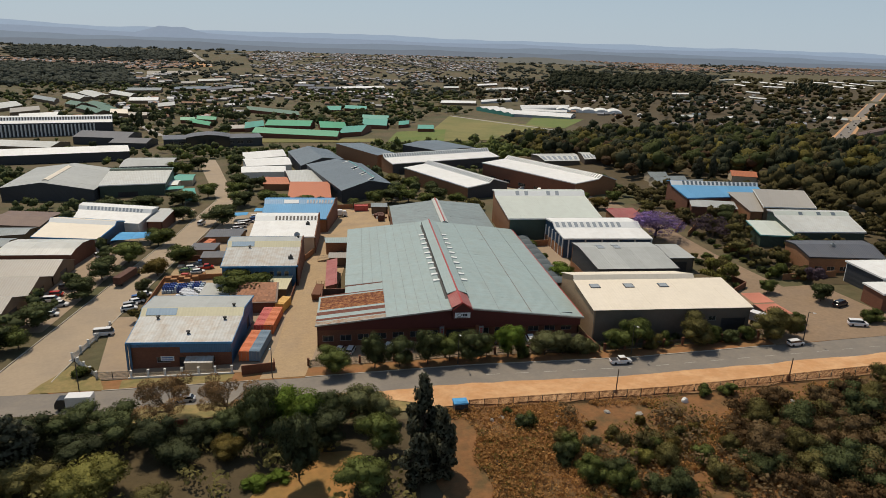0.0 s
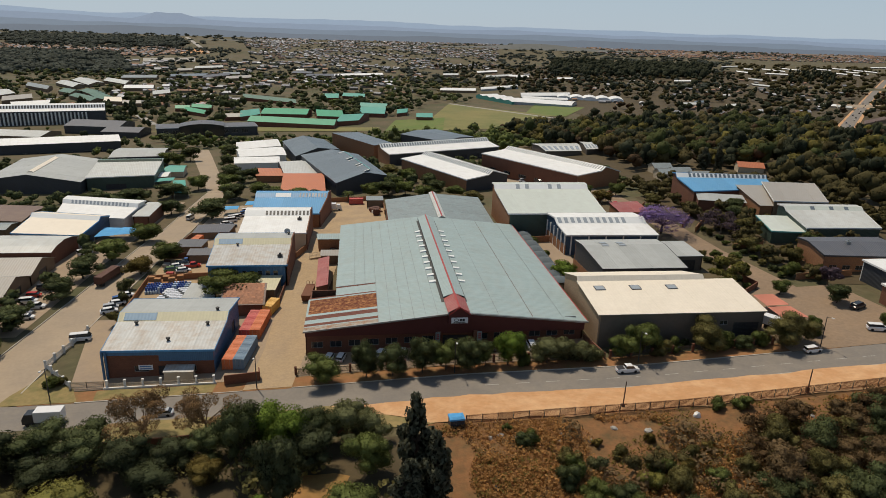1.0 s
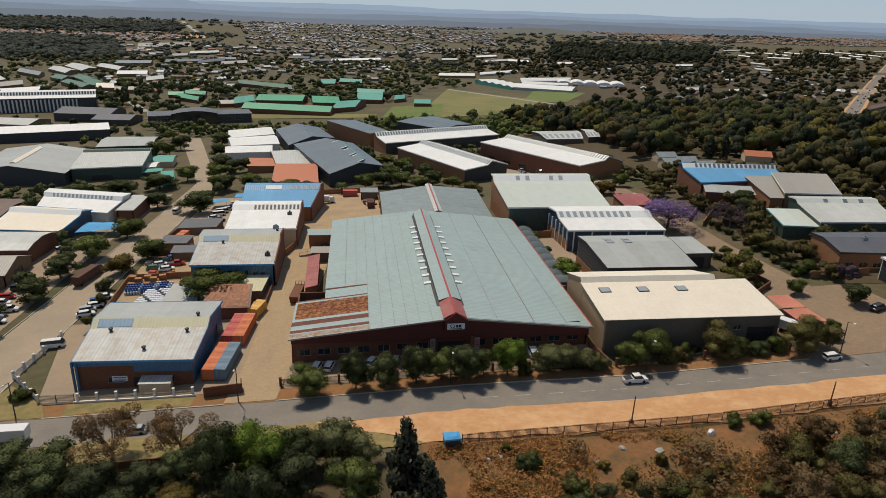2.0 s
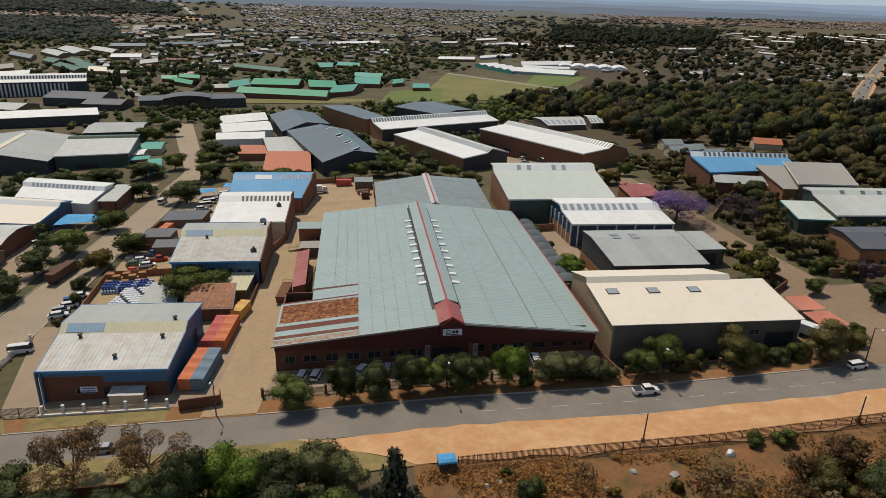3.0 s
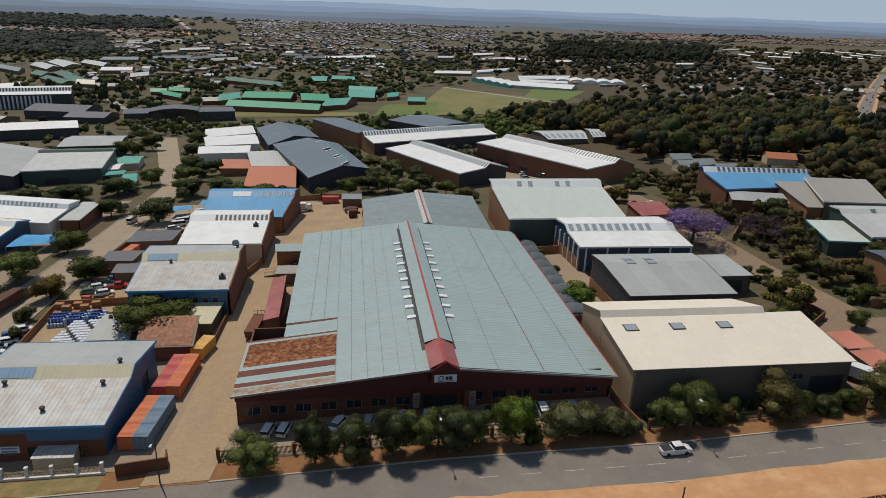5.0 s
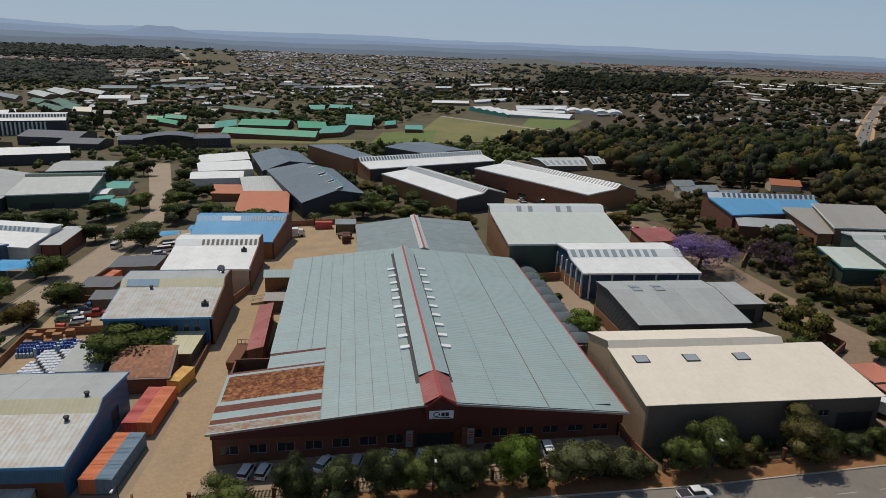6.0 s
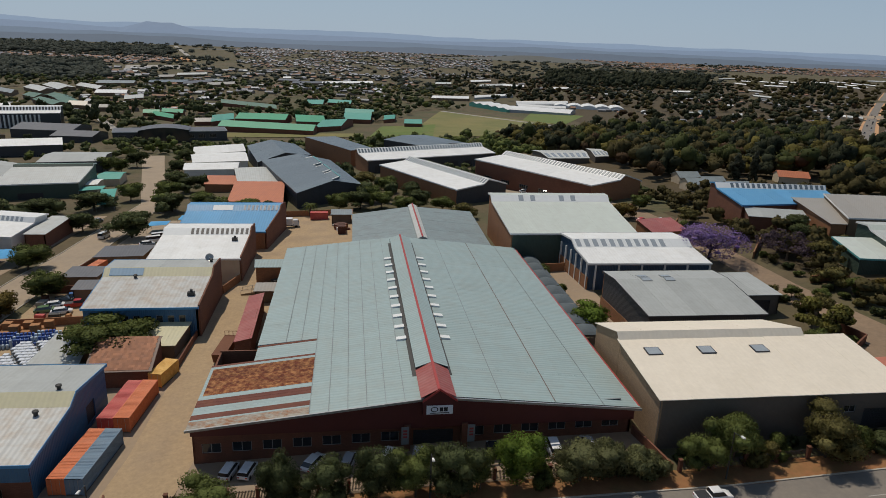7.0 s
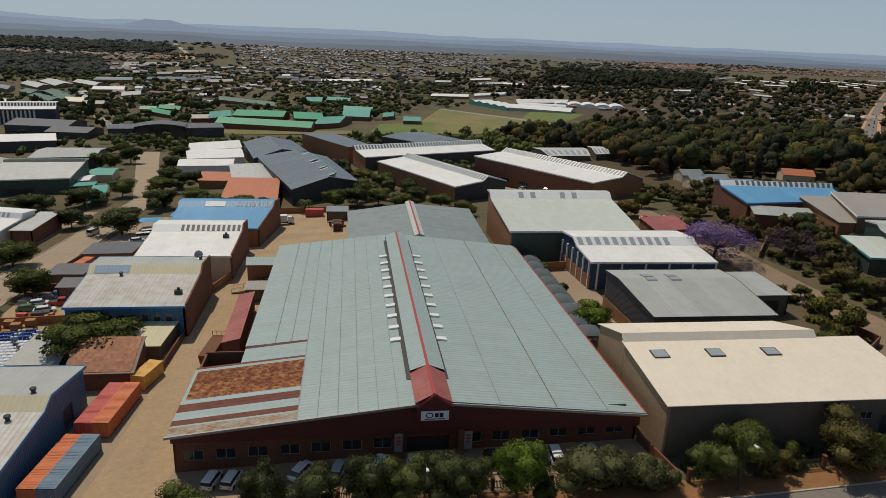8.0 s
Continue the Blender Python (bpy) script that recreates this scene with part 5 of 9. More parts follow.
# ---- behind the main warehouse ----
gable("white-roofed workshop", [(-99, 302), (-73, 318), (-80, 345), (-104, 330)], 5, 7.2, "v", "roof_white", "wall_white")
gable("white-roofed workshop with vents", [(-91, 264), (-65, 272), (-71, 300), (-97, 288)], 5, 6.4, "v", "roof_white", "wall_white")
gable("low white-roofed workshop", [(-90, 240), (-66, 244), (-68, 262), (-93, 258)], 4.6, 5.6, "v", "roof_white", "wall_white")
gable("light grey workshop roof", [(-58, 196), (-39, 198), (-47, 234), (-65, 229)], 5.0, 6.6, "v", "roof_pale", "wall_dark", 0.7)
gable("orange-roofed workshop", [(-56, 160), (-36.5, 158), (-39, 195), (-58, 194.5)], 4.2, 5.6, "v", "roof_orange", "brick", 0.85)
gable("small orange-roofed annex", [(-73, 203), (-60, 203), (-62, 222), (-75, 222)], 3.6, 5.0, "v", "roof_orange", "brick")
gable("slate-blue roofed factory", [(-57.9, 258), (-32.9, 282), (-44.6, 321), (-70.8, 311.5)], 6.0, 9.0, "u", "roof_bluegrey", "wall_dark")
bgB = gable("slate-blue roofed factory with white skylight edges", [(-31.5, 164), (-7.4, 181), (-21.7, 237), (-52.7, 233)], 6.0, 9.0, "u", "roof_bluegrey", "wall_dark", 0.55)
ob, low, at, P = bgB
for a, b in ((0.02, 0.22), (0.26, 0.46), (0.52, 0.80)):
    z = roof_height(P, 0.62)
    c = [at(0.55, a), at(0.66, a), at(0.66, b), at(0.55, b)]
    bm = bmesh.new()
    slab(bm, [(*c[0], z + 0.5), (*c[1], z + 1.4), (*c[2], z + 1.4), (*c[3], z + 0.5)], 0.9)
    uv_faces(bm, (0, 1, 0))
    part("roof_light", bm, M["roof_bluegrey"], ob)
    for s0, s1 in ((a, a + 0.012), (b - 0.012, b)):
        c = [at(0.54, s0), at(0.67, s0), at(0.67, s1), at(0.54, s1)]
        bm = bmesh.new()
        slab(bm, [(*c[0], z + 0.6), (*c[1], z + 1.5), (*c[2], z + 1.5), (*c[3], z + 0.6)], 0.3)
        part("edge_trim", bm, M["trim_white"], ob)
    c = [at(0.655, a), at(0.675, a), at(0.675, b), at(0.655, b)]
    bm = bmesh.new()
    slab(bm, [(*p, z + 1.52) for p in c], 0.25)
    part("edge_trim", bm, M["trim_teal"], ob)
hall("long orange brick warehouse with grey roof", [(-11.3, 276.7), (0.2, 289), (-21, 333), (-38.8, 326)], [(0, 9.0), (1, 8.6)], "u", M["roof_bluegrey"], M["brick"], sheet=12)
gable("wide slate-roofed warehouse", [(40.4, 330), (65.4, 353.7), (41, 390), (10.8, 363)], 6.5, 8.0, "u", "roof_bluegrey", "wall_dark", 0.45)
lr = hall("long white-roofed workshop row with striped clerestory", [(-3, 248), (68.6, 279.5), (62.5, 298), (-9, 267)], [(0, 7.0), (0.72, 8.2), (0.86, 10.2), (1, 9.8)], "v",
          [M["roof_white"], M["strip_white"], M["roof_white"]], [M["wall_dark"], M["brick"], M["brick"], M["brick"]], sheet=8, fascia=M["trim_white"],
          openings={"front": [("door", 4 + 9 * k, 0.1, 9 + 9 * k, 4.5, M["trim_dark"]) for k in range(8)]})
strip_panes(lr, 0.0, 1.0, 44, 0.72, 0.86, material=M["roof_bluegrey"])
mr = hall("white-roofed workshop row with striped clerestory", [(28.9, 163), (51, 174.5), (24, 226), (1.8, 214.8)], [(0, 6.3), (0.52, 7.4), (0.62, 9.2), (1, 6.6)], "u",
          [M["roof_white"], M["strip_white"], M["roof_pale"]], [M["wall_dark"], M["wall_dark"], M["brick"], M["brick"]], sheet=8, fascia=M["trim_white"])
strip_panes(mr, 0.0, 1.0, 36, 0.52, 0.62, "u", material=M["roof_bluegrey"])
lr2 = hall("brick workshop row with white roof and striped clerestory", [(80, 155.5), (104.4, 166), (69.5, 221.8), (45, 211.4)], [(0, 7.0), (0.55, 8.2), (0.65, 10.0), (1, 7.0)], "u",
           [M["roof_white"], M["strip_white"], M["roof_pale"]], [M["brick"], M["brick"], M["brick"], M["brick_red"]], sheet=8, fascia=M["trim_white"],
           openings={"left": [("window", 6 + 11 * k, 3.6, 11 + 11 * k, 5.4) for k in range(6)]})
strip_panes(lr2, 0.0, 1.0, 40, 0.55, 0.65, "u", material=M["roof_bluegrey"])
for q in ([(97, 268), (121, 271), (127, 300), (95, 296)], [(125, 272), (143, 276), (142, 300), (130, 302)]):
    gh_ = gable("pale shade house with translucent roof stripes", q, 3.6, 4.8, "v", "roof_pale", "wall_grey", sheet=3.0)
    strip_panes(gh_, 0, 1, 7, 0.05, 0.45)

# ---- east side ----
br_ = hall("bright blue roofed brick workshop with striped skylights", [(113, 108), (151, 112), (154, 127), (115, 132)], [(0, 6.4), (0.78, 8.0), (0.86, 9.6), (1, 9.0)], "v",
           [M["roof_blue"], M["strip_white"], M["roof_blue"]], M["brick_red"], fascia=M["trim_blue"])
strip_panes(br_, 0.12, 1.0, 18, 0.78, 0.86, material=M["roof_bluegrey"])
hall("low grey verandah roof beside the blue workshop", [(112, 102), (129, 97), (131, 104), (114, 108)], [(0, 4.6), (1, 5.8)], "v", M["roof_lightgrey"], M["brick_red"])
hall("tan-roofed workshop", [(134, 87), (154, 84.5), (166, 110), (145, 113)], [(0, 6.2), (1, 7.6)], "v", M["roof_tan"], M["wall_brown"], fascia=M["trim_white"])
hall("tan-roofed low wing", [(129, 87.5), (133.6, 87), (144.6, 112), (134, 113)], [(0, 5.0), (1, 7.0)], "v", M["roof_tan"], M["brick"])
te = hall("cream-roofed workshop with skylight panels", [(127, 57), (153, 56), (160, 78), (131, 80)], [(0, 4.8), (0.7, 6.6), (0.78, 7.6), (1, 7.0)], "v",
          [M["roof_pale"], M["roof_mint"], M["roof_pale"]], M["wall_green"], fascia=M["trim_white"])
for s in (0.3, 0.55, 0.75):
    strip_panes(te, s, s + 0.1, 1, 0.7, 0.78, material=M["roof_bluegrey"])
hall("pale teal lean-to workshop with green walls", [(116, 59.2), (126.6, 57.4), (130.4, 72), (119, 73.5)], [(0, 4.2), (1, 5.6)], "v", M["roof_mint"], M["wall_green"], fascia=M["trim_teal"])
dk = hall("charcoal-roofed brick building", [(114.5, 31), (138, 28.4), (144, 46.4), (117, 47)], [(0, 5.0), (0.6, 6.2), (1, 5.4)], "v", M["roof_dark"], M["brick"], fascia=M["trim_dark"],
          openings={"front": [("window", 2 + 4 * k, 1.2, 4.4 + 4 * k, 2.6) for k in range(5)]})
roof_vent(dk, "v", 0.45, 0.5, "box", M["steel"])
hall("white showroom with dark glass front", [(121.5, 9.5), (146, 8), (146, 24), (121, 23.5)], [(0, 5.2), (1, 5.6)], "v", M["roof_white"], [M["wall_white"], M["wall_white"], M["wall_white"], M["wall_dark"]], fascia=M["trim_white"])
hall("white portal canopy on brick pillars", [(114.5, 0.5), (122, 0.5), (122, 8.5), (115, 8.5)], [(0, 5.0), (1, 5.2)], "v", M["roof_white"], M["brick_red"], fascia=M["trim_white"])
for x, y in ((128, 170), (139, 158), (136, 172), (133, 188)):
    gable("small grey-roofed house", [(x, y), (x + 10, y + 1), (x + 10, y + 9), (x, y + 9)], 3.2, 5.0, "v", "roof_aged", "wall_cream", category="house", name="house")

# ---- school with green roofs ----
def pitched(rows, label, wall="wall_brown", eave=4.5, ridge_h=7.0, name="warehouse", group="far sheds", category="warehouse", sheet=30):
    """Gabled buildings on four corners each: front left, front right, back right, back left."""
    for a, b, c, d, key in rows:
        gable(label, [a, b, c, d], eave, ridge_h, "v", "roof_" + key, wall, group=group, sheet=sheet, name=name, category=category)


pitched((((-124, 509), (-43, 489), (-40, 514), (-121, 534), "green"), ((-121, 578), (-74, 576), (-71, 615), (-118, 616), "green"), ((-62, 559), (-35, 555), (-40, 603), (-67, 608), "green"), ((-42, 509), (-20, 522), (-9, 570), (-31, 560), "teal"),
         ((-137, 547), (-121, 572), (-127, 606), (-142, 590), "teal"), ((-19, 593), (8, 588), (12, 640), (-15, 645), "teal"), ((-18, 672), (13, 664), (16, 684), (-16, 692), "teal"), ((-68, 800), (-47, 804), (-46, 850), (-67, 846), "teal")),
        "green-roofed school classroom block", "brick_red", 4.4, 8.0, "school_block", "school blocks", "school", 14)
pitched((((-42, 839), (-11, 828), (-9, 870), (-40, 880), "teal"), ((-171, 786), (-97, 727), (-104, 770), (-178, 826), "darkgreen"), ((40, 561), (57, 561), (59, 587), (43, 587), "teal"), ((-220, 632), (-205, 634), (-207, 646), (-222, 644), "green"),
         ((-205, 608), (-178, 580), (-179, 600), (-206, 629), "green"), ((-206, 648), (-183, 638), (-185, 657), (-209, 667), "green"), ((22, 600), (34, 612), (37, 640), (25, 634), "teal"), ((-152, 548), (-136, 553), (-138, 566), (-154, 562), "tan")),
        "green-roofed school hall with hipped ends", "brick_red", 3.8, 6.4, "school_block", "school blocks", "school", 14)

# ---- sheds towards the north-west and the far works ----
pitched((((-458, 725), (-452, 782), (-488, 829), (-494, 772), "pale"), ((-422, 685), (-405, 721), (-426, 767), (-442, 731), "tan"), ((-388, 634), (-357, 661), (-367, 680), (-398, 653), "white"), ((-491, 899), (-440, 846), (-451, 890), (-502, 943), "aged"),
         ((-471, 951), (-423, 888), (-423, 932), (-471, 995), "pale"), ((-472, 1014), (-418, 932), (-410, 976), (-465, 1058), "pale"), ((-418, 826), (-393, 798), (-392, 835), (-417, 863), "darkgreen"), ((-380, 763), (-334, 704), (-324, 722), (-370, 780), "darkgreen"),
         ((-396, 840), (-366, 795), (-352, 811), (-382, 855), "darkgreen"), ((-360, 777), (-328, 722), (-322, 750), (-354, 805), "darkgreen"), ((-426, 1017), (-374, 957), (-379, 1010), (-430, 1070), "pale")), "far industrial shed with sheeted roof")
pitched((((-422, 1089), (-369, 1109), (-381, 1167), (-435, 1148), "aged"), ((-354, 886), (-316, 896), (-327, 945), (-365, 935), "white"), ((-317, 699), (-296, 696), (-311, 743), (-331, 747), "cream"), ((-291, 804), (-276, 832), (-289, 881), (-304, 852), "pale"),
         ((-361, 1144), (-304, 1183), (-301, 1243), (-358, 1204), "bluegrey"), ((-297, 1136), (-264, 1217), (-274, 1276), (-307, 1195), "dark"), ((-368, 1394), (-319, 1452), (-329, 1511), (-378, 1453), "pale"), ((-385, 1317), (-361, 1343), (-372, 1402), (-397, 1376), "tan"),
         ((-330, 420), (-266, 411), (-262, 441), (-326, 450), "pale"), ((-288, 674), (-269, 678), (-274, 695), (-293, 691), "tan"), ((-254, 1120), (-216, 1166), (-224, 1226), (-262, 1180), "tan")), "low industrial building in the distant estate")
pitched((((-158, 1338), (-116, 1335), (-115, 1395), (-156, 1397), "dark"), ((-123, 1262), (-61, 1287), (-62, 1347), (-125, 1322), "dark"), ((-67, 1284), (36, 1352), (35, 1412), (-67, 1344), "white"), ((-154, 1410), (-138, 1416), (-142, 1466), (-158, 1460), "white"),
         ((-283, 1254), (-253, 1267), (-263, 1326), (-293, 1313), "aged"), ((267, 1482), (328, 1542), (336, 1601), (275, 1541), "white"), ((261, 1342), (336, 1415), (348, 1473), (273, 1400), "pale"), ((324, 1394), (366, 1374), (381, 1432), (339, 1452), "white"),
         ((424, 1343), (463, 1354), (478, 1404), (439, 1393), "white"), ((171, 1379), (207, 1391), (216, 1450), (180, 1439), "pale"), ((115, 974), (175, 978), (184, 1027), (124, 1023), "white")), "works building in the distant suburb", "wall_brown", 4.0, 6.0)
pitched((((1206, 2050), (1321, 2146), (1341, 2181), (1225, 2085), "pale"), ((1142, 1843), (1141, 1771), (1157, 1807), (1158, 1880), "white"), ((1252, 1987), (1278, 1969), (1294, 2006), (1268, 2024), "white"), ((1335, 2017), (1331, 1884), (1346, 1920), (1351, 2053), "white"),
         ((1450, 2082), (1447, 1977), (1462, 2013), (1465, 2118), "white"), ((1188, 1763), (1243, 1736), (1260, 1773), (1204, 1799), "white"), ((987, 1518), (996, 1468), (1015, 1502), (1007, 1553), "pale"), ((885, 1328), (902, 1270), (915, 1308), (898, 1365), "pale")),
        "long white poultry shed on the ridge", "wall_grey", 3.0, 5.0, "poultry_shed", "poultry sheds", "shed", 80)
pitched((((1414, 1862), (1389, 1761), (1411, 1794), (1436, 1896), "white"), ((1581, 2099), (1593, 2026), (1613, 2060), (1601, 2134), "white"), ((1495, 1865), (1508, 1776), (1528, 1811), (1514, 1900), "white"), ((1625, 2011), (1596, 1850), (1612, 1886), (1641, 2048), "white"),
         ((1725, 2094), (1720, 1965), (1740, 2000), (1745, 2129), "white"), ((1695, 2165), (1704, 2088), (1725, 2122), (1715, 2200), "white"), ((1947, 2281), (2060, 2320), (2083, 2352), (1971, 2313), "white"), ((715, 1374), (773, 1390), (790, 1426), (732, 1410), "white")),
        "long white poultry shed on the ridge", "wall_grey", 3.0, 5.0, "poultry_shed", "poultry sheds", "shed", 80)
pitched((((455, 804), (480, 810), (492, 834), (467, 829), "pale"), ((492, 840), (520, 856), (530, 876), (502, 860), "bluegrey"), ((514, 786), (539, 803), (548, 820), (524, 806), "white"), ((710, 847), (722, 830), (735, 848), (722, 864), "white"),
         ((717, 820), (729, 804), (740, 820), (728, 836), "pale"), ((176, 182), (188, 178), (191, 187), (179, 191), "orange")), "house among the trees on the slope", "wall_cream", 3.2, 5.2, "house", "slope houses", "house")
pitched((((538, 540), (622, 600), (640, 624), (556, 566), "brown"), ((431, 406), (476, 418), (496, 442), (451, 430), "brown"), ((281, 228), (318, 246), (326, 258), (290, 242), "aged"), ((270, 198), (289, 203), (300, 218), (282, 213), "pale")),
        "brown-roofed building beside the hill road", "wall_brown", 4.2, 6.0)
hall("low red-roofed store behind the factory", [(78, 96), (90, 98), (90, 110), (78, 108)], [(0, 3.0), (1, 3.8)], "v", M["roof_red"], M["brick"])

# ---- greenhouses ----
ARC = ((0, 3.4), (0.2, 5.2), (0.5, 6.2), (0.8, 5.2), (1, 3.4))
hall("teal glasshouse with ridged roof bays", [(160, 885), (194, 787), (224, 800), (190, 898)], [(k / 10, 4.6 if k % 2 == 0 else 6.6) for k in range(11)], "u", M["roof_white"], M["roof_teal"], sheet=40, over=0.1, name="greenhouse", group="greenhouse tunnels")
hall("long white plastic greenhouse tunnel", [(197, 789), (269, 752), (291, 797), (222, 832)], [(0, 3.4), (0.15, 5.0), (0.5, 6.2), (0.85, 5.0), (1, 3.4)], "v", M["roof_white"], M["skylight"], sheet=40, over=0.1, name="greenhouse", group="greenhouse tunnels")
for k in range(5):
    a, b = mixp((291, 894), (386, 858), k / 5), mixp((291, 894), (386, 858), (k + 1) / 5)
    hall("arched white plastic greenhouse tunnel", [a, b, (b[0] + 12, b[1] + 40), (a[0] + 12, a[1] + 40)], ARC, "u", M["roof_white"], M["strip_white"], sheet=40, over=0.1, name="greenhouse", group="greenhouse tunnels")
for a, b, d in (((226, 858), (292, 842), 16), ((232, 890), (300, 920), 16), ((240, 926), (330, 950), 18), ((192, 1018), (275, 1093), 30)):
    hall("white plastic greenhouse tunnel", [a, b, (b[0] + 4, b[1] + d), (a[0] + 4, a[1] + d)], [(0, 3.4), (0.2, 5.0), (0.5, 5.8), (0.8, 5.0), (1, 3.4)], "v", M["roof_white"], M["skylight"], sheet=40, over=0.1, name="greenhouse", group="greenhouse tunnels")


# ---- plants ----
def quads_mesh(name, centres, sizes, seed, flat=0.0, outward=None, squash=1.0):
    """Many small leaf plates at the centres, turned at random; flat: how far they lie level."""
    rng = np.random.default_rng(seed)
    n = len(centres)
    d = rng.normal(size=(n, 3))
    d[:, 2] = d[:, 2] * (1 - flat) + flat * 1.5
    d /= np.linalg.norm(d, axis=1)[:, None]
    r = rng.normal(size=(n, 3))
    a = np.cross(d, r)
    a /= np.linalg.norm(a, axis=1)[:, None]
    b = np.cross(d, a)
    a[:, 2] *= squash
    b[:, 2] *= squash
    s = np.asarray(sizes)[:, None]
    k = rng.uniform(0.5, 1.0, (n, 1))
    v = np.stack([centres - a * s, centres - b * s * k, centres + a * s, centres + b * s * k], 1).reshape(-1, 3)
    me = bpy.data.meshes.new(name)
    me.vertices.add(4 * n)
    me.vertices.foreach_set("co", v.ravel())
    me.loops.add(4 * n)
    me.loops.foreach_set("vertex_index", np.arange(4 * n, dtype=np.int32))
    me.polygons.add(n)
    me.polygons.foreach_set("loop_start", np.arange(0, 4 * n, 4, dtype=np.int32))
    me.update(calc_edges=True)
    if outward is not None:
        # leaves share the light of the clump that they sit in
        o = outward + 0.45 * d * np.sign((d * outward).sum(1))[:, None]
        o /= np.linalg.norm(o, axis=1)[:, None] + 1e-9
        me.normals_split_custom_set_from_vertices(np.repeat(o, 4, axis=0).tolist())
    return me


ICO = {}


def ico(sub):
    """Corners and triangles of a ball of unit size."""
    if sub not in ICO:
        bm = bmesh.new()
        bmesh.ops.create_icosphere(bm, subdivisions=sub, radius=1)
        bm.verts.index_update()
        ICO[sub] = np.array([v.co[:] for v in bm.verts]), np.array([[v.index for v in f.verts] for f in bm.faces], dtype=np.int32)
        bm.free()
    return ICO[sub]


def leafy_mesh(name, cores, centres, sizes, outward, seed, flat=0.25, squash=1.0, sub=2, rough=0.2):
    """A crown: uneven inner clumps (x, y, z, rx, rz) that fill it, and small leaf plates round them."""
    rng = np.random.default_rng(seed)
    C = np.asarray(cores, float).reshape(-1, 5)
    B, T = ico(sub)
    m, nb = len(C), len(B)
    ph = rng.uniform(0, 6.28, (m, 1))
    f = 1 + rough * np.sin(3.1 * B[None, :, 0] + 2.3 * B[None, :, 1] + ph) * np.cos(2.7 * B[None, :, 2] + 1.9 * B[None, :, 1] + 2 * ph) + rng.normal(0, rough * 0.45, (m, nb))
    V1 = C[:, None, :3] + B[None] * f[..., None] * C[:, None, [3, 3, 4]]
    n1 = B[None] / C[:, None, [3, 3, 4]]
    n1 = (n1 / np.linalg.norm(n1, axis=2)[..., None]).reshape(-1, 3)
    F1 = (T[None] + (np.arange(m) * nb)[:, None, None]).reshape(-1)
    n = len(centres)
    d = rng.normal(size=(n, 3))
    d[:, 2] = d[:, 2] * (1 - flat) + flat * 1.5
    d /= np.linalg.norm(d, axis=1)[:, None]
    a = np.cross(d, rng.normal(size=(n, 3)))
    a /= np.linalg.norm(a, axis=1)[:, None]
    b = np.cross(d, a)
    a[:, 2] *= squash
    b[:, 2] *= squash
    s = np.asarray(sizes)[:, None]
    k = rng.uniform(0.5, 1.0, (n, 1))
    V2 = np.stack([centres - a * s, centres - b * s * k, centres + a * s, centres + b * s * k], 1).reshape(-1, 3)
    o = outward + 0.4 * d * np.sign((d * outward).sum(1))[:, None]
    o /= np.linalg.norm(o, axis=1)[:, None] + 1e-9
    nv1, nt = m * nb, m * len(T)
    me = bpy.data.meshes.new(name)
    me.vertices.add(nv1 + 4 * n)
    me.vertices.foreach_set("co", np.concatenate([V1.reshape(-1, 3), V2]).ravel())
    me.loops.add(3 * nt + 4 * n)
    me.loops.foreach_set("vertex_index", np.concatenate([F1, np.arange(nv1, nv1 + 4 * n)]).astype(np.int32))
    me.polygons.add(nt + n)
    me.polygons.foreach_set("loop_start", np.concatenate([np.arange(0, 3 * nt, 3), 3 * nt + np.arange(0, 4 * n, 4)]).astype(np.int32))
    me.update(calc_edges=True)
    me.polygons.foreach_set("use_smooth", np.ones(nt + n, dtype=bool))
    me.normals_split_custom_set_from_vertices(np.concatenate([n1, np.repeat(o, 4, axis=0)]).tolist())
    return me


def in_blobs(rng, blobs, n):
    """Points mostly near the skins of ellipsoids (x, y, z, rx, rz)."""
    w = np.array([b[3] ** 2 for b in blobs])
    pick = rng.choice(len(blobs), n, p=w / w.sum())
    B = np.array(blobs)[pick]
    d = rng.normal(size=(n, 3))
    d /= np.linalg.norm(d, axis=1)[:, None]
    r = rng.uniform(0.35, 1.0, n) ** 0.4
    return B[:, :3] + d * r[:, None] * B[:, [3, 3, 4]], d


def limbs_mesh(name, blobs, seed, girth=0.05, fork=0.35, material=None, twigs=0):
    """A tapered trunk with limbs that reach into the blobs."""
    rng = random.Random(seed)
    bm = bmesh.new()
    lean = (rng.uniform(-0.05, 0.05), rng.uniform(-0.05, 0.05))
    top = (lean[0], lean[1], fork)
    tube(bm, (0, 0, -0.06), top, girth, girth * 0.7, 7)
    for b in blobs:
        m_ = (b[0] * 0.45 + lean[0], b[1] * 0.45 + lean[1], fork + (b[2] - fork) * 0.45)
        tube(bm, top, m_, girth * 0.5, girth * 0.32, 5, False)
        e = (b[0], b[1], b[2])
        tube(bm, m_, e, girth * 0.32, girth * 0.1, 4, False)
        for _ in range(twigs):
            d = Vector((rng.gauss(0, 1), rng.gauss(0, 1), rng.uniform(-0.2, 1.2))).normalized()
            s = mixp(m_, e, 0.5)
            q = (e[0] + d.x * b[3], e[1] + d.y * b[3], e[2] + d.z * b[4])
            tube(bm, m_ if rng.random() < 0.5 else e, q, girth * 0.13, girth * 0.03, 3, False)
    me = bpy.data.meshes.new(name)
    bm.to_mesh(me)
    bm.free()
    me.materials.append(material or M["bark"])
    return me


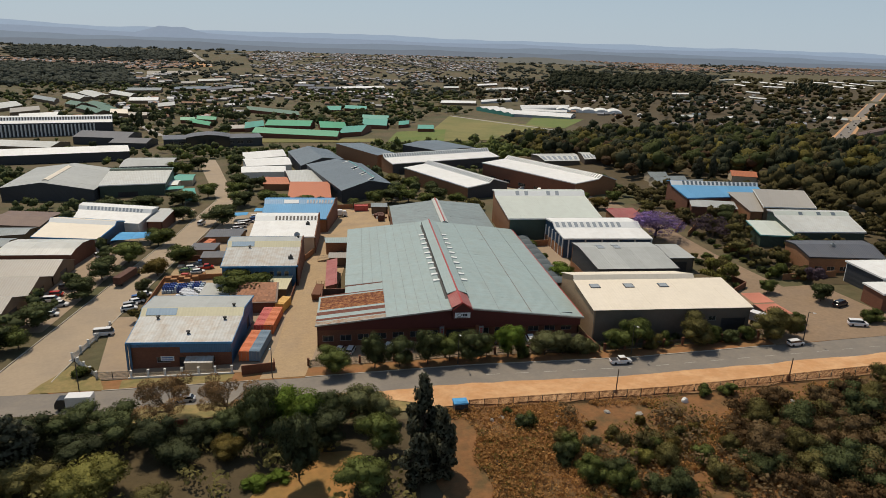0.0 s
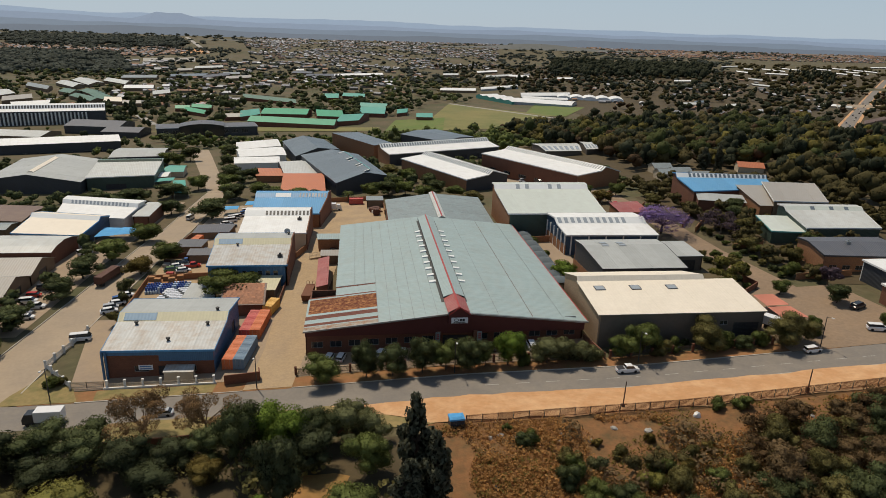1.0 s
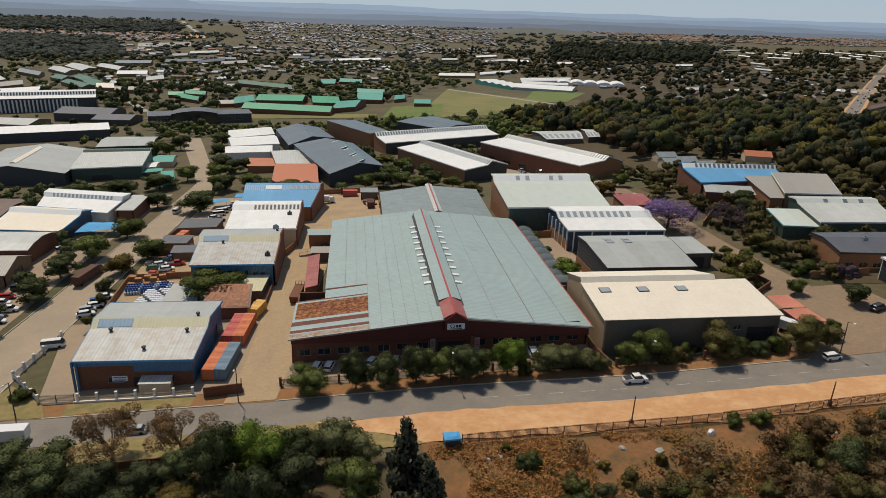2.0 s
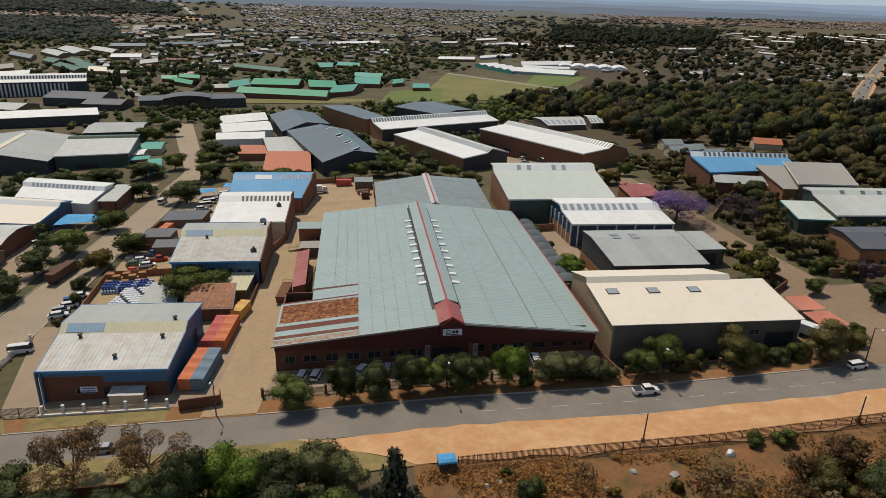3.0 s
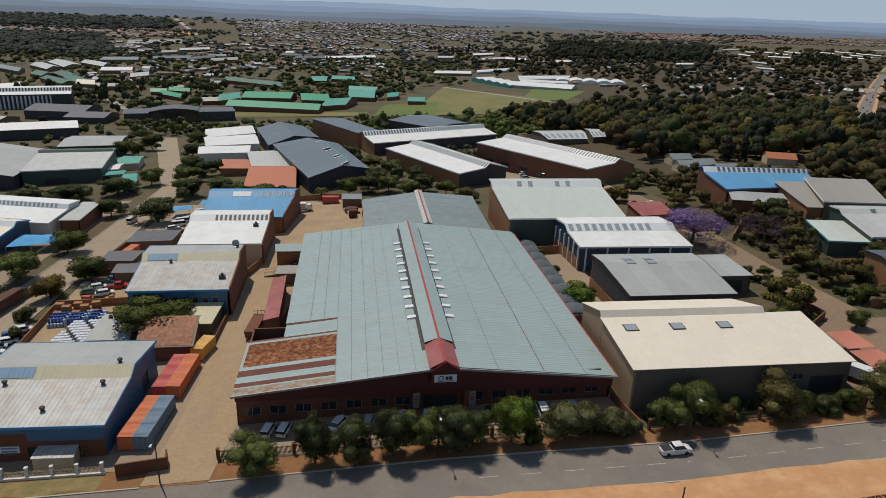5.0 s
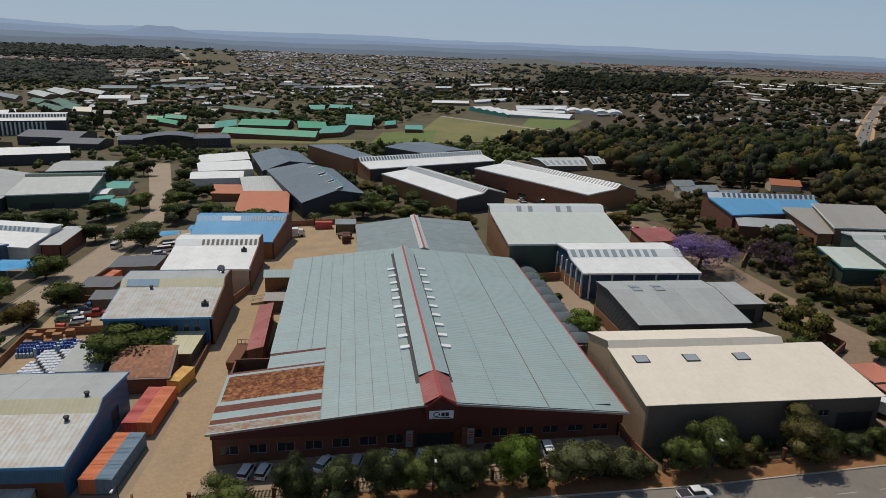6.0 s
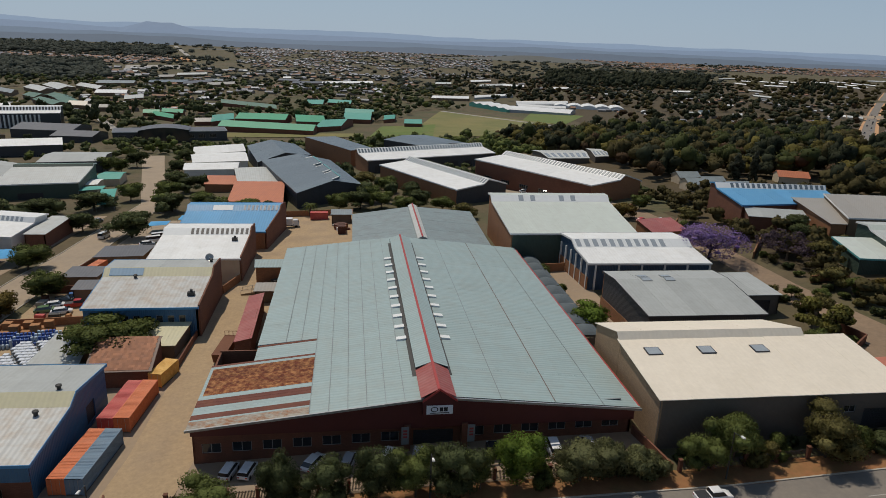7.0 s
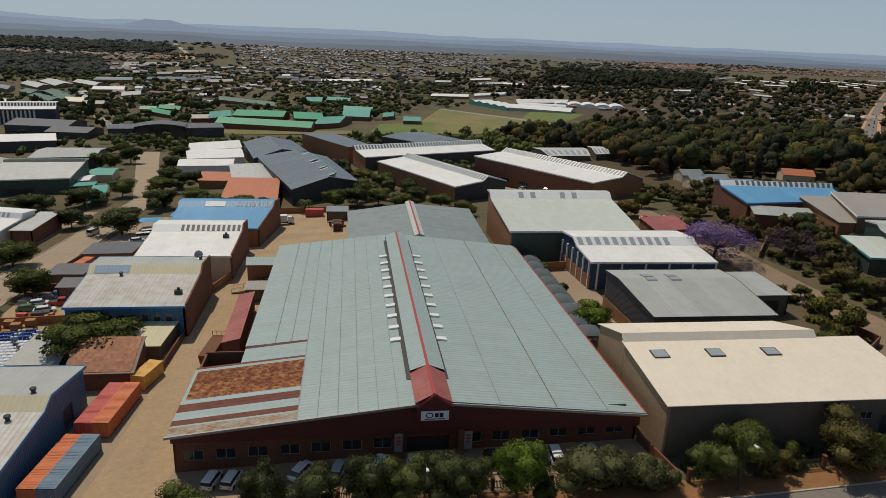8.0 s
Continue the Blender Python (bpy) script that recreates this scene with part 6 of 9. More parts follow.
def tree_kind(kind, leaf, n, seed, size):
    """Trunk and crown of a tree one high and one in crown radius."""
    rng = np.random.default_rng(seed)
    R = random.Random(seed)
    twigs, girth, fork, bark = 0, 0.045, 0.3, M["bark"]
    blobs = []
    if kind == "round":
        for k in range(11):
            a, r = R.uniform(0, 6.28), R.uniform(0.25, 0.80)
            blobs.append((r * math.cos(a), r * math.sin(a), R.uniform(0.30, 0.82), R.uniform(0.32, 0.52), R.uniform(0.13, 0.20)))
        blobs.append((0, 0, 0.66, 0.72, 0.30))
    elif kind == "flat":
        fork = 0.4
        for k in range(13):
            a, r = R.uniform(0, 6.28), R.uniform(0.2, 0.75)
            blobs.append((r * math.cos(a), r * math.sin(a), R.uniform(0.66, 0.9) - 0.12 * r, R.uniform(0.25, 0.4), R.uniform(0.07, 0.12)))
    elif kind == "airy":
        twigs, fork, bark = 7, 0.25, M["bark_pale"]
        for k in range(13):
            a, r = R.uniform(0, 6.28), R.uniform(0.3, 0.75)
            blobs.append((r * math.cos(a), r * math.sin(a), R.uniform(0.5, 0.88) - 0.1 * r, R.uniform(0.22, 0.34), R.uniform(0.10, 0.16)))
    elif kind == "cypress":
        fork, girth = 0.5, 0.12
        for k in range(34):
            f = (k + 0.5) / 34
            e = min(1.0, 2.1 * (1 - f)) ** 0.7 * (0.75 + 0.25 * min(1.0, 4 * f))
            a, r = k * 2.4 + R.uniform(-0.5, 0.5), 0.75 * e * R.uniform(0.35, 1.15)
            blobs.append((r * math.cos(a), r * math.sin(a), 0.05 + 0.9 * f, 0.14 + 0.30 * e * R.uniform(0.7, 1.3), 0.055 + 0.04 * R.random()))
    elif kind == "bush":
        fork = 0.1
        for k in range(9):
            a, r = R.uniform(0, 6.28), R.uniform(0.1, 0.6)
            blobs.append((r * math.cos(a), r * math.sin(a), R.uniform(0.2, 0.68), R.uniform(0.3, 0.46), R.uniform(0.18, 0.30)))
    spots, out = in_blobs(rng, blobs, n)
    squash = {"cypress": 0.25, "round": 0.5}.get(kind, 0.85)
    if kind == "airy":
        crown = quads_mesh("crown", spots, rng.uniform(0.6, 1.3, n) * size * 0.5, seed, 0.25, out, squash)
    else:
        k = 0.2 if leaf in ("violet", "mauve") else 0.62
        cores = [(x, y, z, rx * k, rz * k) for x, y, z, rx, rz in blobs]
        crown = leafy_mesh("crown", cores, spots, rng.uniform(0.6, 1.3, n) * size * 0.5, out, seed, 0.25, squash)
    # leaf plates keep their shape when a tree is taller than it is wide
    crown.materials.append(LEAF[leaf])
    trunk = limbs_mesh("trunk", blobs[::2] if kind == "cypress" else blobs, seed, girth, fork, bark, twigs)
    return trunk, crown


KINDS = {}


def plant(kind, leaf, x, y, h, r, label, category="tree", group="", n=1300, size=0.13, dz=0.0, variants=2):
    """One tree of its own: an Empty at its foot with trunk and crown."""
    v = int(abs(x * 7.3 + y * 3.1)) % variants
    key = (kind, leaf, n, v)
    if key not in KINDS:
        KINDS[key] = tree_kind(kind, leaf, n, 11 + 17 * len(KINDS), size)
    trunk, crown = KINDS[key]
    ob = thing("bush" if kind == "bush" else "tree", x, y, g(x, y) + dz, (x * 37 + y * 53) % 360, label, category, group)
    ob.scale = (r, r, h)
    for nm, me in (("trunk", trunk), ("crown", crown)):
        p = new(nm, me)
        p.parent = ob
    return ob


# street trees before the main warehouse
for x, y, h, r, leaf, kind in ((-29, -11.4, 5.0, 3.2, "green", "round"), (-20.5, -11.0, 7.4, 2.6, "dark", "round"), (-14.8, -11.2, 6.6, 2.6, "dark", "round"), (-8.4, -11.0, 7.6, 2.8, "dark", "round"),
                               (-3.2, -10.5, 5.6, 2.6, "green", "round"), (1.8, -10.8, 7.0, 3.0, "dark", "round"), (5.6, -10.0, 4.6, 2.0, "green", "round"), (10.8, -9.8, 7.2, 3.2, "bright", "round"), (14.6, -9.6, 3.6, 2.2, "green", "bush"),
                               (19.6, -9.6, 5.4, 3.4, "grey", "round"), (24.2, -9.4, 5.0, 3.0, "grey", "bush"), (28.2, -9.8, 4.6, 3.2, "grey", "bush"), (31.0, -9.6, 3.2, 2.0, "grey", "bush"),
                               (37.4, -9.0, 5.0, 2.6, "green", "round"), (42.5, -8.8, 7.0, 3.2, "green", "round"), (46.2, -9.2, 4.0, 2.4, "olive", "bush"), (50.5, -8.4, 3.0, 2.2, "green", "bush"),
                               (57.0, -9.2, 6.4, 3.8, "olive", "round"), (61.5, -9.0, 4.4, 2.6, "green", "bush"), (66.5, -8.6, 3.0, 2.4, "dark", "bush"), (71, -8.6, 3.2, 2.4, "green", "bush"), (76.0, -9.4, 6.2, 4.0, "olive", "round"),
                               (81.0, -8.2, 5.4, 3.0, "olive", "round"), (85.6, -6.6, 3.4, 2.2, "green", "bush"), (89, -2.0, 2.6, 1.8, "green", "bush")):
    plant(kind, leaf, x, y, h * 1.16, r * 1.36, {"round": "leafy street tree beside the road", "bush": "dense rounded shrub beside the road"}[kind], "tree" if kind == "round" else "shrub", "street planting", 8200, 0.058, variants=2)
# hedge plants before the cream warehouse
for k in range(10):
    x = 36 + 3.6 * k
    plant("bush", "dark" if k % 3 else "green", x, -6.2 + 0.4 * (k % 2), 1.5 + 0.3 * (k % 3), 1.5, "low dark shrub under the warehouse wall", "shrub", "hedge shrubs", 500, 0.2)

# south side of the road
for x, y, h, r, leaf, kind in ((-60.5, -30.5, 9.4, 7.4, "bare", "airy"), (-49.5, -30.0, 8.6, 6.6, "bare", "airy")):
    plant(kind, leaf, x, y, h, r, "half-bare brown tree with spreading twigs", "tree", "bare trees", 9500, 0.034, variants=2)
for x, y, h, r, leaf in ((-38.0, -36.5, 8.6, 4.6, "bright"), (-34.0, -38.0, 9.0, 4.4, "bright"), (-41.5, -41.0, 11.5, 3.4, "dark"), (-29.5, -37.0, 7.0, 3.4, "dark"), (-24.5, -36.0, 7.4, 4.2, "grey"), (-20.0, -37.5, 6.4, 3.2, "grey"),
                         (-30.0, -43.0, 7.0, 4.0, "deep"), (-20.5, -46.0, 7.4, 3.4, "green"), (-23.5, -57, 6.0, 4.0, "green"), (-47.0, -38.0, 5.6, 3.2, "dark"), (-53.0, -38.5, 4.4, 3.4, "deep"), (-60.0, -40.0, 6.0, 4.2, "deep"),
                         (-67.5, -36.0, 6.2, 4.6, "dark"), (-76.0, -34.0, 6.2, 4.2, "dark"), (-72.0, -43.0, 5.4, 4.2, "deep"), (-82.0, -38.0, 7.0, 4.6, "deep"), (-67.0, -51.0, 5.8, 5.4, "yellowgreen"), (-47.0, -44.5, 4.0, 3.0, "autumn"),
                         (-86.0, -46.0, 7.2, 4.6, "yellowgreen"), (-78.0, -50.0, 6.0, 4.6, "olive"), (-69.0, -54.0, 5.0, 4.2, "yellowgreen"), (-92, -36, 6.6, 4.2, "yellowgreen"), (-100, -40, 7, 5, "dark"), (-55, -45, 4.0, 3.8, "deep"), (-41, -52.5, 1.6, 2.2, "bright"), (-37.6, -51.8, 1.4, 1.8, "bright"), (-34, -52.5, 12.5, 3.2, "deep"), (-57, -56, 3.6, 3.0, "olive")):
    plant("round", leaf, x, y, h * 1.05, r * 1.18, "dense garden tree south of the road", "tree", "garden trees", 7000, 0.062, variants=2)
for x, y, h, r in ((-13.4, -50.5, 17.5, 2.9), (-10.6, -54.5, 13.0, 2.7), (-14.6, -56.5, 10.0, 2.6), (-81, -46, 12.5, 4.4)):
    plant("cypress", "cypress", x, y, h, r, "tall dark conifer with a ragged column crown", "tree", "conifers", 7000, 0.15)
# scrub on the vacant ground
R = random.Random(5)
def wild_shrubs(rows):
    for x, y, h, r, leaf in rows:
        plant("bush", leaf, x, y, h, r, "wild shrub on the vacant ground", "shrub", "wild shrubs", 3000, 0.08, variants=2)


for x, y, h, r, leaf in ((46, -57, 6.4, 5.4, "brown"), (53, -56, 5.6, 4.6, "olive"), (41, -53, 3.6, 3.0, "olive"), (55, -64, 6.0, 5.0, "dark"), (64, -58, 6.6, 5.4, "brown"), (57, -68, 5.0, 4.6, "dark"), (47, -68, 5.0, 4.4, "brown"), (70, -49, 6.4, 5.0, "dark"), (79, -44, 6.0, 4.8, "brown"),
                         (85, -36, 5.0, 4.0, "olive"), (11, -54, 4.8, 3.0, "dark"), (14, -60, 4.6, 3.2, "green"), (18, -63, 5.0, 3.4, "green"), (24, -56, 4.2, 3.0, "yellowgreen"), (30, -53, 3.6, 2.6, "autumn"), (27, -64, 5.2, 3.6, "dark"), (34, -61, 4.4, 3.2, "olive"), (88, -52, 6, 5, "dark")):
    plant("bush", leaf, x, y, h, r, "large wild bush on the vacant ground", "shrub", "large bushes", 5500, 0.06, variants=2)
wild_shrubs(((4.4, -37.4, 2.0, 1.2, "green"), (8.0, -41.6, 2.8, 2.3, "green"), (46.5, -34.6, 2.6, 2.2, "green"), (51.2, -35.0, 2.8, 2.4, "green"), (12.5, -48.5, 3.6, 2.6, "olive"), (16.5, -50.5, 3.0, 2.4, "grey"), (22, -47, 2.6, 2.2, "olive"),
             (29, -43, 2.2, 1.8, "autumn"), (33.5, -49, 3.2, 2.6, "olive"), (27, -52, 3.2, 2.8, "green"), (38, -47, 2.2, 1.9, "autumn"), (19, -43.5, 1.5, 1.4, "autumn"), (50, -48, 4.4, 4.0, "olive"), (56, -50, 5.0, 4.6, "brown"),
             (47.5, -54, 4.0, 3.6, "olive"), (62, -47, 4.8, 4.4, "olive"), (55.5, -44, 3.0, 3.0, "autumn")))
wild_shrubs(((67, -42, 4.4, 4.2, "brown"), (73, -40, 4.4, 4.2, "dark"), (64, -54, 4.6, 4.4, "dark"), (71, -49, 4.8, 4.4, "olive"), (79, -43, 4.4, 4.0, "brown"), (78, -52, 5.0, 4.6, "dark"), (85, -39, 4.0, 3.6, "olive"),
             (87, -48, 4.8, 4.4, "dark"), (61.5, -38, 2.4, 2.2, "brown"), (43, -57, 3.4, 3.2, "dark"), (54, -60, 4.4, 4.2, "dark"), (72, -60, 5, 4.6, "dark"), (35, -56, 3.0, 2.8, "green"), (94, -42, 4.4, 4.0, "brown"),
             (95, -52, 5, 4.6, "olive"), (23, -55, 2.6, 2.4, "olive"), (14, -56, 3, 2.6, "green")))


def scatter_stuff(name, spots, leaf, n, size, label, category="plants", height=1.0, seed=3, flat=0.0):
    """Plants beyond counting as one object: spots are (x, y, radius, height)."""
    rng = np.random.default_rng(seed)
    S = np.array(spots, float)
    pick = np.repeat(np.arange(len(S)), n)
    d = rng.normal(size=(len(pick), 3))
    d /= np.linalg.norm(d, axis=1)[:, None]
    d[:, 2] = np.abs(d[:, 2]) * 1.25 - 0.25
    d *= rng.uniform(0.45, 1.0, (len(pick), 1)) ** 0.4
    base = np.array([g(x, y) for x, y, *_ in S])
    r, h = S[pick, 2], S[pick, 3]
    # uneven crowns: each plant has a few lobes
    lobe = 1 + 0.28 * np.sin(3 * np.arctan2(d[:, 1], d[:, 0]) + S[pick, 0]) * np.cos(2.3 * d[:, 2] + S[pick, 1])
    c = np.stack([S[pick, 0] + d[:, 0] * r * lobe, S[pick, 1] + d[:, 1] * r * lobe, base[pick] + h * 0.55 + d[:, 2] * h * 0.45 * lobe], 1)
    me = quads_mesh(name, c, rng.uniform(0.6, 1.3, len(pick)) * size * r, seed, flat, d if n > 80 else None)
    me.materials.append(LEAF[leaf])
    return tagged(new(name, me), label, category, "", "stuff")


def spots_in(n, x0, x1, y0, y1, r0, r1, seed, keep=lambda x, y: True, tall=1.1):
    R, out = random.Random(seed), []
    while len(out) < n:
        x, y = R.uniform(x0, x1), R.uniform(y0, y1)
        if keep(x, y):
            r = R.uniform(r0, r1)
            out.append((x, y, r, r * 2 * tall * R.uniform(0.75, 1.25)))
    return out


# dense thicket at the east end of the vacant ground
for x, y, h, r, leaf in ((51, -45, 5.2, 4.4, "olive"), (57, -49, 5.8, 5.0, "dark"), (66, -47, 5.0, 4.6, "brown"), (75, -45, 5.4, 4.6, "olive"), (44, -61, 4.6, 4.4, "dark"), (51, -63, 5.0, 4.8, "olive"),
                         (60, -62, 5.2, 4.8, "dark"), (68, -58, 5.2, 4.8, "olive"), (60, -55, 4.6, 4.2, "brown"), (13, -51, 3.8, 2.8, "green"), (18.5, -59, 4.2, 3.6, "dark"), (28, -56, 4.4, 3.8, "olive"), (23, -64, 4.0, 3.6, "dark"), (6.5, -41.5, 3.0, 2.4, "dark")):
    plant("bush", leaf, x, y, h, r, "large wild bush on the vacant ground", "shrub", "large bushes", 5500, 0.06, variants=2)

clump = lambda x, y: noise.noise((x * 0.09, y * 0.09, 1.7)) > -0.05
bare = lambda x, y: not (x < -3.5 + 0.9 * math.sin(y * 0.4) and y < -38)
scatter_stuff("grass", spots_in(8200, -9, 110, -66, -34.6, 0.25, 0.65, 1, lambda x, y: clump(x, y) and bare(x, y), 0.8), "straw", 7, 0.35, "tufts of dry straw-coloured veld grass", "grass")
scatter_stuff("grass", spots_in(2200, -9, 110, -66, -34.6, 0.3, 0.7, 2, lambda x, y: clump(x + 40, y) and bare(x, y), 0.8), "autumn", 7, 0.35, "tufts of yellow-green veld grass", "grass")
scatter_stuff("grass", spots_in(2600, -6, 17, -74, -37, 0.25, 0.7, 5, bare, 0.8), "straw", 7, 0.35, "thick dry straw grass beside the bare clearing", "grass")
scatter_stuff("undergrowth", spots_in(420, 14, 110, -70, -37, 0.7, 1.8, 3, lambda x, y: clump(x, y), 0.8), "brown", 26, 0.22, "brown scrub on the vacant ground", "scrub")
scatter_stuff("undergrowth", spots_in(360, -130, -17, -95, -36, 0.8, 2.4, 4, lambda x, y: clump(x, y), 0.7), "olive", 30, 0.2, "dark garden undergrowth", "scrub")
drape("pavement", [(-12, -72), (16, -75), (14, -40), (-10, -33.2)], M["scrub"], 0.10, jitter=2.5, label="bare red soil clearing", category="ground")
drape("pavement", [(16, -75), (140, -80), (140, -31.4), (-6, -32.8)], M["scrub"], 0.06, jitter=1.0, label="red soil vacant ground", category="ground")
drape("ground_cover", [(-130, -95), (-15, -95), (-14, -36), (-130, -34)], M["wood_floor_shade"], 0.05, 6, label="brown garden soil with tree shade in its colour", category="ground")
drape("pavement", [(-46, -62), (-25, -62), (-24, -46.5), (-33, -45)], M["lawn"], 0.09, jitter=1.5, label="dry orange-brown garden lawn", category="lawn")
drape("pavement", [(-94, -12.8), (-79, -12.8), (-81, -7.5), (-90, 0)], M["verge"], 0.15, jitter=0.8, label="dry grass island at the junction", category="verge")
drape("pavement", [(-76, -12.4), (-52, -12.4), (-52, -9), (-76, -9)], M["verge"], 0.135, jitter=0.8, label="patchy grass verge", category="verge")

# trees inside the estate
def estate_trees(rows, label):
    for x, y, h, r, leaf, kind in rows:
        plant(kind, leaf, x, y, h * 1.1, r * 1.15, {"round": "leafy tree " + label, "flat": "broad flat-topped green acacia " + label, "airy": "thin-leaved open tree " + label, "bush": "low garden shrub " + label}[kind],
              "shrub" if kind == "bush" else "tree", "estate trees", 3800 if kind != "flat" else 7000, 0.092 if kind != "flat" else 0.055, variants=2)


estate_trees(((-58.0, 40.0, 7.4, 8.8, "green", "flat"), (-84, 73, 6.0, 5.0, "green", "round"), (-88, 62, 5.2, 4.4, "autumn", "round"), (-80, 127, 8.0, 6.6, "dark", "round"), (-98, 137, 6.0, 4.6, "dark", "round"), (-97, 96, 6.0, 5.4, "green", "round"),
              (-104, 60, 6.4, 5.0, "dark", "round"), (-104, 44, 5.6, 4.6, "dark", "round"), (-108, 24, 6.0, 5.0, "dark", "round"), (-112, 8, 6.6, 5.4, "dark", "round"), (-106, 10, 5.0, 3.8, "green", "round"), (-101, 76, 6.8, 5.4, "green", "round"),
              (28, 140, 5.4, 4.2, "olive", "round"), (-82.5, 24, 4.4, 2.4, "olive", "airy"), (-86, 40, 3.4, 2.2, "grey", "bush"), (-88.5, 50, 3.6, 2.6, "grey", "bush"), (-86, -6, 2.4, 2.0, "green", "bush"), (-84.5, -4.5, 1.8, 1.6, "olive", "bush")), "beside the side street")
estate_trees(((-84.5, 192, 6.4, 5.4, "green", "round"), (-98, 186, 6.6, 5.2, "green", "round"), (-106, 170, 6.6, 7.0, "dark", "round"), (-120, 160, 6.4, 7.0, "dark", "round"), (-136, 158, 5.6, 6.0, "dark", "round"),
              (-80, 205, 6.4, 5.0, "dark", "round"), (-88, 215, 6.8, 5.4, "dark", "round"), (-96, 255, 7.0, 5.4, "dark", "round"), (-124, 283, 8, 5.6, "dark", "round"), (-134, 269, 7, 5, "green", "round"), (-125, 262, 7, 4.4, "green", "round"),
              (-103, 300, 7, 5.0, "dark", "round")), "along the north-west street")
estate_trees(((-68, 170, 6.0, 5.0, "green", "round"), (-77, 165, 6.6, 5.0, "dark", "round"), (-58, 152, 6.4, 4.6, "dark", "round"), (-48, 154, 6.2, 4.8, "green", "round"), (-40, 152, 5.0, 4.0, "dark", "round"), (-16, 156, 6.2, 5.0, "green", "round"),
              (-8, 160, 6.4, 5.0, "dark", "round"), (0, 158, 6.4, 4.8, "green", "round"), (7, 152, 5.4, 4.6, "green", "round"), (14, 158, 6.4, 5.2, "dark", "round"), (22, 150, 5.6, 4.4, "green", "round"), (-4, 172, 6.4, 4.6, "green", "round"),
              (4, 190, 6.4, 5.0, "green", "round"), (12, 176, 6.4, 4.8, "dark", "round"), (-4, 210, 6.0, 5.0, "olive", "round")), "behind the back warehouse")
estate_trees(((112, 66, 7.0, 4.8, "olive", "airy"), (100, 118, 5.0, 3.6, "olive", "round"), (104, 10, 5.0, 3.4, "dark", "round"), (110, 22, 5.4, 3.6, "mauve", "airy"),
              (104, 30, 4.6, 3.0, "green", "bush"), (108, -5, 3.4, 3.0, "green", "bush"), (112, 42, 4.6, 3.4, "olive", "bush"), (106, 46, 4.2, 3.4, "green", "bush"), (118, 84, 6, 4.4, "dark", "round"), (122, 94, 6.4, 4, "dark", "round"),
              (104, 52, 5, 3.4, "olive", "round"), (126, 53, 5.0, 3.2, "green", "round")), "beside the east workshops")
estate_trees(((39.2, 39.5, 5.2, 4.2, "bright", "round"), (38.2, 88, 4.6, 2.6, "green", "round"), (38.0, 72, 3.2, 1.8, "green", "round"), (38.5, 60, 2.6, 1.4, "green", "round"), (84.5, 30, 6.4, 5.6, "yellowgreen", "airy"), (88, 38, 5.0, 4.0, "olive", "airy"),
              (78, 22, 4.4, 2.6, "green", "round"), (93, 18, 3.8, 2.6, "green", "round"), (95, 44, 3.4, 2.0, "green", "round"), (90.5, 48, 3.0, 1.8, "green", "round"), (82, 128, 5.6, 3.8, "autumn", "round"), (78, 140, 6.0, 4.4, "green", "round"),
              (93, 140, 5.4, 3.8, "green", "round"), (92, 106, 4.0, 3.0, "green", "bush")), "beside the paved lane")
plant("round", "violet", 85.8, 77.5, 10.6, 11.0, "jacaranda in full violet blossom", "tree", "", 7500, 0.045, variants=1)
plant("airy", "mauve", 106, 73, 9.0, 9.0, "jacaranda with fading mauve blossom", "tree", "", 3600, 0.05, variants=1)


def palm(x, y, h):
    ob = thing("palm", x, y, g(x, y), 0, "palm tree with arching fronds", "tree")
    bm = bmesh.new()
    tube(bm, (0, 0, -0.2), (0, 0, h), 0.35, 0.25, 8)
    part("trunk", bm, M["bark"], ob)
    for k in range(22):
        a, up_ = k * 2.4, 0.9 - 1.3 * (k / 22)
        bm = bmesh.new()
        prev = None
        for j in range(6):
            f = j / 5
            rr = 3.0 * f
            z = h + 1.6 * up_ * f * 1.4 - 2.2 * f * f
            w = 0.45 * (1 - f) + 0.05
            c, s = math.cos(a), math.sin(a)
            row = [bm.verts.new((c * rr - s * w, s * rr + c * w, z - 0.15)), bm.verts.new((c * rr, s * rr, z)), bm.verts.new((c * rr + s * w, s * rr - c * w, z - 0.15))]
            if prev:
                bm.faces.new((prev[0], prev[1], row[1], row[0]))
                bm.faces.new((prev[1], prev[2], row[2], row[1]))
            prev = row
        part("frond", bm, LEAF["green"], ob)


palm(-26, 150, 4.5)

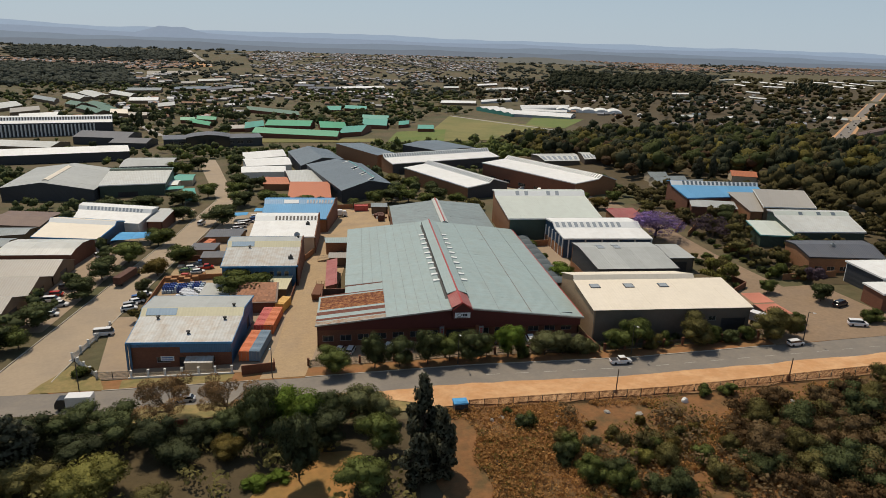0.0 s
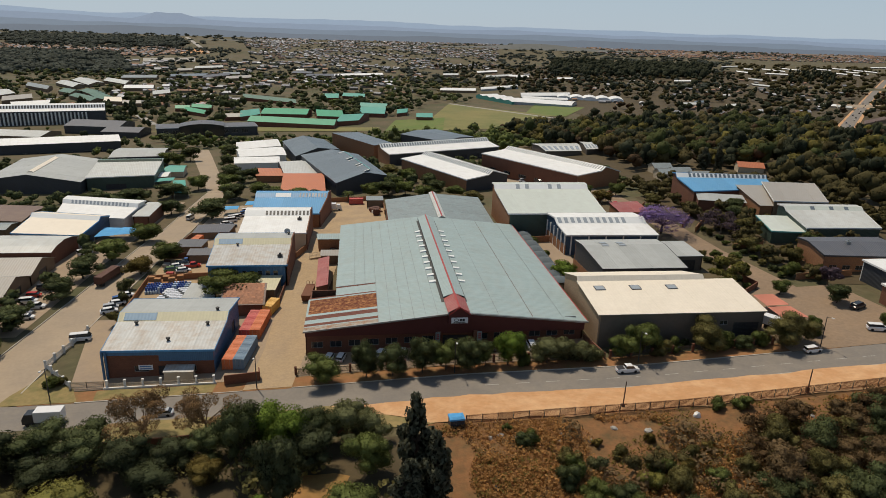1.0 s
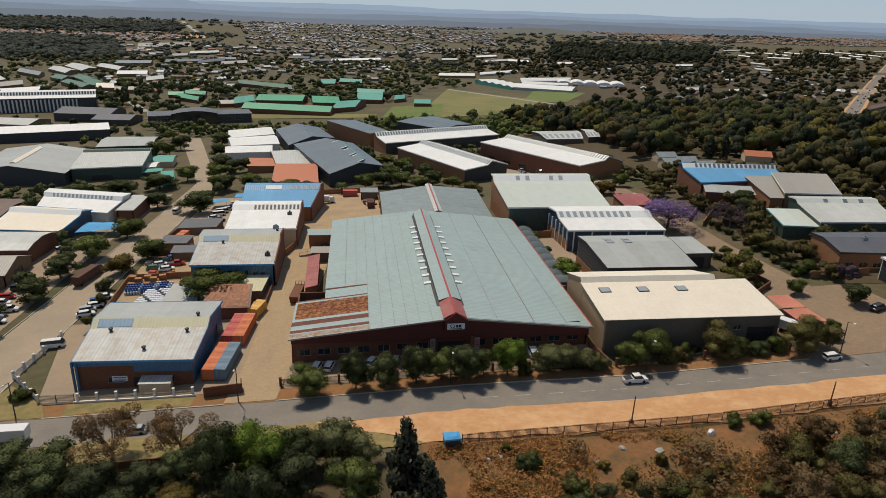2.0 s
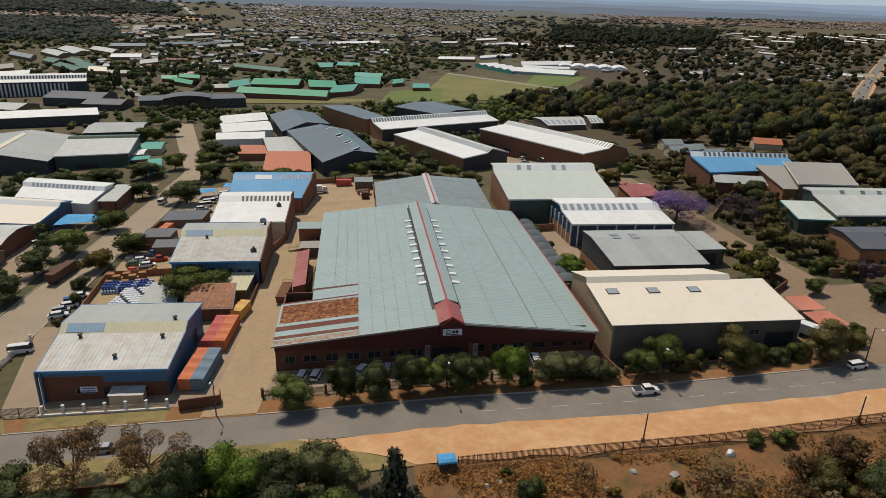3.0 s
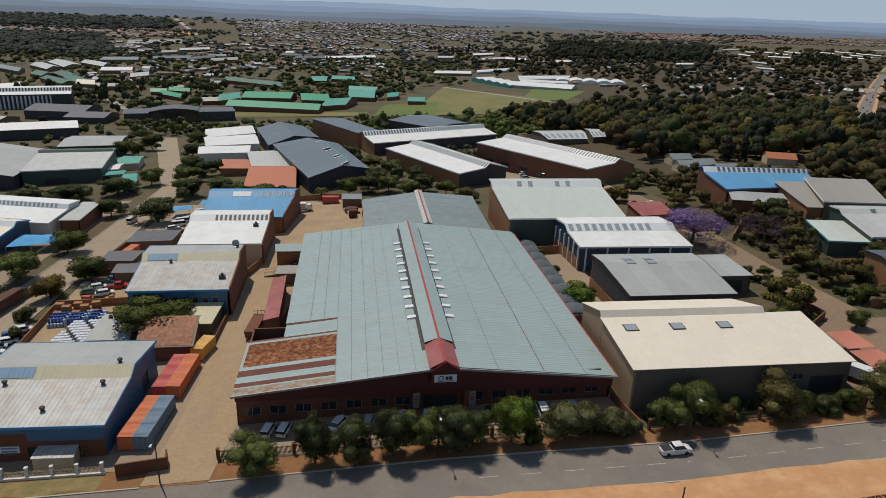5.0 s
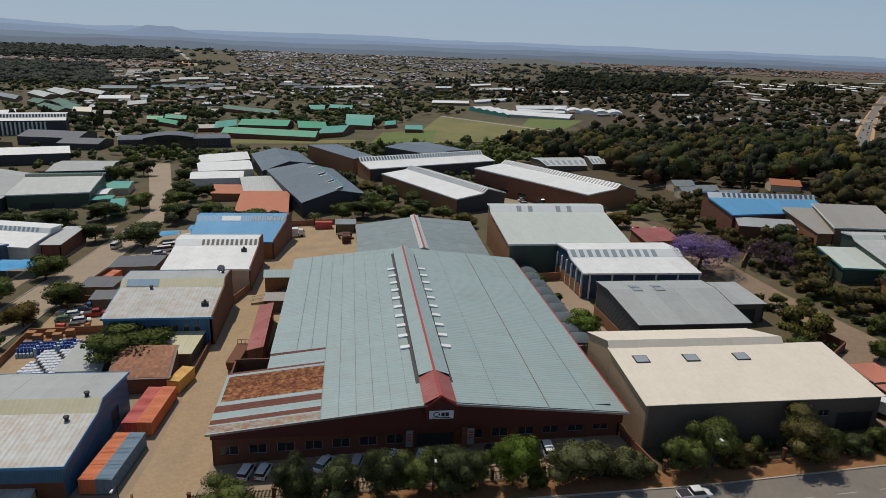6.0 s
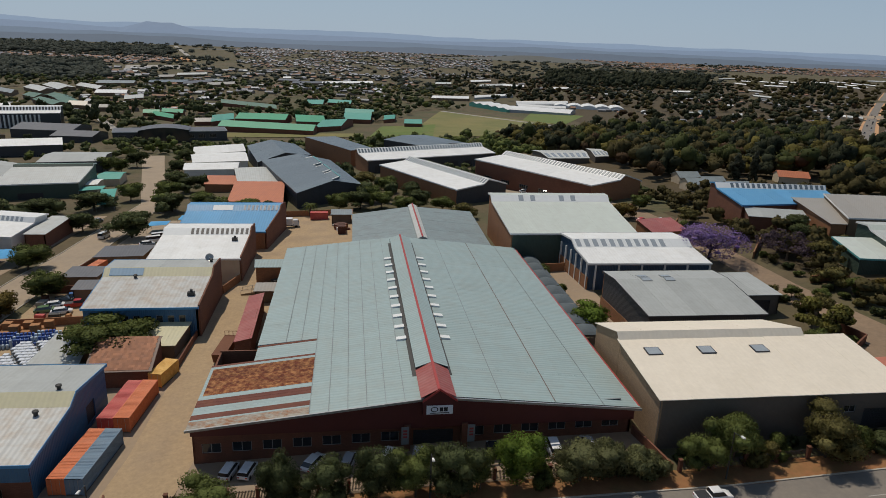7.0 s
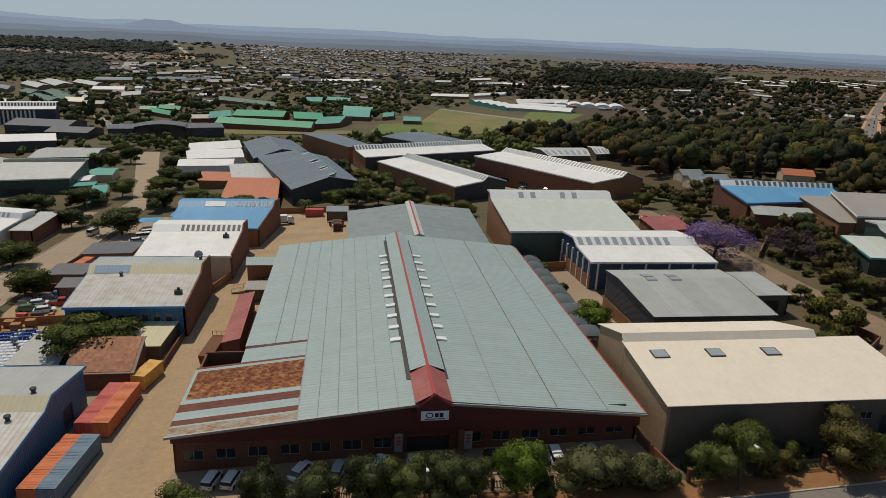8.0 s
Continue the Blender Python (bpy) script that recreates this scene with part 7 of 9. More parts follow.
# ---- woods and distance ----
def forest(name, spots, leaf, lumps, plates, size, label, category="woodland", seed=3, sub=2, fill=0.9):
    """Trees beyond counting as one object: spots are (x, y, radius, height); each has a few clumps and loose leaf plates."""
    rng = np.random.default_rng(seed)
    S = np.array(spots, float)
    base = np.array([g(x, y) for x, y, *_ in S])
    pick = np.repeat(np.arange(len(S)), lumps)
    m = len(pick)
    r, h = S[pick, 2], S[pick, 3]
    a, q = rng.uniform(0, 6.28, m), rng.uniform(0.15, 0.62, m) if lumps > 1 else np.zeros(m)
    zc = base[pick] + h * (rng.uniform(0.42, 0.80, m) if lumps > 1 else 0.5)
    k = rng.uniform(0.38, 0.6, m) if lumps > 1 else rng.uniform(0.8, 1.0, m)
    cores = np.stack([S[pick, 0] + r * q * np.cos(a), S[pick, 1] + r * q * np.sin(a), zc, r * k, h * (rng.uniform(0.17, 0.3, m) if lumps > 1 else 0.5)], 1)
    pc = np.repeat(np.arange(m), plates)
    d = rng.normal(size=(len(pc), 3))
    d /= np.linalg.norm(d, axis=1)[:, None]
    d[:, 2] = np.abs(d[:, 2]) * 1.2 - 0.2
    e = rng.uniform(0.9 * fill, 1.22, (len(pc), 1))
    centres = cores[pc, :3] + d * e * cores[pc][:, [3, 3, 4]]
    me = leafy_mesh(name, cores * [1, 1, 1, fill, fill], centres, rng.uniform(0.6, 1.3, len(pc)) * size * S[pick, 2][pc], d, seed, 0.2, 1.0, sub, 0.24)
    me.materials.append(LEAF[leaf])
    return tagged(new(name, me), label, category, "", "stuff")


def open_view(x, y, reach=(14, 28, 44)):
    """Whether no building stands close behind a place, as seen from the south."""
    n = math.hypot(x + 18, y + 110)
    return not any(taken(x + (x + 18) / n * s, y + (y + 110) / n * s, 1.5) for s in reach)


def inside(x, y, boxes):
    return any(a < x < b and c < y < d for a, b, c, d in boxes)


BUILT = ((-45, 80, 240, 400), (-300, -90, 180, 400), (-200, -100, 430, 480))
FIELD = lambda x, y: (0 < x < 215 and 470 < y < 790 and y < 490 + 2.9 * (x + 20) and x < 232 - 0.24 * abs(y - 610)) or (-200 < x < 60 and 440 < y < 495) or (160 < x < 300 and 600 < y < 800)
GLASS = lambda x, y: 150 < x < 410 and 750 < y < 960
HILL_ROAD = ((200, 333, 537, 742, 950, 1242, 1660), (240, 348, 515, 690, 870, 1127, 1502))
road_x = lambda y: smooth(y, *HILL_ROAD)
wood = lambda x, y: x > 118 + 0.12 * (y - 130) if y < 300 else x > 95 + 0.05 * (y - 300)
right_wood = lambda x, y: wood(x, y) and not taken(x, y, 4) and not (112 < x < 170 and y < 200) and not FIELD(x, y) and not GLASS(x, y) and not (y > 300 and -13 < x - road_x(y) < 15)
near_wood = lambda x, y: right_wood(x, y) and x < y * 0.9 + 160
for count, leaf, r0, r1, tall, seed, word in ((430, "wood_olive", 4, 8.5, 0.85, 21, "olive-green trees on the wooded slope"), (430, "wood_dark", 4, 8, 1.0, 22, "dark green trees on the wooded slope"), (230, "wood_brown", 3.5, 7, 0.85, 24, "brown dry trees on the wooded slope"),
                                               (210, "wood_green", 5, 9, 0.95, 27, "fresh green crowns in the wood"), (150, "wood_gold", 5.5, 9, 0.85, 26, "sunlit yellow-green crowns in the wood"), (90, "wood_dark", 3.2, 5, 1.9, 29, "tall dark trees on the wooded slope")):
    forest("woodland", spots_in(count, 110, 470, 135, 520, r0, r1, seed, near_wood, tall), leaf, 4, 34, 0.078, word, seed=seed)
forest("woodland", spots_in(200, 172, 330, 20, 140, 4, 7, 25, lambda x, y: not taken(x, y, 4), 0.9), "wood_olive", 4, 34, 0.078, "olive woodland behind the workshops", seed=8)
slope = lambda x, y: right_wood(x, y) and x < y * 0.98 + 150 and open_view(x, y, (0, 20, 45, 75)) and (y < 1150 or x < 0.57 * (y + 147))
for count, leaf, r0, r1, tall, seed, word in ((620, "wood_dark", 5, 10, 0.7, 33, "dark plantation on the ridge"), (330, "wood_olive", 4, 9, 0.7, 37, "olive trees on the ridge"), (220, "wood_brown", 4, 8, 0.7, 40, "brown trees on the ridge"), (110, "wood_dark", 3.5, 6, 1.7, 41, "tall dark conifers on the ridge")):
    forest("woodland", spots_in(count, 190, 1500, 500, 1750, r0, r1, seed, slope, tall), leaf, 2, 14, 0.14, word, seed=seed)
forest("woodland", spots_in(330, 700, 1900, 1150, 2300, 5, 9, 58, lambda x, y: 0.57 * (y + 147) < x < 0.95 * y and open_view(x, y, (0, 30, 70, 120)) and abs(x - road_x(y)) > 22, 0.6), "wood_olive", 1, 10, 0.2, "scattered trees between the poultry sheds", seed=58)
forest("woodland", spots_in(60, 900, 1500, 1350, 1800, 5, 8, 59, lambda x, y: 0.66 * (y + 147) < x < 0.74 * (y + 147), 1.6), "wood_dark", 2, 10, 0.2, "tall dark trees before the poultry sheds", seed=59)
mid = lambda x, y: not FIELD(x, y) and not GLASS(x, y) and not inside(x, y, BUILT) and open_view(x, y, (0, 16, 34, 54)) and x < 150 + 0.05 * y and noise.noise((x * 0.009, y * 0.007, 9.1)) > -0.22
for count, leaf, r0, r1, tall, seed, word in ((420, "deep", 4, 8, 0.7, 31, "dark tree belts between the suburbs"), (400, "dark", 3.5, 7.5, 0.7, 32, "green tree belts between the suburbs"), (240, "olive", 3.5, 7, 0.65, 36, "olive trees between the suburbs"), (120, "green", 4, 7, 0.75, 30, "fresh green trees beside the school")):
    forest("woodland", spots_in(count, -620, 200, 410, 1300, r0, r1, seed, mid, tall), leaf, 2, 14, 0.14, word, seed=seed)
school = lambda x, y: not FIELD(x, y) and open_view(x, y, (0, 16, 32, 50))
forest("woodland", spots_in(120, -300, 70, 500, 760, 4, 8, 46, school, 0.75), "dark", 3, 18, 0.12, "large green trees round the school", seed=46)
forest("woodland", spots_in(40, -330, -150, 400, 700, 3, 5, 47, school, 1.5), "deep", 3, 14, 0.13, "tall dark trees beside the footpath", seed=47)
lanes = lambda x, y: (-106 < x < -82 and y < 185) or (185 <= y < 350 and abs(x - (-88 - (y - 182) * 0.24)) < 9) or (50 < x < 92 and 150 < y < 256)
estate = lambda x, y: open_view(x, y, (0, 10, 20, 30)) and not lanes(x, y) and not FIELD(x, y) and noise.noise((x * 0.02, y * 0.02, 2.6)) > -0.2
forest("estate_greenery", spots_in(210, -330, 110, 152, 470, 2.5, 5.0, 51, estate, 0.9), "dark", 3, 18, 0.14, "trees and shrubs between the workshops", "trees", seed=16)
forest("estate_greenery", spots_in(170, -330, 110, 152, 470, 2.0, 4.5, 52, estate, 0.9), "green", 3, 18, 0.14, "green trees between the workshops", "trees", seed=17)
forest("estate_greenery", spots_in(130, -330, 110, 152, 440, 2.5, 4.6, 63, lambda x, y: open_view(x, y, (0, 9)) and not lanes(x, y) and not FIELD(x, y), 0.8), "dark", 3, 18, 0.14, "small dark trees beside the workshops", "trees", seed=63)
forest("estate_greenery", spots_in(90, -10, 120, 255, 470, 3, 6, 55, lambda x, y: estate(x, y) and y > 310, 0.9), "green", 3, 18, 0.14, "green hedge trees before the playing field", "trees", seed=20)
forest("estate_greenery", spots_in(300, 100, 175, 20, 160, 1.4, 3.8, 53, lambda x, y: not taken(x, y, 3.5) and not (86 < x < 104 and y < 150), 0.8), "wood_olive", 3, 18, 0.16, "garden shrubs between the east workshops", "shrubs", seed=18)
forest("estate_greenery", spots_in(100, -175, -100, -40, 170, 1.6, 4.0, 54, lambda x, y: not taken(x, y, 3.5) and x < -107 and not (-24 < y < -12), 0.8), "dark", 3, 18, 0.16, "trees between the west workshops", "trees", seed=19)
township = lambda x, y: -0.17 * y < x < 0.21 * y and y > 1600
far = lambda x, y: abs(x) < y * 0.85 and not township(x, y) and not taken(x, y, 10) and noise.noise((x * 0.0035, y * 0.0022, 4.4)) > -0.26 and not (1000 < x < 2700 and 1600 < y < 3000 and x > 0.6 * y)
belt = lambda x, y: -0.58 * y < x < -0.36 * y
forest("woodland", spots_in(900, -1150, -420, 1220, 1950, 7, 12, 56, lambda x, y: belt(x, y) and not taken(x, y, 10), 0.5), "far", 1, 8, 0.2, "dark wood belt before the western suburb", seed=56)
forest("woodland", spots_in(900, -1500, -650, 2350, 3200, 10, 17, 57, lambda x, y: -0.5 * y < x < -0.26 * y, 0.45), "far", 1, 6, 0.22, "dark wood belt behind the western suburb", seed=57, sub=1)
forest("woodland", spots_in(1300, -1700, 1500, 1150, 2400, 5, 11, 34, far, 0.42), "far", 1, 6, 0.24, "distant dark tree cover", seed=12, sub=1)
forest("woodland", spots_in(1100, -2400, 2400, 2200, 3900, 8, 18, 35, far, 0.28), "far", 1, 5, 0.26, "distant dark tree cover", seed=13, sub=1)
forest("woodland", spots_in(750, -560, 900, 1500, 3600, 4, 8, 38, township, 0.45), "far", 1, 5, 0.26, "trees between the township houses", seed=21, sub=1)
conifer = lambda x, y: 0.30 * y < x < 0.57 * y and not taken(x, y, 8) and not (y > 300 and -16 < x - road_x(y) < 18)
forest("woodland", spots_in(900, 450, 1300, 1500, 2150, 5, 10, 39, conifer, 1.0), "wood_dark", 1, 10, 0.2, "dark conifer plantation on the ridge", seed=22)
scrubby = lambda x, y: x > 40 and y < -41 + 0.10 * (x - 40) and noise.noise((x * 0.07, y * 0.07, 5.5)) > -0.28
forest("undergrowth", spots_in(70, 38, 110, -76, -36, 2.2, 4.2, 61, scrubby, 0.62), "scrub_brown", 5, 110, 0.05, "dense brown thornbush on the vacant ground", "scrub", seed=61, fill=0.5)
forest("undergrowth", spots_in(45, 12, 110, -76, -42, 1.8, 3.6, 62, lambda x, y: y < -46 and x > 11, 0.62), "scrub_olive", 5, 110, 0.05, "dense olive bush on the vacant ground", "scrub", seed=62, fill=0.5)
plant("cypress", "cypress", 169.3, 191, 14.5, 2.2, "tall narrow dark cypress behind the houses", "tree", "conifers", 7000, 0.15)
plant("cypress", "cypress", 164.0, 196, 12.5, 3.4, "broad dark conifer behind the houses", "tree", "conifers", 7000, 0.15)
# dark sheets that carry the trees' shade in their colour
drape("ground_cover", [(103, 56), (175, 48), (175, 135), (100, 135)], M["wood_floor_shade"], 0.07, 6, label="garden soil between the workshops with shade in its colour", category="ground")
drape("ground_cover", [(112, 22), (175, 10), (175, 50), (103, 56)], M["wood_floor_shade"], 0.07, 6, label="garden soil between the workshops with shade in its colour", category="ground")
drape("ground_cover", [(118, 135), (330, 70), (520, 420), (100, 440)], M["wood_floor_shade"], 0.25, 15, label="woodland floor with tree shade in its colour", category="ground")
drape("ground_cover", [(230, 480), (560, 470), (1900, 1900), (350, 1900)], M["wood_floor_shade"], 0.32, 60, label="soil under the ridge woods with tree shade in its colour", category="ground")
drape("ground_cover", [(-1000, 1850), (-560, 2080), (-700, 2720), (-1240, 2300)], M["suburb_soil"], 0.9, 60, label="bare brown soil between the suburb houses", category="ground")
drape("ground_cover", [(1190, 2690), (2900, 3340), (3300, 4300), (1300, 4300)], M["suburb_soil"], 0.9, 120, label="bare brown soil between the eastern suburb houses", category="ground")


def town(name, n, x0, x1, y0, y1, roofs, walls, size, label, seed, keep=lambda x, y: True):
    """Far houses beyond counting: gabled boxes in one mesh."""
    R = random.Random(seed)
    V, F, mats = [], [], []
    k = 0
    while k < n:
        x, y = R.uniform(x0, x1), R.uniform(y0, y1)
        if not keep(x, y):
            continue
        k += 1
        w, d, h = size * R.uniform(0.7, 1.6), size * R.uniform(0.6, 1.0), 3.0
        rz = R.choice((0, 0.4, -0.3, 1.2))
        z = g(x, y)
        c, s = math.cos(rz), math.sin(rz)
        b = len(V)
        for px, py, pz in ((-w, -d, -2), (w, -d, -2), (w, d, -2), (-w, d, -2), (-w, -d, h), (w, -d, h), (w, d, h), (-w, d, h), (-w, 0, h + d * 0.45), (w, 0, h + d * 0.45)):
            V.append((x + c * px - s * py, y + s * px + c * py, z + pz))
        F += [tuple(b + i for i in f) for f in ((0, 1, 5, 4), (2, 3, 7, 6), (1, 2, 6, 9, 5), (3, 0, 4, 8, 7), (4, 5, 9, 8), (6, 7, 8, 9))]
        m_ = R.randrange(len(roofs))
        mats += [0, 0, 0, 0, 1 + m_, 1 + m_]
    me = bpy.data.meshes.new(name)
    me.from_pydata(V, [], F)
    me.materials.append(walls)
    for r in roofs:
        me.materials.append(r)
    me.polygons.foreach_set("material_index", mats)
    return tagged(new(name, me), label, "houses", "", "stuff")


rows_ = lambda x, y: noise.noise((x * 0.004, y * 0.003, 2.2)) > -0.15
FAR = {"a": mat("far_pale_roof", (0.46, 0.47, 0.48), 0.7, 0.2, 0.05, island=0.5), "b": mat("far_clay_roof", (0.28, 0.155, 0.10), 0.8, 0.2, 0.05, island=0.3),
       "c": mat("far_grey_roof", (0.24, 0.25, 0.28), 0.7, 0.2, 0.05, island=0.35), "w": mat("far_plaster", (0.20, 0.17, 0.14), 0.8, 0.2, 0.05, island=0.3)}
town("houses", 2700, -560, 860, 1620, 3700, (FAR["a"], FAR["c"], FAR["c"], FAR["b"]), FAR["w"], 3.8, "pale-roofed houses of a distant township", 41, lambda x, y: township(x, y) and rows_(x * 2, y * 1.6))
town("houses", 2000, 1100, 3600, 2680, 4200, (FAR["b"], FAR["c"], FAR["b"], FAR["b"]), FAR["w"], 6.0, "clay-roofed distant suburb", 42, lambda x, y: 0.26 * y < x < 0.9 * y and rows_(x, y))
town("houses", 800, -1240, -560, 1850, 2350, (FAR["b"], FAR["c"], FAR["b"]), FAR["w"], 4.6, "clay-roofed distant suburb in rows", 43, lambda x, y: x < -0.26 * y and rows_(x, y * 3))
town("houses", 240, -700, 120, 900, 1700, (FAR["c"], FAR["a"], FAR["b"], FAR["c"]), FAR["w"], 6.0, "scattered suburb houses among trees", 44, lambda x, y: not taken(x, y, 14) and not belt(x, y) and rows_(x * 2, y))
town("houses", 60, -520, -150, 650, 900, (FAR["c"], FAR["a"], FAR["b"]), FAR["w"], 5.0, "scattered suburb houses among trees", 47, lambda x, y: not taken(x, y, 14) and rows_(x * 2, y))
town("houses", 110, 300, 1300, 620, 1500, (FAR["c"], FAR["a"], FAR["b"]), FAR["w"], 5.0, "scattered houses among the woods", 45, lambda x, y: x < y * 0.85 and not taken(x, y, 12) and abs(x - road_x(y)) > 24 and rows_(x, y))


def ridge(name, y, x0, x1, base, peak, color, label, seed, bumps, haze_glow=0.0, haze_tone=(0.36, 0.53, 0.80)):
    """A far hill line as a solid ridge, blue air haze added as emission."""
    bm = bmesh.new()
    n = 120
    rows = []
    for i in range(n + 1):
        x = x0 + (x1 - x0) * i / n
        f = math.sin(math.pi * i / n) ** 0.3
        h = base + (peak * (0.6 + 0.4 * noise.noise((x * 0.0016, seed, 0.3)) + 0.15 * noise.noise((x * 0.006, seed, 4.3))) + sum(a * math.exp(-((x - c) / w) ** 2) for c, w, a in bumps)) * f
        yy = y + 120 * noise.noise((x * 0.0008, seed, 5.0))
        rows.append([bm.verts.new((x, yy - 250, base - 60)), bm.verts.new((x, yy, h)), bm.verts.new((x, yy + 150, base - 60))])
    for a, b in zip(rows, rows[1:]):
        for k in range(2):
            bm.faces.new((a[k], b[k], b[k + 1], a[k + 1]))
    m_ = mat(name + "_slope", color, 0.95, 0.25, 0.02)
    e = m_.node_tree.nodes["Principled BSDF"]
    # the emission stands in for air haze, stronger on farther ridges
    e.inputs["Emission Color"].default_value = (*haze_tone, 1)
    e.inputs["Emission Strength"].default_value = haze_glow
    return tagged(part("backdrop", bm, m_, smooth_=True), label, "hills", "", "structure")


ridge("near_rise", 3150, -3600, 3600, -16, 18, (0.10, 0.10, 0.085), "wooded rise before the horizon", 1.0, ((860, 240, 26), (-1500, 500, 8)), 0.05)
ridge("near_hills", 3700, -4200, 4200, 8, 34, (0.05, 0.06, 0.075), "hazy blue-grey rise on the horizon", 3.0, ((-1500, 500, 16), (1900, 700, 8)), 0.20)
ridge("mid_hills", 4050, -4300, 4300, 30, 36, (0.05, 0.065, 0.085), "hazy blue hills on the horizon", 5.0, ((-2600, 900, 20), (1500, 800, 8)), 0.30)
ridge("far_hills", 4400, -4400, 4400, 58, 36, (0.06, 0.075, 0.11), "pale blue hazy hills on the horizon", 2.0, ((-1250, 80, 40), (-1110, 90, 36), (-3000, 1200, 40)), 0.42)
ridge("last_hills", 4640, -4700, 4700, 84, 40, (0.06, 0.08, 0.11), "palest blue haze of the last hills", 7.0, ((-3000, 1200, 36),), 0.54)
drape("pavement", [(34, 478), (104, 490), (205, 618), (104, 782)], M["field"], 0.4, 20, label="dry green playing field", category="field")
drape("pavement", [(4, 478), (58, 480), (74, 590), (18, 560)], M["turf"], 0.45, 20, label="watered lawn beside the playing field", category="lawn")
drape("road", [(103, 779), (107, 786), (213, 560), (208, 556)], M["concrete"], 0.5, 20, label="pale service road beside the playing field", category="road")
drape("pavement", [(-552, 2040), (-474, 2080), (-530, 2345), (-604, 2300)], M["sand"], 1.2, 60, label="orange bare soil of a far building site", category="ground")
drape("road", [(-490, 2105), (-478, 2112), (-838, 3400), (-856, 3396)], M["concrete"], 1.3, 60, label="pale distant road climbing the hill", category="road")
drape("pavement", [(-542, 1630), (-430, 1680), (-468, 1860), (-582, 1770)], M["concrete"], 1.0, 60, label="pale far parking ground", category="ground")
drape("pavement", [(-200, 470), (-4, 478), (0, 500), (-190, 496)], M["field"], 0.4, 20, label="mown grass strip beside the school", category="field")
drape("pavement", [(172, 628), (217, 610), (288, 752), (226, 786)], M["turf"], 0.4, 20, label="grass before the greenhouses", category="field")
drape("road", [(-284, 662), (-278, 664), (-206, 512), (-213, 509)], M["concrete"], 0.5, 20, label="pale footpath across the grass", category="path")
for (y0, y1) in zip(HILL_ROAD[0][1:], HILL_ROAD[0][2:]):
    a, b, w = road_x(y0), road_x(y1), 8.5
    drape("road", [(a - w, y0), (a + w, y0), (b + w, y1), (b - w, y1)], M["asphalt"], 0.5, 20, label="distant busy road up the hill", category="road")
    drape("pavement", [(a - w - 4, y0), (a + w + 5, y0), (b + w + 5, y1), (b - w - 4, y1)], M["sand"], 0.38, 20, label="orange soil shoulders of the hill road", category="verge")
drape("road", [(700, 842), (840, 847), (890, 905), (745, 900)], M["asphalt_old"], 0.55, 30, label="distant cross street on the hill", category="road")

for k in range(16):
    x, y = (87.0, 24 + 5.5 * k) if k < 6 else (101.5 - 0.02 * k, 30 + 5.2 * (k - 6))
    plant("bush", ("green", "dark", "olive")[k % 3], x + 0.6 * (k % 2), y, 1.8 + 0.5 * (k % 3), 1.9, "clipped shrub along the paved lane", "shrub", "lane hedge", 900, 0.15)
for k in range(9):
    plant("bush", ("dark", "green", "autumn")[k % 3], 104 + 2.6 * k, 34 - 0.3 * k + 20 * (k % 2), 2.0, 1.9, "garden shrub beside the brick wall", "shrub", "lane hedge", 900, 0.15)


# ---- vehicles ----
VEHICLES = {}


def mesh_of(name, bm, material):
    me = bpy.data.meshes.new(name)
    bmesh.ops.recalc_face_normals(bm, faces=bm.faces)
    bm.to_mesh(me)
    bm.free()
    me.materials.append(material)
    return me


def loft(bm, rings):
    """Skin through rings of equal length, capped."""
    vs = [[bm.verts.new(p) for p in r] for r in rings]
    for a, b in zip(vs, vs[1:]):
        for k in range(len(a)):
            bm.faces.new((a[k], a[(k + 1) % len(a)], b[(k + 1) % len(b)], b[k]))
    bm.faces.new(vs[0][::-1])
    bm.faces.new(vs[-1])


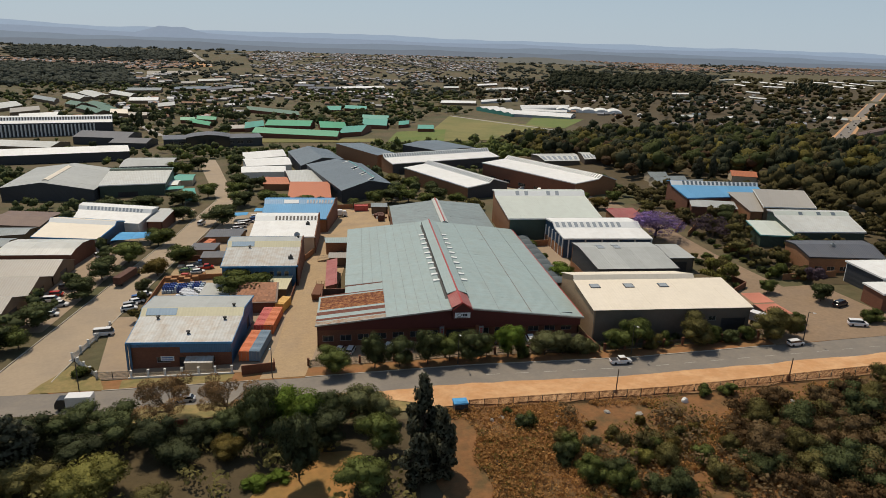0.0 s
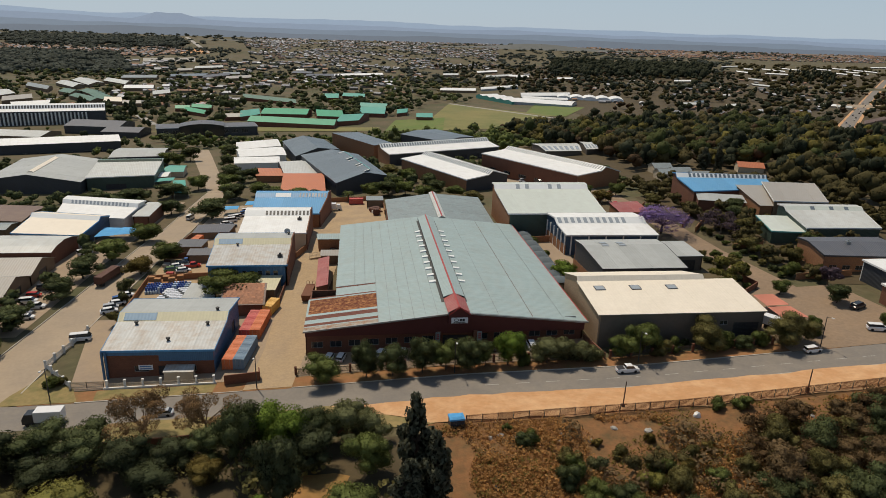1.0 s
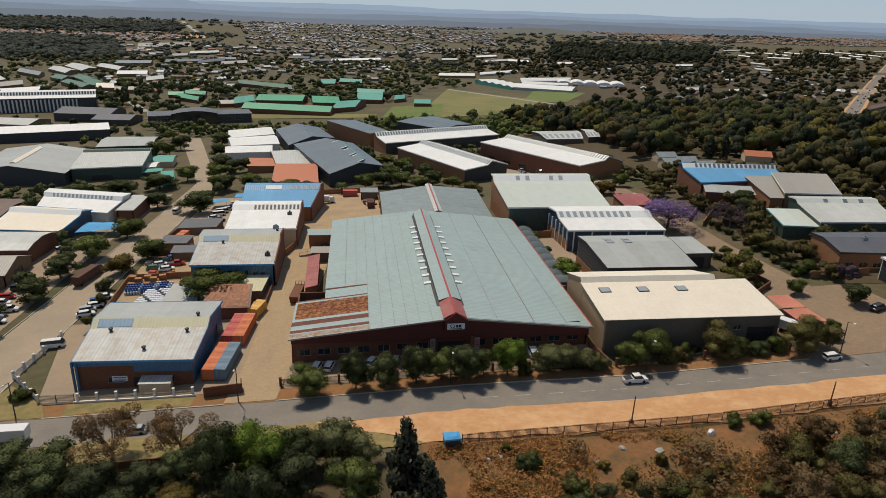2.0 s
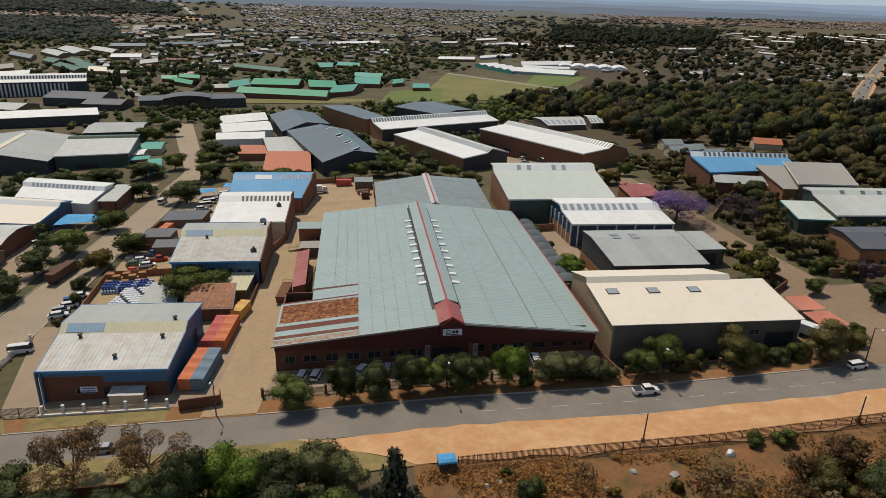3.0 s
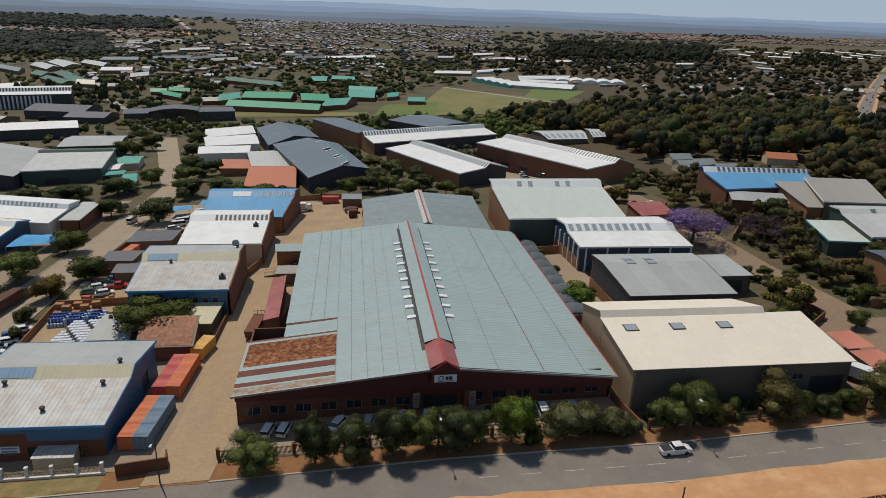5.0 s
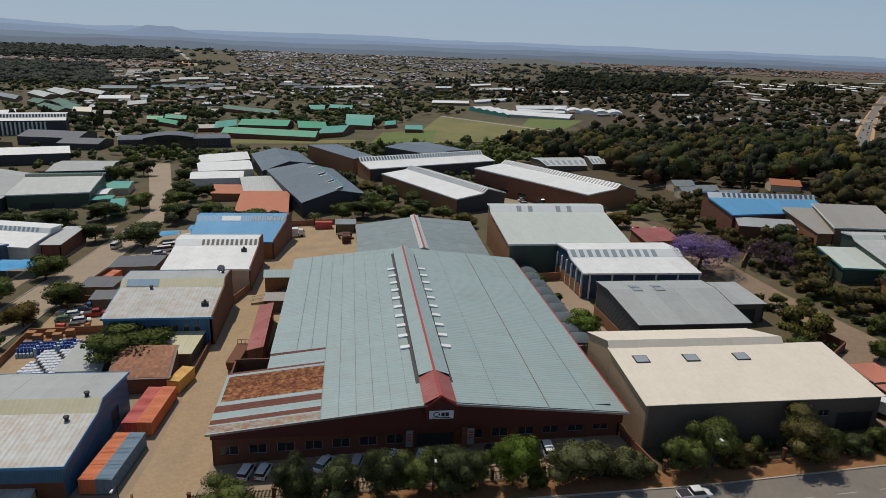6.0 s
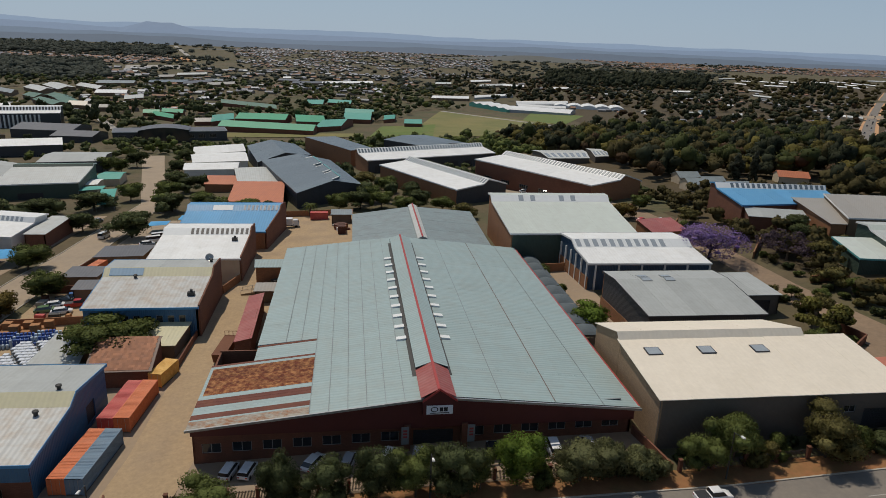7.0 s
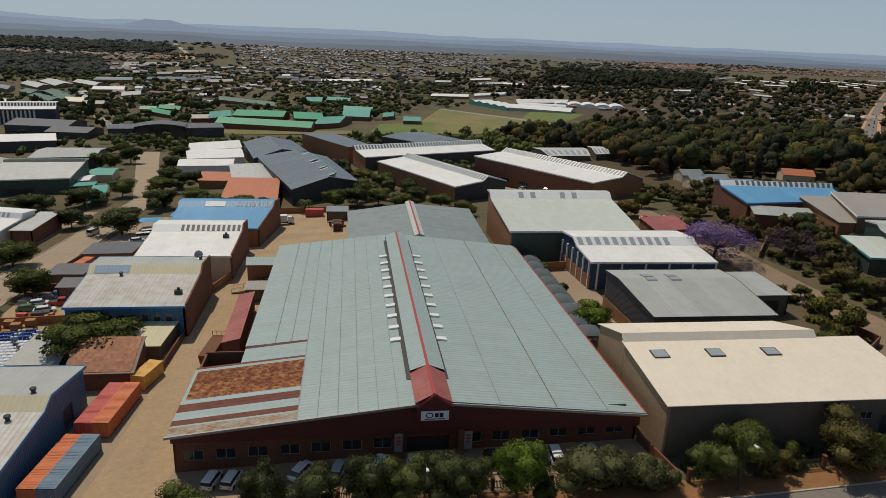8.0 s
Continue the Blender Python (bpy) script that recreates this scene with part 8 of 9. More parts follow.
def vehicle_parts(kind, paint):
    out = []
    L, W, H, belt, roof = {"sedan": (4.4, 1.75, 1.45, 0.92, (-1.35, 0.75)), "hatch": (3.9, 1.70, 1.5, 0.95, (-1.75, 0.75)), "pickup": (5.1, 1.8, 1.7, 1.05, (-0.45, 0.95)),
                            "van": (4.8, 1.85, 2.0, 1.15, (-2.25, 1.75)), "suv": (4.6, 1.85, 1.75, 1.1, (-2.1, 0.9))}[kind]
    h = L / 2
    # lower body, nose at +x
    bm = bmesh.new()
    rings = []
    for x, w, z0, z1 in ((-h, 0.86, 0.42, belt - 0.12), (-h + 0.18, 0.96, 0.26, belt), (-h + 0.9, 1.0, 0.22, belt + 0.02), (0, 1.0, 0.22, belt), (h - 1.2, 1.0, 0.22, belt - 0.02), (h - 0.35, 0.95, 0.26, belt - 0.16), (h, 0.82, 0.42, belt - 0.32)):
        a, b = W / 2 * w, W / 2 * w * 0.9
        rings.append([(x, -a, z0), (x, -a, z1 - 0.12), (x, -b, z1), (x, b, z1), (x, a, z1 - 0.12), (x, a, z0)])
    loft(bm, rings)
    out.append(("body", mesh_of("body", bm, paint), None))
    # glasshouse and roof
    r0, r1 = roof
    bm = bmesh.new()
    a, b = W / 2 * 0.9, W / 2 * 0.74
    slope0 = 0.12 if kind in ("van", "suv", "hatch", "pickup") else 0.55
    loft(bm, [[(r0 - slope0, -a, belt - 0.02), (r1 + 0.62, -a, belt - 0.02), (r1 + 0.62, a, belt - 0.02), (r0 - slope0, a, belt - 0.02)], [(r0, -b, H - 0.05), (r1, -b, H - 0.05), (r1, b, H - 0.05), (r0, b, H - 0.05)]])
    out.append(("cabin_glass", mesh_of("cabin_glass", bm, M["glass"]), "dark tinted windows"))
    bm = bmesh.new()
    loft(bm, [[(r0 - 0.06, -b - 0.03, H - 0.06), (r1 + 0.06, -b - 0.03, H - 0.06), (r1 + 0.06, b + 0.03, H - 0.06), (r0 - 0.06, b + 0.03, H - 0.06)], [(r0 + 0.08, -b + 0.08, H + 0.02), (r1 - 0.1, -b + 0.08, H + 0.02), (r1 - 0.1, b - 0.08, H + 0.02), (r0 + 0.08, b - 0.08, H + 0.02)]])
    out.append(("roof", mesh_of("roof", bm, paint), None))
    if kind == "pickup":
        bm = bmesh.new()
        box(bm, -h + 0.12, -W / 2 + 0.12, belt - 0.02, -0.75, W / 2 - 0.12, belt + 0.05)
        out.append(("load_bed", mesh_of("load_bed", bm, M["trim_dark"]), "dark open load bed"))
    wheel = bmesh.new()
    tube(wheel, (0, -0.11, 0), (0, 0.11, 0), 0.33, 0.33, 12)
    wme = mesh_of("wheel", wheel, M["tyre"])
    for sx in (-1, 1):
        for sy in (-1, 1):
            out.append(("wheel", wme, None, (sx * h * 0.6, sy * (W / 2 - 0.1), 0.33)))
    for sy in (-1, 1):
        bm = bmesh.new()
        box(bm, h - 0.12, sy * W * 0.3 - 0.2, belt - 0.42, h + 0.01, sy * W * 0.3 + 0.2, belt - 0.26)
        out.append(("headlight", mesh_of("headlight", bm, M["lamp_glass"]), "clear headlight"))
        bm = bmesh.new()
        box(bm, -h - 0.01, sy * W * 0.34 - 0.14, belt - 0.34, -h + 0.12, sy * W * 0.34 + 0.14, belt - 0.14)
        out.append(("tail_light", mesh_of("tail_light", bm, M["trim_red"]), "red tail light"))
    return out


def vehicle(kind, color, x, y, heading, label, group="", dz=0.15):
    key = (kind, color)
    if key not in VEHICLES:
        VEHICLES[key] = vehicle_parts(kind, M[color])
    e = 1.2
    c, s = math.cos(radians(heading)), math.sin(radians(heading))
    ob = thing("car" if kind != "van" else "van", x, y, g(x, y) + dz, 0, label, "car" if kind not in ("van", "pickup") else kind, group)
    zx = (g(x + c * e, y + s * e) - g(x - c * e, y - s * e)) / (2 * e)
    ob.matrix_world = pose(x, y, g(x, y) + dz, 0, 0, heading) @ pose(0, 0, 0, 0, -math.degrees(math.atan(zx)), 0)
    for nm, me, lab, *at_ in VEHICLES[key]:
        p = new(nm, me)
        p.parent = ob
        if at_:
            p.location = at_[0]
        if lab:
            p["label"] = lab
    return ob


COLOR_WORD = {"car_white": "white", "car_silver": "silver", "car_red": "red", "car_blue": "blue", "car_dark": "dark grey", "car_green": "faded green"}
KIND_WORD = {"sedan": "sedan car", "hatch": "hatchback car", "pickup": "pickup truck", "van": "minibus van", "suv": "sport utility car"}


def park(rows, where, group):
    for kind, color, x, y, hd in rows:
        vehicle(kind, color, x, y, hd, COLOR_WORD[color] + " " + KIND_WORD[kind] + " " + where, group)


park([("pickup", "car_white", 36.0, -15.6, 2), ("hatch", "car_white", 80.5, -13.9, 4), ("suv", "car_white", 102.5, -6.5, -20), ("sedan", "car_silver", -60, -20.5, 181)], "on the asphalt road", "cars on the road")
park([("hatch", "car_white", -28.6, -1.9, 75), ("hatch", "car_white", -26.0, -2.2, 75), ("sedan", "car_white", -17.0, -1.6, 60), ("suv", "car_white", -6.4, -2.0, 70), ("hatch", "car_silver", -12.0, -2.0, 75), ("suv", "car_white", 18.0, -2.4, 88),
      ("hatch", "car_dark", 9.0, -2.0, 88), ("sedan", "car_silver", 23.5, -2.2, 88), ("hatch", "car_white", -2.0, -2.0, 80)], "parked before the warehouse", "cars before the warehouse")
park([("van", "car_white", -88.6, 16.5, 8), ("sedan", "car_white", -87.6, 33.0, 20), ("hatch", "car_silver", -88.0, 35.6, 20), ("sedan", "car_white", -87.2, 38.2, 20), ("hatch", "car_blue", -87.4, 41.0, 20), ("sedan", "car_white", -86.6, 43.6, 20),
      ("pickup", "car_white", -108.0, 38.0, 5), ("sedan", "car_silver", -109.5, 34.5, 5), ("suv", "car_white", -111.5, 42, 5), ("hatch", "car_red", -112, 46.5, 5), ("suv", "car_dark", -111.2, 52, 5), ("sedan", "car_white", -107.5, 31, 5),
      ("van", "car_white", -112.0, 83.5, 40), ("hatch", "car_white", -104, 110, 70), ("van", "car_white", -88.5, 128, 80), ("sedan", "car_white", -85.5, 182, 95), ("hatch", "car_silver", -98, 150, 60), ("suv", "car_dark", -102, 148, 60)], "beside the street", "cars along the street")
park([("sedan", "car_green", -79.6, 64.0, 15), ("sedan", "car_white", -78.6, 66.8, 15), ("hatch", "car_dark", -77.6, 69.4, 15), ("pickup", "car_red", -73.8, 66.6, 10), ("sedan", "car_white", -75.6, 62.6, 15), ("sedan", "car_blue", -76, 72, 15)], "in the scrap yard", "cars in the yard")
park([("van", "car_white", -71.5, 121, 20), ("van", "car_white", -71, 125, 20), ("sedan", "car_white", -72.5, 117, 20), ("suv", "car_dark", -70, 112.5, 20), ("sedan", "car_silver", -69.6, 129, 20), ("hatch", "car_blue", -68, 133.5, 20), ("suv", "car_white", -67.5, 137, 20)], "parked behind the workshops", "cars behind the workshops")
R = random.Random(8)
for k in range(26):
    x, y = 60 + 13 * ((k * 0.37) % 1) + 4 * (k % 3), 176 + 2.9 * k
    vehicle(R.choice(("sedan", "hatch", "suv")), R.choice(("car_white", "car_white", "car_silver", "car_dark", "car_blue")), x, y, 20 + 6 * (k % 2), "car standing in the workshop car park", "cars in the car park", 0.18)
for k in range(16):
    vehicle(R.choice(("sedan", "suv")), R.choice(("car_white", "car_silver", "car_dark")), road_x(340 + 38 * k) + (3.5 if k % 3 else -3.5), 340 + 38 * k, 50, "car on the distant hill road", "distant cars", 0.6)
park([("hatch", "car_dark", 76.2, 29, 80), ("sedan", "car_white", 73.5, 29.5, 80), ("suv", "car_dark", 107, 6, 20), ("hatch", "car_white", 92, 120, 30), ("hatch", "car_red", 86, 122, 30), ("van", "car_white", 141, 139, 10), ("van", "car_white", 147, 140, 10), ("van", "car_white", 136, 139, 10)], "beside the warehouse", "cars on the east side")


def truck(x, y, heading, label, cab, load, length=7.0, group=""):
    ob = thing("truck", x, y, g(x, y) + 0.15, heading, label, "truck", group)
    bm = bmesh.new()
    loft(bm, [[(length / 2 - 1.9, -1.1, 0.6), (length / 2, -1.1, 0.6), (length / 2, 1.1, 0.6), (length / 2 - 1.9, 1.1, 0.6)], [(length / 2 - 1.9, -1.1, 1.7), (length / 2, -1.1, 1.6), (length / 2, 1.1, 1.6), (length / 2 - 1.9, 1.1, 1.7)],
              [(length / 2 - 1.9, -1.0, 2.6), (length / 2 - 0.5, -1.0, 2.6), (length / 2 - 0.5, 1.0, 2.6), (length / 2 - 1.9, 1.0, 2.6)]])
    bmesh.ops.recalc_face_normals(bm, faces=bm.faces)
    part("cab", bm, cab, ob)
    bm = bmesh.new()
    slab(bm, [(length / 2 - 0.44, -0.95, 2.45), (length / 2 + 0.03, -1.0, 1.7), (length / 2 + 0.03, 1.0, 1.7), (length / 2 - 0.44, 0.95, 2.45)], 0.04)
    part("windscreen", bm, M["glass"], ob)
    bm = bmesh.new()
    box(bm, -length / 2, -1.2, 0.95, length / 2 - 2.1, 1.2, 3.1)
    bmesh.ops.bevel(bm, geom=bm.edges[:], offset=0.05, segments=1, affect="EDGES")
    uv_faces(bm, (1, 0, 0))
    part("load_box", bm, load, ob)
    bm = bmesh.new()
    box(bm, -length / 2 + 0.1, -0.5, 0.5, length / 2 - 0.3, 0.5, 0.95)
    part("chassis", bm, M["dark_steel"], ob)
    w = bmesh.new()
    tube(w, (0, -0.15, 0), (0, 0.15, 0), 0.45, 0.45, 12)
    me = mesh_of("wheel", w, M["tyre"])
    for sx in (-length / 2 + 1.2, length / 2 - 1.0):
        for sy in (-1, 1):
            shared("wheel", me, ob, sx, sy * 0.98, 0.45)
    return ob


truck(-81.5, -20.3, 182, "white-roofed box truck with dark cab on the road", M["car_dark"], M["car_white"], 7.0)
truck(-32.0, 134.0, 5, "white box truck parked in the yard", M["car_white"], M["car_white"], 6.6)
truck(79.2, -1.8, 305, "white delivery truck beside the canopy", M["car_white"], M["car_white"], 6.4)
truck(-95.8, 58, 80, "brown box trailer truck with tan roof beside the street", M["car_dark"], M["box_brown"], 12.5)


# ---- shipping containers ----
def ribbed(bm, p, q, z0, z1, pitch=0.28, depth=0.05):
    """A ribbed steel wall from p to q."""
    p, q = Vector((*p, 0)), Vector((*q, 0))
    d = q - p
    n = max(2, round(d.length / pitch))
    nrm = Vector((d.y, -d.x, 0)).normalized() * depth
    pts = []
    for k in range(n):
        for f, o in ((0.0, 0), (0.25, 0), (0.4, -1), (0.85, -1)):
            pts.append(p + d * ((k + f) / n) + nrm * o)
    pts.append(q)
    lo = [bm.verts.new((c.x, c.y, z0)) for c in pts]
    hi = [bm.verts.new((c.x, c.y, z1)) for c in pts]
    for k in range(len(pts) - 1):
        bm.faces.new((lo[k], lo[k + 1], hi[k + 1], hi[k]))


def container(x, y, heading, length, material, label, dz=0.15):
    w, h = 2.44, 2.6
    ob = thing("shipping_container", x, y, g(x, y) + dz, heading, label, "container", "shipping containers")
    a, b = length / 2, w / 2
    for (p, q) in (((-a + 0.15, -b + 0.03), (a - 0.15, -b + 0.03)), ((a - 0.15, b - 0.03), (-a + 0.15, b - 0.03)), ((-a + 0.03, b - 0.15), (-a + 0.03, -b + 0.15))):
        bm = bmesh.new()
        ribbed(bm, p, q, 0.15, h - 0.12)
        part("side_panel", bm, material, ob)
    bm = bmesh.new()
    n = round(length / 0.34)
    pts = []
    for k in range(n):
        for f, o in ((0.0, 0), (0.3, 0), (0.4, -0.03), (0.9, -0.03)):
            pts.append((-a + 0.02 + (length - 0.04) * (k + f) / n, h - 0.005 + o))
    pts.append((a - 0.02, h - 0.005))
    lo = [bm.verts.new((px, -b + 0.1, pz)) for px, pz in pts]
    hi = [bm.verts.new((px, b - 0.1, pz)) for px, pz in pts]
    for k in range(len(pts) - 1):
        bm.faces.new((lo[k], lo[k + 1], hi[k + 1], hi[k]))
    uv_faces(bm, (1, 0, 0))
    part("roof", bm, material, ob)
    for sx in (-1, 1):
        for sy in (-1, 1):
            bm = bmesh.new()
            box(bm, sx * a - (0.17 if sx > 0 else 0), sy * b - (0.17 if sy > 0 else 0), 0, sx * a + (0 if sx > 0 else 0.17), sy * b + (0 if sy > 0 else 0.17), h)
            part("corner_post", bm, material, ob)
    for sy in (-1, 1):
        bm = bmesh.new()
        box(bm, -a + 0.17, sy * b - (0.12 if sy > 0 else 0), h - 0.14, a - 0.17, sy * b + (0 if sy > 0 else 0.12), h)
        part("top_rail", bm, material, ob)
        bm = bmesh.new()
        box(bm, a - 0.08, 0.02 if sy > 0 else -b + 0.17, 0.12, a - 0.03, b - 0.17 if sy > 0 else -0.02, h - 0.14)
        d = part("door", bm, material, ob)
        bm = bmesh.new()
        tube(bm, (a, sy * 0.55, 0.15), (a, sy * 0.55, h - 0.2), 0.025, 0.025, 6)
        part("lock_bar", bm, M["steel"], d)
    bm = bmesh.new()
    box(bm, -a + 0.17, -b + 0.06, 0.02, a - 0.17, b - 0.06, 0.15)
    part("floor_frame", bm, M["dark_steel"], ob)
    return ob


container(-48.8, 17.4, 265, 12.19, M["box_red"], "faded red shipping container beside the driveway")
container(-46.3, 17.2, 265, 12.19, M["box_orange"], "orange shipping container beside the driveway")
container(-50.0, 2.6, 264, 12.19, M["box_orange"], "rust-stained orange shipping container in the yard")
container(-47.6, 2.3, 264, 12.19, M["box_blue"], "weathered blue-grey shipping container in the yard")
container(-44.9, 28.1, 255, 6.06, M["box_yellow"], "short yellow shipping container against the wall")
container(-22.5, 144.2, 0, 6.06, M["box_red"], "short red shipping container in the yard")
container(-36.5, 142.0, 20, 6.06, M["box_brown"], "brown shipping container at the fence")
container(-77.5, 90.5, 80, 6.06, M["box_orange"], "orange shipping container near the street", 0.16)
container(-14.5, 124, 92, 6.06, M["box_brown"], "dark brown shipping container behind the warehouse")


# ---- fences, walls and poles ----
def fence(name, pts, pitch, height, post, panel, label, post_size=0.12, post_h=None, picket=0.19, group=""):
    """A picket fence: every post and panel a part, alike ones on one mesh."""
    x0, y0 = pts[0]
    ob = thing(name, x0, y0, g(x0, y0), 0, label, "fence", group)
    z0 = g(x0, y0)
    ph = post_h or height + 0.1
    bm = bmesh.new()
    box(bm, -post_size / 2, -post_size / 2, -0.3, post_size / 2, post_size / 2, ph)
    if post_size > 0.3:
        box(bm, -post_size / 2 - 0.06, -post_size / 2 - 0.06, ph - 0.004, post_size / 2 + 0.06, post_size / 2 + 0.06, ph + 0.12)
    pme = mesh_of("post", bm, post)
    panels = {}
    for p, q in zip(pts, pts[1:]):
        n = max(1, round(math.dist(p, q) / pitch))
        hd = math.degrees(math.atan2(q[1] - p[1], q[0] - p[0]))
        step = math.dist(p, q) / n
        key = round(step, 2)
        if key not in panels:
            bm = bmesh.new()
            ln = step - post_size - 0.02
            m_ = max(2, int(ln / picket))
            cuts = [0.0] + [ln * (i + 0.5) / m_ + s for i in range(m_) for s in (-0.045, 0.045)] + [ln]
            zs = (0.08, 0.3, 0.37, height - 0.25, height - 0.18, height)
            grid = {}
            faces = []
            for i in range(len(cuts) - 1):
                for j in range(5):
                    if i % 2 or j in (1, 3):
                        c = [grid.setdefault((p, q), None) or grid.update({(p, q): bm.verts.new((cuts[p], -0.02, zs[q]))}) or grid[(p, q)] for p, q in ((i, j), (i + 1, j), (i + 1, j + 1), (i, j + 1))]
                        faces.append(bm.faces.new(c))
            moved = bmesh.ops.extrude_face_region(bm, geom=faces)
            bmesh.ops.translate(bm, vec=(0, 0.04, 0), verts=[v for v in moved["geom"] if isinstance(v, bmesh.types.BMVert)])
            panels[key] = mesh_of("panel", bm, panel)
        for k in range(n + 1):
            c = mixp(p, q, k / n)
            shared("post", pme, ob, c[0] - x0, c[1] - y0, g(*c) - z0, hd)
            if k < n:
                d = mixp(p, q, (k + 1) / n)
                tilt = math.degrees(math.atan2(g(*d) - g(*c), step))
                o = new("panel", panels[key])
                o.parent = ob
                o.matrix_basis = pose(c[0] - x0, c[1] - y0, g(*c) - z0 + 0.12, 0, 0, hd) @ pose(0, 0, 0, 0, -tilt, 0) @ Matrix.Translation((post_size / 2 + 0.01, 0, 0))
    return ob


fence("palisade_fence", [(-2.6, -34.2), (42, -33.2), (90, -32.0), (130, -31.4)], 2.9, 1.9, M["dark_steel"], M["rust_steel"], "dark steel palisade fence along the sand verge", 0.1)
fence("palisade_fence", [(-35.6, -7.6), (-20, -8.1), (0, -8.1), (31.5, -8.4)], 4.2, 1.5, M["brick_red"], M["dark_steel"], "palisade fence between brick piers before the warehouse", 0.45, 1.9)
fence("palisade_fence", [(34.5, -9.2), (74, -8.8)], 4.9, 1.6, M["brick_red"], M["dark_steel"], "palisade fence with brick piers before the cream warehouse", 0.5, 2.0)
fence("boundary_fence", [(-88.6, 21), (-91.0, 3), (-82.0, -7.2)], 3.4, 1.3, M["wall_white"], M["wall_white"], "white boundary fence with square pillars", 0.4, 1.8)
fence("boundary_fence", [(-74.5, -7.6), (-52.6, -8.3)], 3.6, 1.0, M["wall_white"], M["wall_cream"], "cream boundary fence with white pillars", 0.4, 1.7)
fence("sliding_gate", [(-82.0, -7.3), (-75.2, -7.5)], 3.3, 1.6, M["dark_steel"], M["steel"], "steel sliding gate across the yard entrance", 0.12)


def block_wall(pts, height, thick, material, label, dz=0.0, name="boundary_wall"):
    return strip_along(name, pts, thick, height + dz, material, 0.0, "", 3.0, label, "wall")


block_wall([(-69.9, -32.6), (-44, -32.2), (-18, -34.0)], 1.5, 0.25, M["brick_red"], "low brown brick garden wall")
block_wall([(-75, -8.3), (-52, -9.0)], 0.5, 0.3, M["wall_white"], "low white plinth under the fence")
block_wall([(-50.2, -9.8), (-43.0, -9.0)], 2.3, 0.25, M["brick_red"], "dark brick wall before the containers")
block_wall([(-43.0, -9.0), (-43.4, -7.0)], 2.3, 0.25, M["brick_red"], "dark brick return wall")
block_wall([(-43.6, 30), (-43.0, 46)], 1.5, 0.25, M["brick_red"], "brick boundary wall beside the driveway")
block_wall([(-42.0, 70), (-39.4, 78)], 2.2, 0.25, M["brick"], "brick boundary wall between workshops")
block_wall([(-84, 56), (-66, 56)], 1.9, 0.25, M["brick"], "orange brick yard wall")
block_wall([(-84, 76), (-66, 76)], 1.9, 0.25, M["brick_red"], "dark brick yard wall")
block_wall([(-83, 28), (-84, 56)], 1.8, 0.25, M["brick"], "orange brick street wall")
block_wall([(-84, 78), (-80.5, 112)], 1.6, 0.25, M["brick_red"], "dark brick street wall")
block_wall([(-36, 150), (-11, 150), (-11, 122)], 2.2, 0.25, M["brick"], "orange brick wall around the yard")
block_wall([(31.6, 0.8), (33.2, -9.4)], 1.6, 0.3, M["brick_red"], "sloping brick side wall by the fence")
block_wall([(33.6, 76), (44.4, 76)], 2.4, 0.25, M["brick"], "orange brick wall across the service yard")
block_wall([(104, 27.4), (121, 27)], 2.0, 0.3, M["brick"], "orange brick wall along the lane")
block_wall([(101, 56), (112, 57)], 2.0, 0.3, M["brick"], "orange brick wall along the lane")
block_wall([(98, 76), (113, 95)], 2.0, 0.3, M["brick"], "orange brick wall below the workshop")
block_wall([(96, 82), (110, 101)], 1.6, 0.3, M["brick"], "low orange brick terrace wall")
block_wall([(76, 14), (90, 24), (88, 34)], 1.8, 0.3, M["brick_red"], "dark brick wall beside the lane")
block_wall([(84, 100), (97, 118)], 1.8, 0.3, M["brick"], "orange brick wall beside the lane")
block_wall([(72, 118), (96, 150)], 1.8, 0.3, M["brick"], "orange brick wall behind the warehouse")
strip_along("kerb", [(-79, -13), (-46, -13)], 0.25, 0.2, M["kerb"], label="concrete kerb along the road", category="kerb")
strip_along("kerb", [(-36, -13), (76, -13)], 0.25, 0.2, M["kerb"], label="concrete kerb along the road", category="kerb")
strip_along("kerb", [(-10, -22.9), (130, -22.2)], 0.22, 0.13, M["kerb"], label="sand-covered kerb along the road", category="kerb")
strip_along("kerb", [(-105.6, -10), (-94.7, 110), (-92.6, 180)], 0.25, 0.2, M["kerb"], label="concrete kerb along the side street", category="kerb")
strip_along("kerb", [(-91.3, -8), (-83.9, 110), (-83.3, 180)], 0.25, 0.2, M["kerb"], label="concrete kerb along the side street", category="kerb")
# lane marks
for k in range(22):
    x = 4 + 6.6 * k
    strip_along("road_marking", [(x, -18.0), (x + 3.0, -18.0)], 0.14, 0.095, M["paint"], label="worn white centre line dash", category="marking")


def street_lamp(x, y, h, label, rz=270.0):
    ob = thing("street_lamp", x, y, g(x, y), rz, label, "street lamp", "street lamps")
    bm = bmesh.new()
    tube(bm, (0, 0, -0.3), (0, 0, h), 0.13, 0.08, 8)
    part("pole", bm, M["dark_steel"], ob)
    bm = bmesh.new()
    tube(bm, (0, 0, h - 0.1), (1.6, 0, h + 0.35), 0.05, 0.05, 6)
    part("arm", bm, M["dark_steel"], ob)
    bm = bmesh.new()
    loft(bm, [[(1.5, -0.12, h + 0.3), (1.5, 0.12, h + 0.3), (1.5, 0.12, h + 0.45), (1.5, -0.12, h + 0.45)], [(2.3, -0.2, h + 0.42), (2.3, 0.2, h + 0.42), (2.3, 0.14, h + 0.6), (2.3, -0.14, h + 0.6)]])
    part("lamp_head", bm, M["trim_white"], ob)


